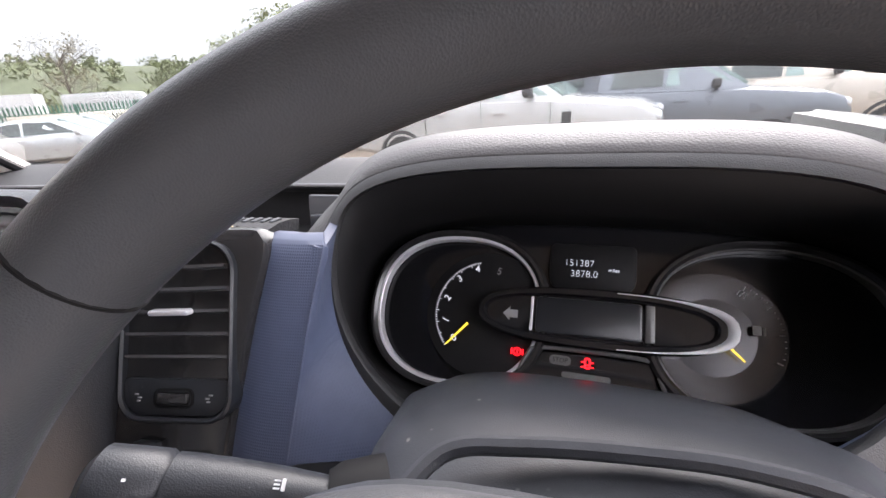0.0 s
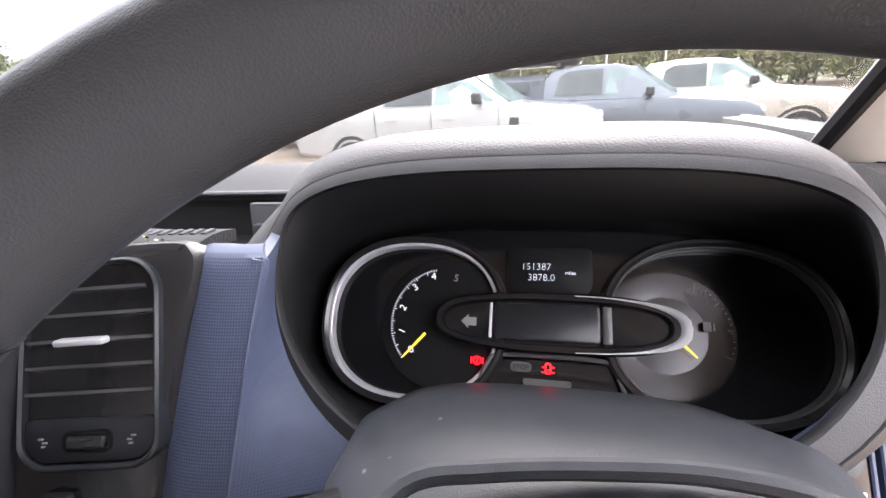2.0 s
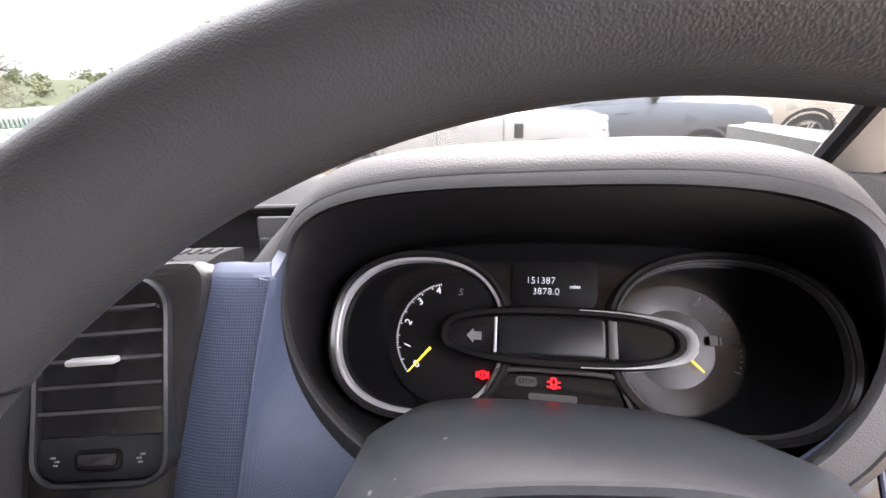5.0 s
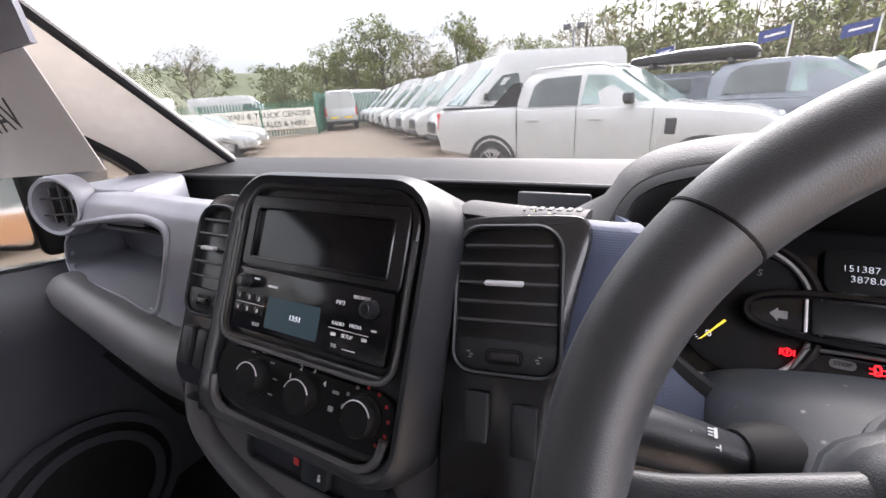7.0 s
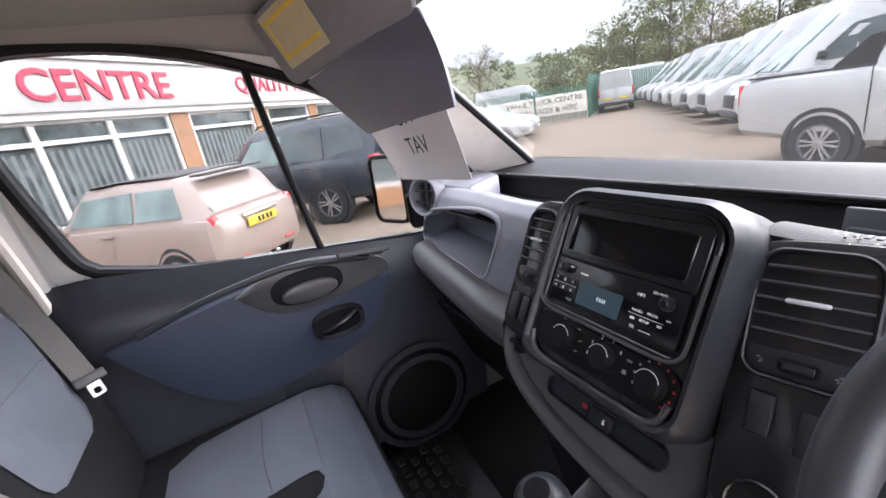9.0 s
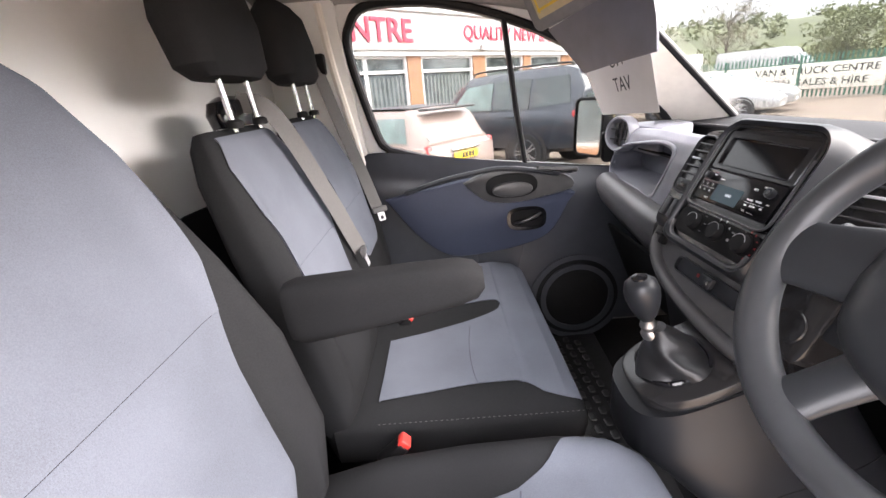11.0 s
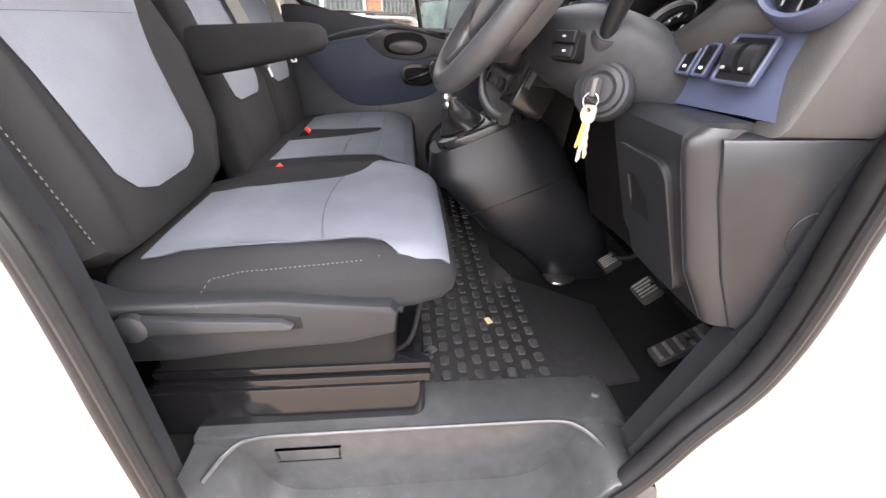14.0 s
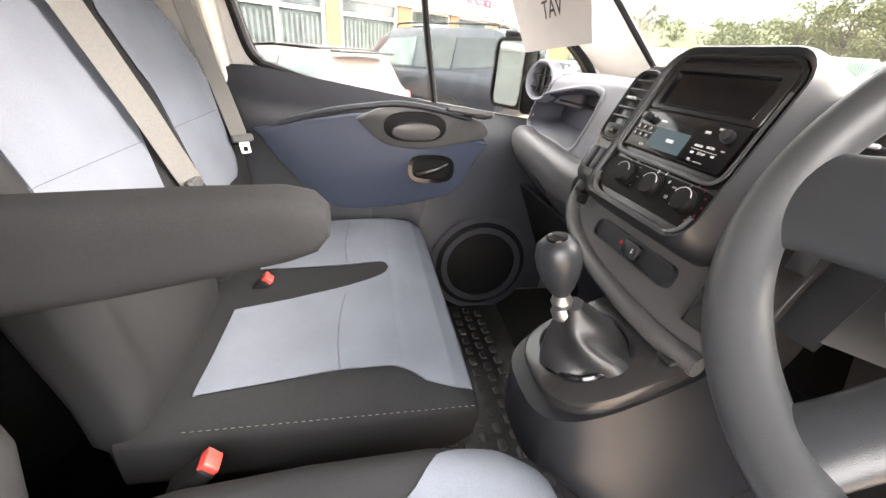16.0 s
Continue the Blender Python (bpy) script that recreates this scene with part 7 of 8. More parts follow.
slab(bm, PF, [(-0.235, -0.096), (0.147, -0.100), (0.180, 0.085), (-0.285, 0.085)], 0, 0.001)
paper = part("paper_sheet", bm, PAPER)
tagged(paper, "white paper sheet with hand-drawn letters, tucked behind the visor", "paper")
FL = Matrix.Diagonal((-1, 1, 1, 1))
words("VAT", 0.060, PF @ Matrix.Translation((-0.024, -0.010, 0.0012)) @ FL, INK, paper, "handwriting", 0.0003)
words("NO", 0.060, PF @ Matrix.Translation((-0.03, 0.062, 0.0012)) @ FL, INK, paper, "handwriting", 0.0003)


# ---- yard ----
bm = B()
slab(bm, I4, [(-600, -600), (600, -600), (600, 600), (-600, 600)], -0.3, 0.0)
tagged(part("ground", bm, CONCRETE), "pale concrete yard with faint joints", "ground", kind="structure")
bm = B()
for a, b in (((-4.0, 7.6), (-24.0, 28.5)), ((-9.0, 6.2), (-28.0, 26.0)), ((-6.5, 4.0), (2.0, 12.5)), ((-14.0, 11.5), (-5.5, 20.0))):
    tube(bm, [(*a, 0.0), (*b, 0.0)], 0.014, 4, flat=0.3)
tagged(part("yard_joints", bm, CAR_BLACK), "dark joints between the concrete slabs", "joint", kind="structure")


def vehicle(name, label, m, paint, low, high, wheels, glass, screen=None, rear=None, r=0.35, tw=0.22, lamps=(), handles=(), mirrors=None, group="", category="car", clad=True, spokes=5):
    """A parked vehicle. low: stations (x, half width, bottom, top); high: (x, half width low, half width high, bottom, top)."""
    ob = thing(name, label, category, group=group, m=m)
    bm = B()
    rings = []
    for x, w, a, b in low:
        h = b - a
        half = [(w * 0.86, a), (w * 0.97, a + h * 0.10), (w, a + h * 0.32), (w, a + h * 0.62), (w * 0.985, a + h * 0.86), (w * 0.95, a + h * 0.96), (w * 0.86, b)]
        rings.append([Vector((x, y, z)) for y, z in half] + [Vector((x, 0, b + 0.012))] + [Vector((x, -y, z)) for y, z in half[::-1]])
    loft(bm, rings)
    part("body", bm, paint, ob)
    if high:
        bm = B()
        rings = []
        for x, w, w2, a, b in high:
            h = b - a
            half = [(w, a - 0.03), (w + (w2 - w) * 0.5, a + h * 0.5), (w2 + 0.01, a + h * 0.90), (w2 * 0.94, a + h * 0.985), (w2 * 0.5, b + 0.008)]
            rings.append([Vector((x, y, z)) for y, z in half] + [Vector((x, 0, b + 0.012))] + [Vector((x, -y, z)) for y, z in half[::-1]])
        loft(bm, rings)
        part("roof", bm, paint, ob)

    def flank(x, z):
        w, w2, a, b = lerp_table(x, high)
        t = min(1, max(0, (z - a) / max(0.05, b - a)))
        return w + (w2 - w) * t
    for poly, gm in glass:
        for s in (1, -1):
            bm = B()
            pts = [Vector((x, s * (flank(x, z) + 0.012), z)) for x, z in poly]
            inn_ = [Vector((x, s * (flank(x, z) - 0.03), z)) for x, z in poly]
            loft(bm, [inn_, pts])
            part("side_window", bm, gm, ob)
    for nm, q, gm in (("windscreen", screen, CAR_GLASS_PALE), ("rear_window", rear, CAR_GLASS)):
        if q:
            (xa, wa, za), (xb, wb, zb) = q
            n = Vector((zb - za, 0, xa - xb)).normalized() * (1 if xa > xb else -1) * 0.02
            if nm == "rear_window":
                n = Vector((-(zb - za), 0, xb - xa)).normalized() * 0.02
            o = [Vector((xa, wa, za)), Vector((xa, -wa, za)), Vector((xb, -wb, zb)), Vector((xb, wb, zb))]
            bm = B()
            loft(bm, [[p - n * 2 for p in o], [p + n for p in o]])
            part(nm, bm, gm, ob)
    for x, yw in wheels:
        for s in (1, -1):
            M = Matrix.Translation((x, s * (yw - tw / 2), r)) @ pose(0, 0, 0, -90 * s, 0, 0)
            if clad:
                bm = B()
                lathe(bm, M, [(r * 1.22, tw / 2 - 0.10), (r * 1.22, tw / 2 + 0.004), (r * 1.08, tw / 2 + 0.008), (r * 1.05, tw / 2 - 0.02), (0.01, tw / 2 - 0.03)], 32)
                part("wheel_arch", bm, CAR_BLACK, ob)
            bm = B()
            lathe(bm, M, [(r * 0.66, -tw / 2), (r * 0.95, -tw / 2), (r, -tw / 2 + 0.03), (r, tw / 2 - 0.02), (r * 0.94, tw / 2 + 0.015), (r * 0.68, tw / 2 + 0.012), (r * 0.66, tw / 2 - 0.02)], 32)
            ty = part("wheel", bm, TYRE, ob)
            bm = B()
            lathe(bm, M, [(r * 0.67, tw / 2 - 0.03), (r * 0.67, tw / 2 + 0.010), (r * 0.61, tw / 2 + 0.006), (r * 0.58, tw / 2 - 0.04), (0.01, tw / 2 - 0.05)], 32)
            part("rim", bm, CAR_BLACK if spokes == 0 else PAINT_GREY, ty)
            for k in range(spokes):
                bm = B()
                A = M @ pose(0, 0, 0, 0, 0, 360 / spokes * k)
                for dd in (-1, 1):
                    slab(bm, A, [(r * 0.05, dd * r * 0.03 - r * 0.035), (r * 0.62, dd * r * 0.10 - r * 0.035), (r * 0.62, dd * r * 0.10 + r * 0.035), (r * 0.05, dd * r * 0.03 + r * 0.035)], tw / 2 - 0.03, tw / 2 + 0.004, 0.004)
                part("spoke", bm, ALLOY, ty)
            bm = B()
            lathe(bm, M, [(r * 0.13, tw / 2 - 0.03), (r * 0.13, tw / 2 + 0.008), (r * 0.08, tw / 2 + 0.012)], 16)
            part("hub_cap", bm, ALLOY, ty)
    for nm, x, y, z, sx, sy, sz, ma in lamps:
        for s in ((1, -1) if y else (1,)):
            bm = B()
            box(bm, Matrix.Translation((x, s * y, z)), sx, sy, sz, min(sx, sy, sz) * 0.35)
            part(nm, bm, ma, ob)
    for x, y, z in handles:
        for s in (1, -1):
            bm = B()
            box(bm, Matrix.Translation((x, s * (y + 0.012), z)), 0.20, 0.03, 0.035, 0.012)
            part("door_handle", bm, paint, ob)
    if mirrors:
        x, y, z, ma = mirrors
        for s in (1, -1):
            bm = B()
            box(bm, Matrix.Translation((x, s * (y + 0.09), z)), 0.13, 0.20, 0.16, 0.04)
            box(bm, Matrix.Translation((x + 0.02, s * y, z - 0.06)), 0.07, 0.14, 0.05, 0.015)
            part("wing_mirror", bm, ma, ob)
    return ob


# white double-cab pickup ahead
pick_low = [(-1.25, 0.84, 0.62, 1.24), (-1.20, 0.92, 0.52, 1.32), (-0.6, 0.955, 0.45, 1.34), (0.45, 0.96, 0.36, 1.34), (0.55, 0.96, 0.36, 1.31), (2.7, 0.96, 0.38, 1.29), (3.2, 0.96, 0.44, 1.24), (3.75, 0.94, 0.48, 1.18), (4.0, 0.88, 0.5, 1.08), (4.12, 0.74, 0.52, 0.92)]
pick_high = [(0.46, 0.86, 0.74, 1.30, 1.66), (0.62, 0.87, 0.69, 1.30, 1.82), (1.1, 0.87, 0.68, 1.30, 1.87), (1.7, 0.87, 0.68, 1.29, 1.86), (2.05, 0.87, 0.67, 1.28, 1.79), (2.40, 0.86, 0.66, 1.27, 1.56), (2.78, 0.84, 0.64, 1.26, 1.29)]
pick_glass = [([(0.66, 1.33), (1.50, 1.33), (1.50, 1.76), (0.90, 1.75), (0.74, 1.66)], CAR_GLASS), ([(1.55, 1.33), (2.55, 1.33), (2.30, 1.50), (1.98, 1.72), (1.60, 1.76)], CAR_GLASS_PALE)]
pk = vehicle("pickup_truck", "white double-cab pickup truck parked in the yard", pose(-2.45, 8.4, -0.02, 0, 0, -9), WHITE_CAR, pick_low, pick_high, [(0, 0.96), (3.27, 0.96)], pick_glass, ((2.74, 0.72, 1.31), (2.06, 0.60, 1.80)), None, 0.40, 0.26,
             [("tail_lamp", -1.20, 0.84, 1.12, 0.10, 0.14, 0.34, LAMP_RED), ("head_lamp", 4.0, 0.74, 1.0, 0.20, 0.20, 0.16, LAMP_CLEAR), ("bumper", -1.24, 0, 0.60, 0.12, 1.6, 0.16, CAR_BLACK), ("side_vent", 2.85, 0.95, 1.0, 0.14, 0.03, 0.22, CAR_BLACK), ("step", 1.6, 0.92, 0.42, 1.8, 0.10, 0.06, CAR_BLACK)],
             [(0.80, 0.955, 1.12), (1.80, 0.955, 1.12)], (2.28, 0.90, 1.40, CAR_BLACK), "parked vehicles", "pickup", spokes=6)
bm = B()
slab(bm, I4, rrect(1.60, 1.66, 0.03, 3, -0.36, 0), 1.335, 1.37, 0.01)
part("bed_cover", bm, CAR_BLACK, pk)
for s in (1, -1):
    bm = B()
    tube(bm, spline([(0.62, s * 0.64, 1.86), (0.8, s * 0.65, 1.905), (1.7, s * 0.64, 1.905), (1.95, s * 0.62, 1.84)], 14), 0.018, 8)
    part("roof_rail", bm, PAINT_SILVER, pk)
    bm = B()
    loft(bm, [[Vector((x, s * y, z)) for x, z in ((-0.05, 1.36), (0.46, 1.36), (0.50, 1.72), (0.34, 1.70))] for y in (0.72, 0.80)])
    part("sail_panel", bm, CAR_BLACK, pk)
    bm = B()
    box(bm, Matrix.Translation((1.52, s * 0.964, 0.95)), 0.008, 0.006, 0.75, 0.001)
    box(bm, Matrix.Translation((0.50, s * 0.964, 0.95)), 0.014, 0.006, 0.80, 0.001)
    box(bm, Matrix.Translation((2.62, s * 0.964, 0.95)), 0.008, 0.006, 0.70, 0.001)
    part("door_gap", bm, CAR_BLACK, pk)

# grey pickup with a roof box
hi = vehicle("pickup_truck", "grey double-cab pickup with a black roof box", pose(0.35, 9.95, -0.03, 0, 0, -8), PAINT_GREY, [(x, w, a, b - 0.04) for x, w, a, b in pick_low], [(x, a, b, c - 0.02, d - 0.03) for x, a, b, c, d in pick_high], [(0, 0.95), (3.1, 0.95)], pick_glass, ((2.74, 0.72, 1.31), (2.06, 0.60, 1.78)), None, 0.39, 0.26,
             [("tail_lamp", -1.20, 0.84, 1.1, 0.10, 0.14, 0.30, LAMP_RED), ("head_lamp", 3.92, 0.74, 0.96, 0.30, 0.24, 0.15, LAMP_CLEAR)], [(0.80, 0.95, 1.08), (1.80, 0.95, 1.08)], (2.28, 0.90, 1.34, CAR_BLACK), "parked vehicles", "pickup")
bm = B()
rings = [[Vector((x, y * w, z)) for y, z in ((-1, 1.62), (-1, 1.28), (1, 1.28), (1, 1.62), (0.8, 1.72), (-0.8, 1.72))] for x, w in ((-1.18, 0.80), (-1.0, 0.84), (0.40, 0.82), (0.47, 0.80))]
loft(bm, rings)
part("canopy", bm, PAINT_GREY, hi)
for s in (1, -1):
    bm = B()
    box(bm, Matrix.Translation((-0.25, s * 0.835, 1.50)), 0.9, 0.01, 0.22, 0.01)
    part("side_window", bm, CAR_GLASS, hi)
rb = thing("roof_box", "black hard-shell roof box on the grey pickup", "roof box", m=pose(0.35, 9.95, -0.03, 0, 0, -8))
bm = B()
loft(bm, [[Vector((x, y, z)) for y, z in oval(w, h, 20, 4, 0, zc)] for x, w, h, zc in ((-0.95, 0.40, 0.05, 1.93), (-0.85, 0.58, 0.09, 1.96), (0.0, 0.62, 0.13, 1.99), (0.9, 0.60, 0.13, 1.99), (1.05, 0.52, 0.10, 1.97), (1.10, 0.40, 0.05, 1.95))])
part("box_shell", bm, GLOSS, rb)
bm = B()
for x in (-0.5, 0.7):
    box(bm, Matrix.Translation((x, 0, 1.86)), 0.08, 1.3, 0.08, 0.01)
part("cross_bar", bm, CAR_BLACK, rb)

vehicle("pickup_truck", "champagne pickup truck parked beyond the grey one", pose(2.5, 11.3, -0.02, 0, 0, -5), PAINT_BEIGE, pick_low, pick_high, [(0, 0.96), (3.2, 0.96)], pick_glass, ((2.74, 0.72, 1.31), (2.06, 0.60, 1.80)), None, 0.40, 0.26,
        [("head_lamp", 4.0, 0.74, 1.0, 0.24, 0.22, 0.16, LAMP_CLEAR)], [(0.80, 0.955, 1.12), (1.80, 0.955, 1.12)], (2.28, 0.90, 1.40, CAR_BLACK), "parked vehicles", "pickup")


# panel vans
def van(m, label, h=2.55, L=4.75, group="row of vans", paint=WHITE_CAR):
    low = [(-1.12, 0.90, 0.55, 1.30), (-1.06, 0.98, 0.45, 1.34), (3.2, 1.0, 0.36, 1.34), (3.7, 0.99, 0.38, 1.32), (4.15, 0.95, 0.36, 1.20), (4.5, 0.88, 0.34, 1.06), (4.70, 0.74, 0.36, 0.86)]
    high = [(-1.10, 0.93, 0.78, 1.30, h - 0.10), (-0.95, 0.99, 0.82, 1.30, h - 0.01), (2.2, 0.99, 0.82, 1.30, h), (2.75, 0.99, 0.80, 1.30, h - 0.10), (3.1, 0.97, 0.77, 1.30, h - 0.45 - 0.1), (3.6, 0.94, 0.76, 1.28, 1.68), (4.02, 0.90, 0.74, 1.22, 1.26)]
    glass = [([(2.28, 1.38), (3.30, 1.38), (3.22, 1.62), (2.80, 2.02), (2.34, 2.06)], CAR_GLASS)]
    v = vehicle("panel_van", label, m, paint, low, high, [(0, 0.99), (3.6, 0.99)], glass, ((4.0, 0.80, 1.30), (2.98, 0.70, h - 0.42)), None, 0.34, 0.24,
                [("head_lamp", 4.40, 0.72, 0.98, 0.26, 0.24, 0.26, LAMP_CLEAR), ("tail_lamp", -1.10, 0.93, 1.15, 0.06, 0.10, 0.50, LAMP_RED), ("grille", 4.66, 0, 0.74, 0.14, 0.95, 0.34, CAR_BLACK), ("bumper", 4.66, 0, 0.45, 0.20, 1.5, 0.20, CAR_BLACK), ("rear_bumper", -1.14, 0, 0.50, 0.12, 1.8, 0.16, CAR_BLACK), ("rear_plate", -1.155, 0.45, 0.78, 0.02, 0.5, 0.10, PLATE_Y)],
                [(2.30, 1.0, 1.15)], (3.35, 0.99, 1.50, CAR_BLACK), group, "van", spokes=0)
    bm = B()
    box(bm, Matrix.Translation((-1.135, 0, 1.45)), 0.02, 0.014, 1.75, 0.002)
    part("door_gap", bm, CAR_BLACK, v)
    bm = B()
    for s in (-1, 1):
        tube(bm, [(4.08, 0.5 * s + 0.05, 1.30), (3.62, 0.18 * s, 1.62)], 0.012, 6)
    part("wiper", bm, CAR_BLACK, v)
    return v


first = van(pose(-2.55, 14.5, 0, 0, 0, 222), "white high-roof panel van in a row of vans", 2.66)
along = Vector((-0.70, 0.714))
for k in range(1, 9):
    p = Vector((-2.55, 14.5)) + along * 2.72 * k
    copy_thing(first, pose(p.x, p.y, 0, 0, 0, 222 + (k * 37 % 5 - 2)) @ Matrix.Diagonal((1, 1, 0.93 + 0.025 * (k * 3 % 4), 1)))
tagged(van(pose(-19.0, 22.3, 0, 0, 0, 131), "white panel van seen from behind by the green fence", 2.40, group="vans by the fence"), group="vans by the fence")
copy_thing(first, pose(-24.0, 31.5, 0, 0, 0, 262))
# vans and a box lorry beyond the fence
for x, y, a, sc in ((-30.5, 21.0, 40, 1.0), (-37.0, 13.0, 222, 1.0), (-40.5, 10.5, 222, 1.02)):
    copy_thing(first, pose(x, y, 0, 0, 0, a) @ Matrix.Diagonal((1.1, 1, sc, 1)))
lorry = thing("box_lorry", "white box lorry beyond the palisade fence", "lorry", m=pose(-36.5, 18.5, 0, 0, 0, 45), group="vans by the fence")
bm = B()
box(bm, Matrix.Translation((0, 0, 1.75)), 5.6, 2.2, 2.2, 0.04)
part("box_body", bm, FASCIA, lorry)
bm = B()
box(bm, Matrix.Translation((0, 0, 0.55)), 5.4, 1.9, 0.3, 0.04)
part("chassis", bm, CAR_BLACK, lorry)
for x in (-1.6, 2.0):
    for s in (-0.9, 0.9):
        bm = B()
        lathe(bm, Matrix.Translation((x, s, 0.4)) @ pose(0, 0, -0.12, 90, 0, 0), [(0.2, 0), (0.4, 0.02), (0.4, 0.22), (0.2, 0.24)], 20)
        part("wheel", bm, TYRE, lorry)

# cars by the fence
sal_low = [(-0.95, 0.72, 0.45, 0.92), (-0.85, 0.84, 0.34, 0.99), (0.0, 0.89, 0.26, 1.0), (1.4, 0.90, 0.24, 0.97), (2.2, 0.89, 0.28, 0.95), (2.9, 0.87, 0.28, 0.86), (3.4, 0.80, 0.30, 0.74), (3.58, 0.66, 0.34, 0.60)]
sal_high = [(-0.80, 0.76, 0.60, 0.96, 1.0), (-0.2, 0.80, 0.60, 0.97, 1.30), (0.4, 0.80, 0.60, 0.97, 1.42), (1.2, 0.80, 0.60, 0.96, 1.44), (1.7, 0.79, 0.58, 0.95, 1.30), (2.35, 0.77, 0.58, 0.93, 0.97)]
sal_glass = [([(-0.15, 1.0), (0.62, 1.0), (0.62, 1.34), (0.25, 1.32)], CAR_GLASS), ([(0.68, 1.0), (1.85, 1.0), (1.35, 1.32), (0.70, 1.35)], CAR_GLASS)]


def saloon(m, paint, label):
    return vehicle("parked_car", label, m, paint, sal_low, sal_high, [(0, 0.89), (2.6, 0.89)], sal_glass, ((2.28, 0.62, 0.99), (1.50, 0.52, 1.40)), ((-0.72, 0.62, 1.0), (0.05, 0.52, 1.37)), 0.32, 0.20,
                   [("head_lamp", 3.32, 0.66, 0.66, 0.26, 0.26, 0.13, LAMP_CLEAR), ("tail_lamp", -0.88, 0.66, 0.82, 0.12, 0.28, 0.14, LAMP_RED), ("grille", 3.50, 0, 0.52, 0.08, 0.8, 0.14, CAR_BLACK), ("front_plate", 3.575, 0, 0.42, 0.02, 0.5, 0.11, PLATE_W)], [(0.55, 0.89, 0.86), (1.45, 0.89, 0.86)], (1.95, 0.86, 1.0, paint), "cars by the fence")


saloon(pose(-15.9, 8.6, 0, 0, 0, 44), PAINT_SILVER, "silver saloon car parked by the fence")
saloon(pose(-17.6, 10.4, 0, 0, 0, 44), WHITE_CAR, "white saloon car parked by the fence")
saloon(pose(-18.9, 13.2, 0, 0, 0, 224), PAINT_SILVER, "silver saloon car with its tail to the yard")
saloon(pose(-19.6, 12.0, 0, 0, 0, 44), WHITE_CAR, "white hatchback parked by the fence")
saloon(pose(-21.6, 9.6, 0, 0, 0, 44), PAINT_SILVER, "pale saloon car parked behind the others")

# small pale hatchback and large dark off-roader beside the van
mini_low = [(-0.62, 0.66, 0.40, 0.86), (-0.55, 0.78, 0.26, 0.92), (-0.3, 0.83, 0.22, 0.94), (0.6, 0.84, 0.20, 0.93), (1.8, 0.84, 0.20, 0.92), (2.4, 0.83, 0.24, 0.88), (2.85, 0.78, 0.26, 0.80), (3.05, 0.64, 0.30, 0.66)]
mini_high = [(-0.52, 0.74, 0.56, 0.90, 0.98), (-0.30, 0.77, 0.58, 0.91, 1.30), (-0.12, 0.77, 0.58, 0.91, 1.40), (0.8, 0.77, 0.58, 0.91, 1.42), (1.45, 0.77, 0.57, 0.91, 1.39), (1.75, 0.76, 0.57, 0.90, 1.22), (2.1, 0.74, 0.56, 0.89, 0.93)]
mini_glass = [([(-0.22, 0.97), (0.50, 0.97), (0.50, 1.30), (-0.08, 1.30)], CAR_GLASS_PALE), ([(0.56, 0.97), (1.72, 0.97), (1.50, 1.28), (0.58, 1.31)], CAR_GLASS_PALE)]
mini = vehicle("small_hatchback", "pale pink small hatchback parked nose-in at the office", pose(-5.83, -0.10, 0, 0, 0, -134), PAINT_PINK, mini_low, mini_high, [(0, 0.83), (2.47, 0.83)], mini_glass, ((2.02, 0.60, 0.96), (1.50, 0.52, 1.37)), ((-0.50, 0.60, 0.97), (-0.20, 0.52, 1.32)), 0.29, 0.19,
               [("tail_lamp", -0.54, 0.66, 0.80, 0.10, 0.12, 0.26, LAMP_RED), ("rear_plate", -0.655, 0, 0.74, 0.02, 0.52, 0.11, PLATE_Y), ("plate_trim", -0.64, 0, 0.83, 0.04, 0.60, 0.05, CHROME), ("reflector", -0.60, 0.45, 0.36, 0.05, 0.18, 0.04, LAMP_RED), ("exhaust", -0.66, 0.08, 0.26, 0.06, 0.06, 0.06, CHROME), ("roof_spoiler", -0.34, 0, 1.39, 0.20, 1.0, 0.03, CAR_BLACK)], [(0.95, 0.83, 0.84)], (1.75, 0.82, 0.98, PAINT_PINK), "cars at the office", spokes=5)
bars([(-0.08, 0.0, 0.05, 0.07), (-0.01, 0.0, 0.05, 0.07), (0.07, 0.0, 0.05, 0.07), (0.14, 0.0, 0.05, 0.07)], fr((-0.666, 0, 0.74), (0, -1, 0), (0, 0, 1)), CAR_BLACK, mini, "plate_bars")
bm = B()
loft(bm, [[Vector((x, y, z)) for y, z in oval(w, 0.014, 20, 3, 0, zc)] for x, w, zc in ((-0.10, 0.50, 1.412), (0.0, 0.555, 1.425), (0.8, 0.56, 1.440), (1.35, 0.55, 1.415), (1.45, 0.50, 1.40))])
part("roof_skin", bm, CAR_BLACK, mini)

suv_low = [(-1.12, 0.86, 0.62, 1.10), (-1.02, 0.96, 0.45, 1.16), (-0.3, 0.99, 0.40, 1.18), (1.4, 1.0, 0.38, 1.16), (2.4, 0.99, 0.42, 1.14), (3.2, 0.97, 0.46, 1.06), (3.6, 0.88, 0.5, 0.98), (3.78, 0.74, 0.54, 0.84)]
suv_high = [(-1.04, 0.90, 0.70, 1.12, 1.55), (-0.92, 0.93, 0.73, 1.13, 1.80), (-0.7, 0.94, 0.74, 1.14, 1.87), (0.6, 0.94, 0.74, 1.14, 1.87), (1.5, 0.94, 0.72, 1.13, 1.84), (1.95, 0.93, 0.70, 1.12, 1.62), (2.55, 0.90, 0.70, 1.10, 1.16)]
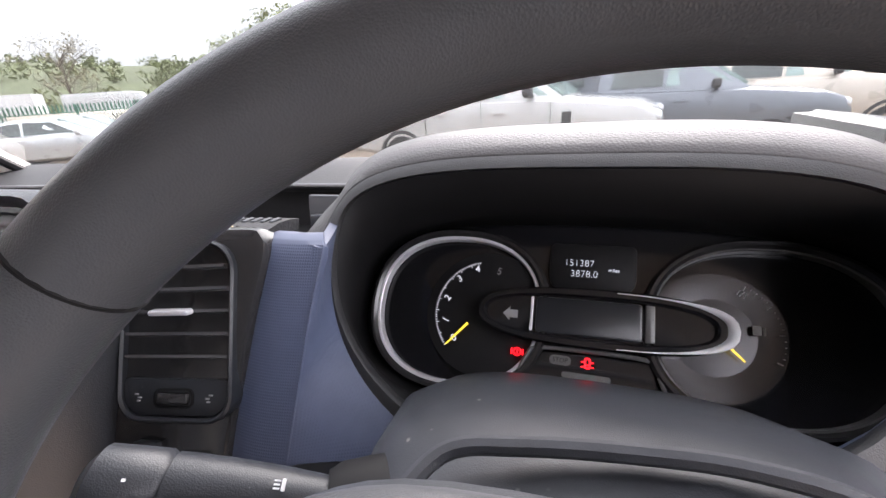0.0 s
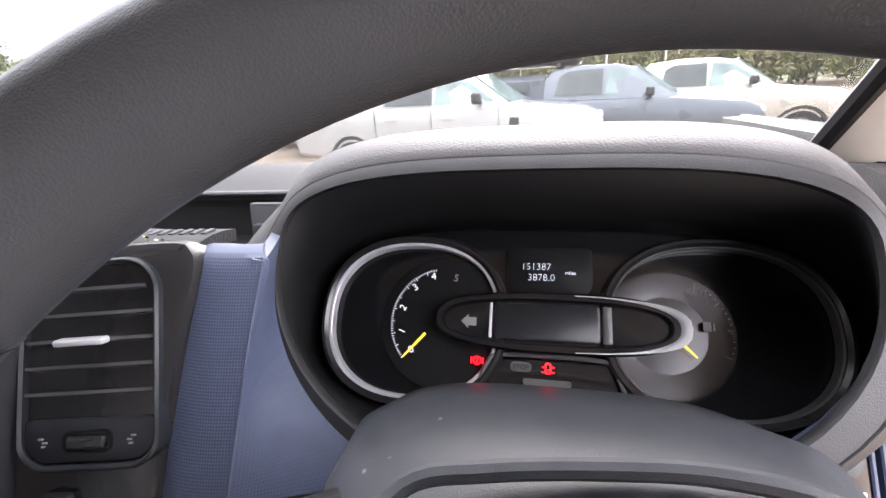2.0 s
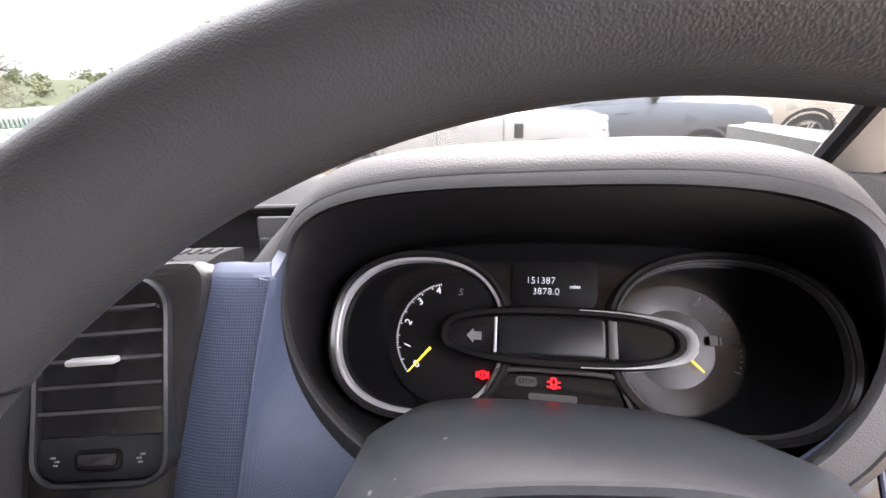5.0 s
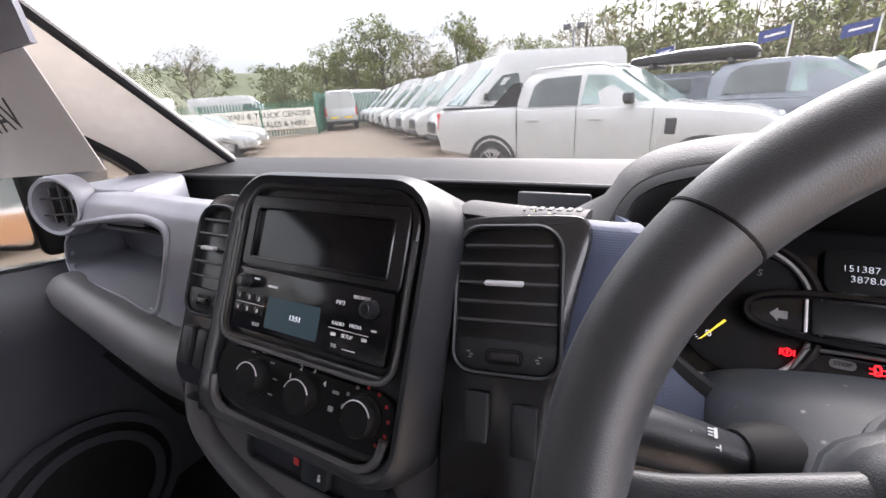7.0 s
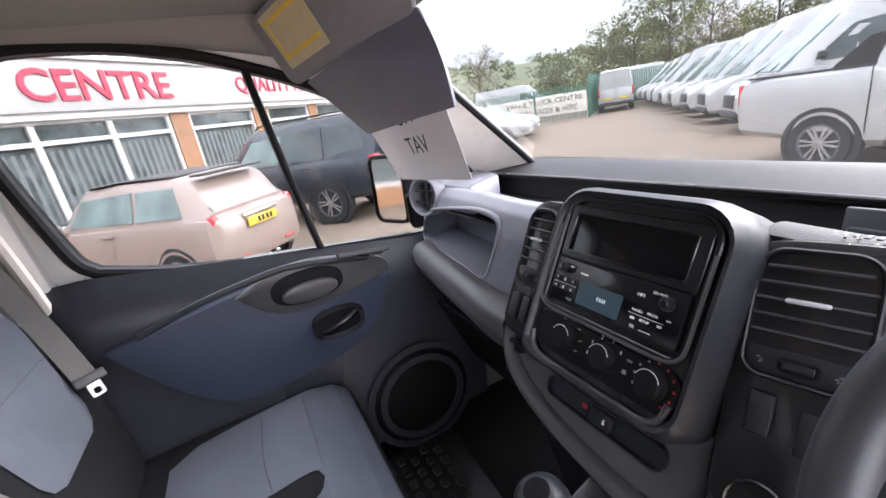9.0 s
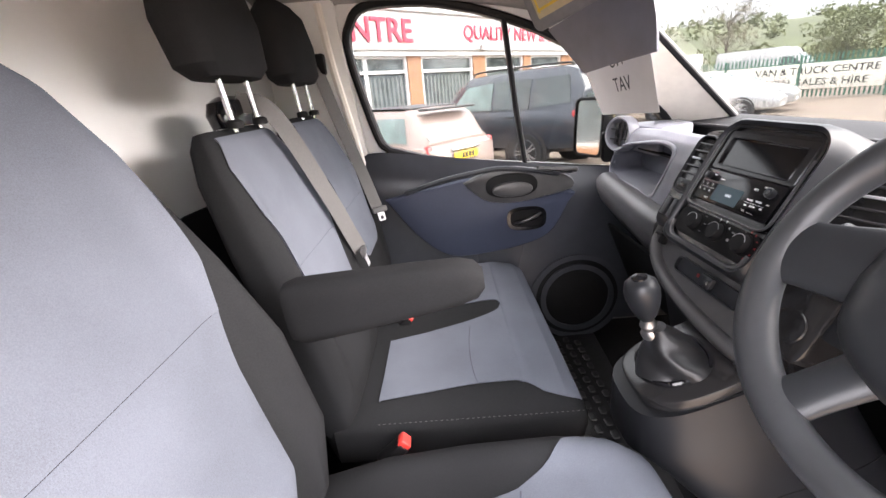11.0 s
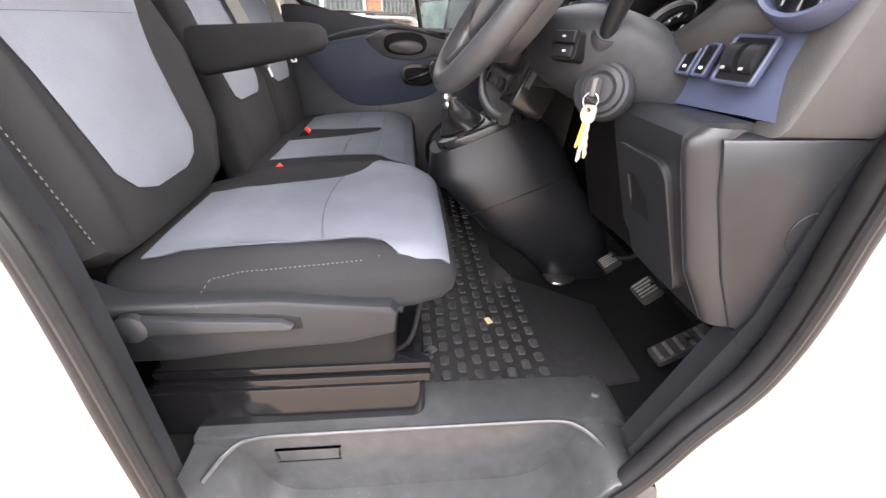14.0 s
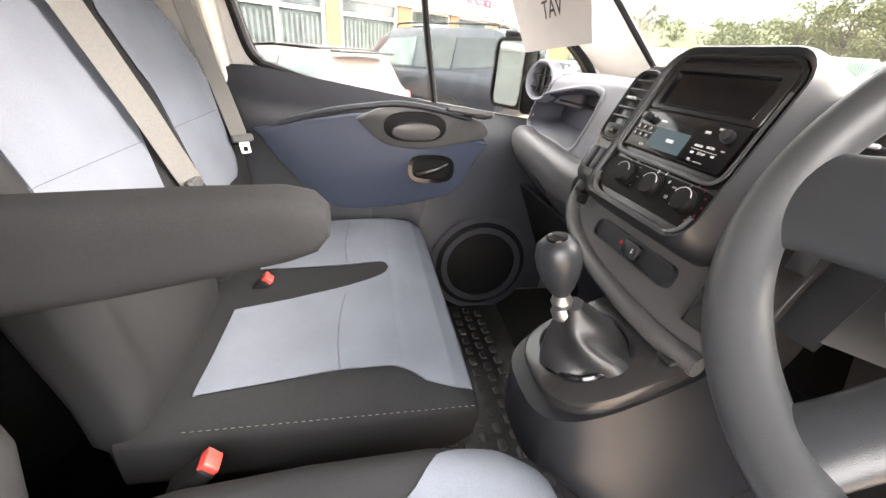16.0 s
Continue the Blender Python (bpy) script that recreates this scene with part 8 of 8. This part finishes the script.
suv_glass = [([(-0.88, 1.28), (-0.12, 1.20), (-0.12, 1.70), (-0.80, 1.72)], CAR_GLASS), ([(-0.04, 1.19), (0.78, 1.19), (0.78, 1.70), (-0.04, 1.71)], CAR_GLASS), ([(0.86, 1.19), (1.98, 1.19), (1.55, 1.64), (0.86, 1.69)], CAR_GLASS_PALE)]
suv = vehicle("large_off_roader", "dark blue-black off-road car parked nose-in at the office", pose(-8.0, 2.30, 0, 0, 0, -136), PAINT_DARK, suv_low, suv_high, [(0, 0.985), (2.92, 0.985)], suv_glass, ((2.50, 0.72, 1.18), (1.72, 0.62, 1.74)), ((-1.06, 0.66, 1.20), (-0.95, 0.60, 1.72)), 0.39, 0.26,
              [("tail_lamp", -1.02, 0.86, 1.08, 0.18, 0.22, 0.14, LAMP_RED), ("rear_plate", -1.135, 0, 0.98, 0.02, 0.52, 0.11, PLATE_Y), ("roof_spoiler", -0.98, 0, 1.83, 0.24, 1.2, 0.05, PAINT_DARK)], [(0.35, 0.995, 1.06), (1.30, 0.995, 1.06)], (1.85, 0.96, 1.24, PAINT_DARK), "cars at the office", spokes=5)
for s in (1, -1):
    bm = B()
    tube(bm, spline([(-0.8, s * 0.66, 1.86), (-0.6, s * 0.68, 1.92), (1.2, s * 0.67, 1.92), (1.5, s * 0.65, 1.85)], 14), 0.018, 8)
    part("roof_rail", bm, CAR_BLACK, suv)

# ---- office building ----
office = thing("office_building", "single-storey brick sales office with a white fascia sign", "building", (-14, 1, 0))
OF = fr((-11.0, -2.77, 0), (-0.682, 0.732, 0), (0, 0, 1))


def wall_piece(s0, s1, z0, z1, depth=0.25):
    bm = B()
    slab(bm, OF, [(s0, z0), (s1, z0), (s1, z1), (s0, z1)], -depth, 0)
    return part("brick_wall", bm, BRICK, office)


WIN = [(-8.4, -4.4), (-3.6, -0.9 + 3.55), (3.2, 5.57), (6.21, 8.43), (8.9, 11.1), (12.0, 14.4), (15.2, 17.6)]
WIN[1] = (-3.3, 2.67)
edge = [-12.0] + [v for w in WIN for v in w] + [20.5]
for a, b in zip(edge[::2], edge[1::2]):
    wall_piece(a, b, 0, 2.75)
for a, b in WIN:
    low = 0.55
    wall_piece(a, b, 0, low)
    wn_ = part("window", (lambda q: (hoop(q, OF, [(a, low), (b, low), (b, 2.74), (a, 2.74)], [(a + 0.09, low + 0.09), (b - 0.09, low + 0.09), (b - 0.09, 2.65), (a + 0.09, 2.65)], -0.14, -0.04, 0.01), q)[1])(B()), UPVC, office, "white window frame")
    n = max(1, round((b - a) / 1.6))
    for k in range(1, n):
        bm = B()
        slab(bm, OF, [(a + (b - a) * k / n - 0.06, low + 0.09), (a + (b - a) * k / n + 0.06, low + 0.09), (a + (b - a) * k / n + 0.06, 2.65), (a + (b - a) * k / n - 0.06, 2.65)], -0.13, -0.045)
        part("mullion", bm, UPVC, wn_)
    bm = B()
    slab(bm, OF, [(a + 0.09, 2.25), (b - 0.09, 2.25), (b - 0.09, 2.34), (a + 0.09, 2.34)], -0.13, -0.043)
    part("transom", bm, UPVC, wn_)
    bm = B()
    slab(bm, OF, [(a + 0.05, low + 0.05), (b - 0.05, low + 0.05), (b - 0.05, 2.69), (a + 0.05, 2.69)], -0.16, -0.12)
    part("pane", bm, SHOP_GLASS, wn_)
    for k in range(int((b - a) / 0.16)):
        bm = B()
        slab(bm, OF, rrect(0.075, 1.45, 0.01, 1, a + 0.15 + k * 0.16, 1.42), -0.118, -0.112)
        part("blind_slat", bm, BLIND, wn_)
bm = B()
slab(bm, OF, [(-12, 2.86), (20.6, 2.86), (20.6, 3.86), (-12, 3.86)], -0.25, 0.18, 0.01)
fas = part("fascia", bm, FASCIA, office, "long white fascia board")
bm = B()
slab(bm, OF, [(-12, 2.72), (20.6, 2.72), (20.6, 2.87), (-12, 2.87)], -0.25, 0.10)
part("soffit", bm, UPVC, office)
bm = B()
slab(bm, OF, [(-12.2, 3.86), (20.8, 3.86), (20.8, 4.02), (-12.2, 4.02)], -0.6, 0.26, 0.02)
part("roof_edge", bm, UPVC, office)
words("CENTRE", 0.86, OF @ Matrix.Translation((1.22, 3.33, 0.19)), SIGN_RED, fas, "sign_letters", 0.03, bold=0.012)
words("QUALITY NEW & USED", 0.60, OF @ Matrix.Translation((8.05, 3.37, 0.19)), SIGN_RED, fas, "sign_letters", 0.02, bold=0.004)
bm = B()
loft(bm, [[OF @ Vector((s, z, d)) for d, z in ((-0.25, 4.0), (-4.5, 5.6), (-8.5, 4.0), (-8.5, 0), (-0.26, 0))] for s in (-12, 20.5)])
part("roof", bm, ROOF_TILE, office, "tiled roof behind the fascia")
bm = B()
loft(bm, [[OF @ Vector((s, z, d)) for d, z in ((0.2, 3.9), (-4.5, 5.75), (-4.5, 5.55), (0.2, 3.70))] for s in (20.5, 20.75)])
part("barge_board", bm, UPVC, office)
for s in (0.6, 4.9, 9.4):
    bm = B()
    box(bm, OF @ Matrix.Translation((s, 4.10, 0.35)), 0.28, 0.18, 0.16, 0.02)
    tube(bm, [OF @ Vector((s, 4.02, 0.1)), OF @ Vector((s, 4.08, 0.32))], 0.02, 6)
    part("flood_light", bm, PAINT_GREY, office)
bm = B()
box(bm, OF @ Matrix.Translation((5.9, 2.95, 0.25)), 0.30, 0.16, 0.14, 0.02)
part("flood_light", bm, UPVC, office)

# ---- fence, banner, posts, flags ----
fence = thing("palisade_fence", "green steel palisade fence with pointed pales", "fence", (-18.2, 19.2, 0))
FD = Vector((-0.71, -0.704, 0))
F0 = Vector((-18.2, 19.2, 0))
FF = fr(F0, FD, (0, 0, 1))
bm = B()
for k in range(150):
    s = k * 0.16
    slab(bm, FF, [(s - 0.035, 0.08), (s + 0.035, 0.08), (s + 0.035, 1.86), (s, 1.96), (s - 0.035, 1.86)], -0.012, 0.012)
pl = part("pales", bm, FENCE_GREEN, fence)
tagged(pl, "green pointed steel pales", kind="stuff")
for z in (0.45, 1.55):
    bm = B()
    slab(bm, FF, [(0, z - 0.03), (24, z - 0.03), (24, z + 0.03), (0, z + 0.03)], -0.05, -0.013)
    part("rail", bm, FENCE_GREEN, fence)
for k in range(9):
    bm = B()
    box(bm, FF @ Matrix.Translation((k * 3.0, 0.95, -0.10)), 0.10, 1.9, 0.10, 0.01)
    part("post", bm, FENCE_GREEN, fence)
mesh_f = thing("mesh_fence", "green mesh fence behind the vans", "fence", (-20, 30, 0))
M2 = fr((-18.2, 19.2, 0), (-0.597, 0.802, 0), (0, 0, 1))
M3 = fr((-24.0, 27.0, 0), (0.72, 0.69, 0), (0, 0, 1))
for nm, M_, L in (("a", M2, 9.7), ("b", M3, 40.0)):
    bm = B()
    for k in range(int(L / 0.12)):
        slab(bm, M_, [(k * 0.12, 0.05), (k * 0.12 + 0.07, 0.05), (k * 0.12 + 0.07, 2.35), (k * 0.12, 2.35)], -0.01, 0.01)
    tagged(part("mesh", bm, FENCE_GREEN, mesh_f), "green mesh bars", kind="stuff")
ban = thing("banner", "cream vinyl banner with dark lettering on the fence", "banner", tuple(F0 + FD * 3))
BN = FF @ Matrix.Translation((0, 0, 0)) @ pose(0, 0, 0, 0, 180, 0)
BN = fr(F0 + FD * 4.35 + Vector((0.09, -0.09, 0.98)), -FD, (0, 0, 1))
bm = B()
slab(bm, BN, rrect(8.5, 1.12, 0.02, 2), -0.01, 0.012, 0.004)
bo = part("banner_sheet", bm, BANNER, ban)
words("VAN & TRUCK CENTRE", 0.42, BN @ Matrix.Translation((4.05, 0.24, 0.016)), INK, bo, "banner_letters", 0.004, "RIGHT", 0.004)
words("COMMERCIAL SALES & HIRE", 0.42, BN @ Matrix.Translation((3.75, -0.27, 0.016)), INK, bo, "banner_letters", 0.004, "RIGHT", 0.004)
bars([(-2.0 + 0.30 * k, 0.24, 0.20, 0.28) for k in range(4)], BN @ Matrix.Translation((0, 0, 0.014)), INK, bo, "banner_bars")

lamp = thing("street_lamp", "tall yard flood-light post with two heads", "street lamp", (-6.4, 32, 0))
bm = B()
tube(bm, [(-6.4, 32, 0), (-6.4, 32, 5.4)], [0.10, 0.06], 10)
part("post", bm, FENCE_GREY, lamp)
for dx in (-0.45, 0.45):
    bm = B()
    box(bm, pose(-6.4 + dx, 32, 5.5, 20, 0, 0), 0.5, 0.2, 0.36, 0.03)
    tube(bm, [(-6.4, 32, 5.2), (-6.4 + dx, 32, 5.32)], 0.03, 6)
    part("lamp_head", bm, PAINT_GREY, lamp)
for x, y, h in ((5.1, 30.5, 4.15), (8.4, 30.0, 4.0), (-0.5, 44, 4.6)):
    fl = thing("flag_pole", "white flag pole with a navy flag", "flag pole", (x, y, 0), "flag poles")
    bm = B()
    tube(bm, [(x, y, 0), (x, y, h)], [0.06, 0.04], 8)
    part("pole", bm, UPVC, fl)
    bm = B()
    sheet(bm, lambda u, v: (x - 0.05 - 1.35 * u, y + 0.12 * math.sin(5 * u), h - 0.15 - 0.6 * v - 0.25 * u), 10, 4, 0.01)
    fg = part("flag", bm, FLAG, fl)
    bm = B()
    sheet(bm, lambda u, v: (x - 0.25 - 0.9 * u, y + 0.12 * math.sin(5 * (0.15 + 0.67 * u)) - 0.012, h - 0.40 - 0.10 * v - 0.25 * (0.15 + 0.67 * u)), 10, 2, 0.004)
    part("flag_stripe", bm, UPVC, fg)


# ---- trees, hill ----
def leaf_cloud(bm, centres, count, size, rnd):
    verts, faces = [], []
    for _ in range(count):
        c, rad = rnd.choice(centres)
        while True:
            d = Vector((rnd.uniform(-1, 1), rnd.uniform(-1, 1), rnd.uniform(-1, 1)))
            if d.length < 1:
                break
        p = Vector(c) + d * rad
        a = Vector((rnd.gauss(0, 1), rnd.gauss(0, 1), rnd.gauss(0, 1))).normalized() * size * rnd.uniform(0.6, 1.4)
        b = Vector((rnd.gauss(0, 1), rnd.gauss(0, 1), rnd.gauss(0, 1))).normalized() * size * rnd.uniform(0.5, 1.1)
        i = len(verts)
        verts += [p - a, p + b * 0.6, p + a, p - b * 0.6]
        faces.append((i, i + 1, i + 2, i + 3))
    return verts, faces


def cloud_part(name, verts, faces, material, parent, label=""):
    me = bpy.data.meshes.new(name)
    me.from_pydata([tuple(v) for v in verts], [], faces)
    me.materials.append(material)
    ob = new(name, me)
    ob.parent = parent
    return tagged(ob, label)


def tree(m, h, spread, leaves, leaf_mat, seed, label, size=0.13, bare=0.5):
    rnd_ = random.Random(seed)
    t = thing("tree", label, "tree", m=m, group="trees round the yard")
    bm = B()
    tube(bm, [(0, 0, 0), (0.1, 0.05, h * 0.3), (-0.05, 0.1, h * 0.6), (0.05, 0, h * 0.9)], [h * 0.022, h * 0.017, h * 0.010, h * 0.003], 8)
    tr_ = part("trunk", bm, BARK, t)
    centres = []
    bm = B()
    for k in range(26):
        z = h * rnd_.uniform(0.18, 0.8)
        a = rnd_.uniform(0, 6.28)
        L = spread * rnd_.uniform(0.5, 1.0) * (1.15 - abs(z / h - 0.45))
        e = Vector((L * math.cos(a), L * math.sin(a), z + L * rnd_.uniform(0.4, 1.0)))
        mid = Vector((e.x * 0.45, e.y * 0.45, z + (e.z - z) * 0.6))
        tube(bm, [(0, 0, z), mid, e], [h * 0.007, h * 0.004, h * 0.0015], 5)
        for q in range(5):
            f2 = mid.lerp(e, rnd_.random())
            g = f2 + Vector((rnd_.gauss(0, 1), rnd_.gauss(0, 1), rnd_.uniform(0.3, 1.6))) * spread * 0.22
            tube(bm, [f2, g], [h * 0.002, h * 0.0007], 4)
            centres.append((g, spread * rnd_.uniform(0.10, 0.26)))
        centres.append((e, spread * rnd_.uniform(0.12, 0.3)))
    part("limbs", bm, BARK, tr_)
    v, f_ = leaf_cloud(None, centres, leaves, size, rnd_)
    cloud_part("crown", v, f_, leaf_mat, t)
    return t


for k, (az, dist, h, sp, n_, lm, sz) in enumerate(((-35.5, 50, 9.0, 3.4, 5200, LEAF_A, 0.16), (-39, 52, 7.6, 3.0, 4200, LEAF_A, 0.16), (-31.5, 54, 8.4, 3.0, 3600, TWIG, 0.13), (-42.5, 54, 6.4, 3.0, 3600, LEAF_A, 0.16), (-26.0, 46, 8.2, 3.0, 4800, LEAF_A, 0.15), (-23.0, 50, 7.2, 2.6, 2200, TWIG, 0.13),
                                                     (-28.8, 58, 7.4, 2.8, 2600, TWIG, 0.13), (-57.5, 60, 8.2, 3.6, 1500, TWIG, 0.12), (-17.0, 60, 8.2, 3.0, 3200, LEAF_A, 0.15), (-14.5, 64, 8.0, 3.0, 3000, LEAF_A, 0.15), (-10.5, 52, 8.4, 3.0, 2600, TWIG, 0.13), (-48.0, 56, 4.6, 2.6, 3000, LEAF_B, 0.15))):
    a = radians(az)
    tree(pose(0.25 + dist * math.sin(a), 0.3 + dist * math.cos(a), 0, 0, 0, k * 50), h, sp, n_, lm, 10 + k, "budding spring tree beyond the yard" if lm is not TWIG else "almost bare tree with budding twigs", sz)

# belts of woodland as one mass of leaves and stems
rw = random.Random(3)
for nm, lm, arcs, n_, szz, lab in (("woodland", LEAF_A, [(-9, 70, 60, 12.5), (30, 60, 55, 10.0)], 30000, 0.42, "green spring woodland on the bank"), ("woodland", LEAF_B, [(-75, -44, 75, 4.6), (-44, -20, 70, 6.0), (-20, 60, 75, 9.0)], 24000, 0.44, "darker woodland and hedges round the yard"), ("woodland", TWIG, [(-9, 30, 58, 12.0), (30, 75, 56, 10.0)], 16000, 0.28, "bare budding branches in the wood")):
    cs = []
    for a0, a1, d, hh in arcs:
        for _ in range(int(abs(a1 - a0) * 7) + 20):
            a = radians(rw.uniform(min(a0, a1), max(a0, a1)))
            dd = d + rw.uniform(-6, 14)
            top = hh * rw.uniform(0.45, 1.0)
            cs.append((Vector((dd * math.sin(a), dd * math.cos(a), top * rw.uniform(0.15, 0.95))), rw.uniform(0.8, 1.9)))
    v, f_ = leaf_cloud(None, cs, n_, szz, rw)
    me = bpy.data.meshes.new("woodland")
    me.from_pydata([tuple(p) for p in v], [], f_)
    me.materials.append(lm)
    tagged(new("woodland", me), lab, "woodland", kind="stuff")
bm = B()
for k in range(160):
    a = radians(rw.uniform(-12, 60))
    dd = rw.uniform(54, 72)
    p = Vector((dd * math.sin(a), dd * math.cos(a), 0))
    tube(bm, [p, p + Vector((rw.uniform(-0.6, 0.6), 0, rw.uniform(6, 11)))], [0.12, 0.03], 5)
tagged(part("woodland_stems", bm, BARK), "tall grey stems in the wood", "woodland", kind="stuff")

bm = B()


def hill_pt(u, v):
    a = radians(-110 + 200 * u)
    d = 95 + 160 * v
    z = (13.5 + 3.0 * math.sin(9 * u) + 1.6 * math.sin(23 * u + 1) + 0.8 * math.sin(61 * u)) * math.sin(min(1.0, v * 1.6) * math.pi / 2) * (0.85 + 0.15 * math.exp(-((math.degrees(a) + 60) / 16) ** 2))
    return (d * math.sin(a), d * math.cos(a), z - 0.4)


sheet(bm, hill_pt, 120, 10, 0.4)
tagged(part("hill", bm, HILL), "wooded hillside beyond the yard", "hill", kind="structure")
bm = B()
cs = []
for _ in range(900):
    u, v = rw.random(), rw.uniform(0.2, 0.75)
    cs.append((Vector(hill_pt(u, v)) + Vector((0, 0, 0.8)), rw.uniform(1.2, 2.8)))
v, f_ = leaf_cloud(None, cs, 24000, 0.7, rw)
bm.free()
me = bpy.data.meshes.new("hill_woods")
me.from_pydata([tuple(p) for p in v], [], f_)
me.materials.append(LEAF_B)
tagged(new("hill_woods", me), "far trees and scrub on the hillside", "woodland", kind="stuff")
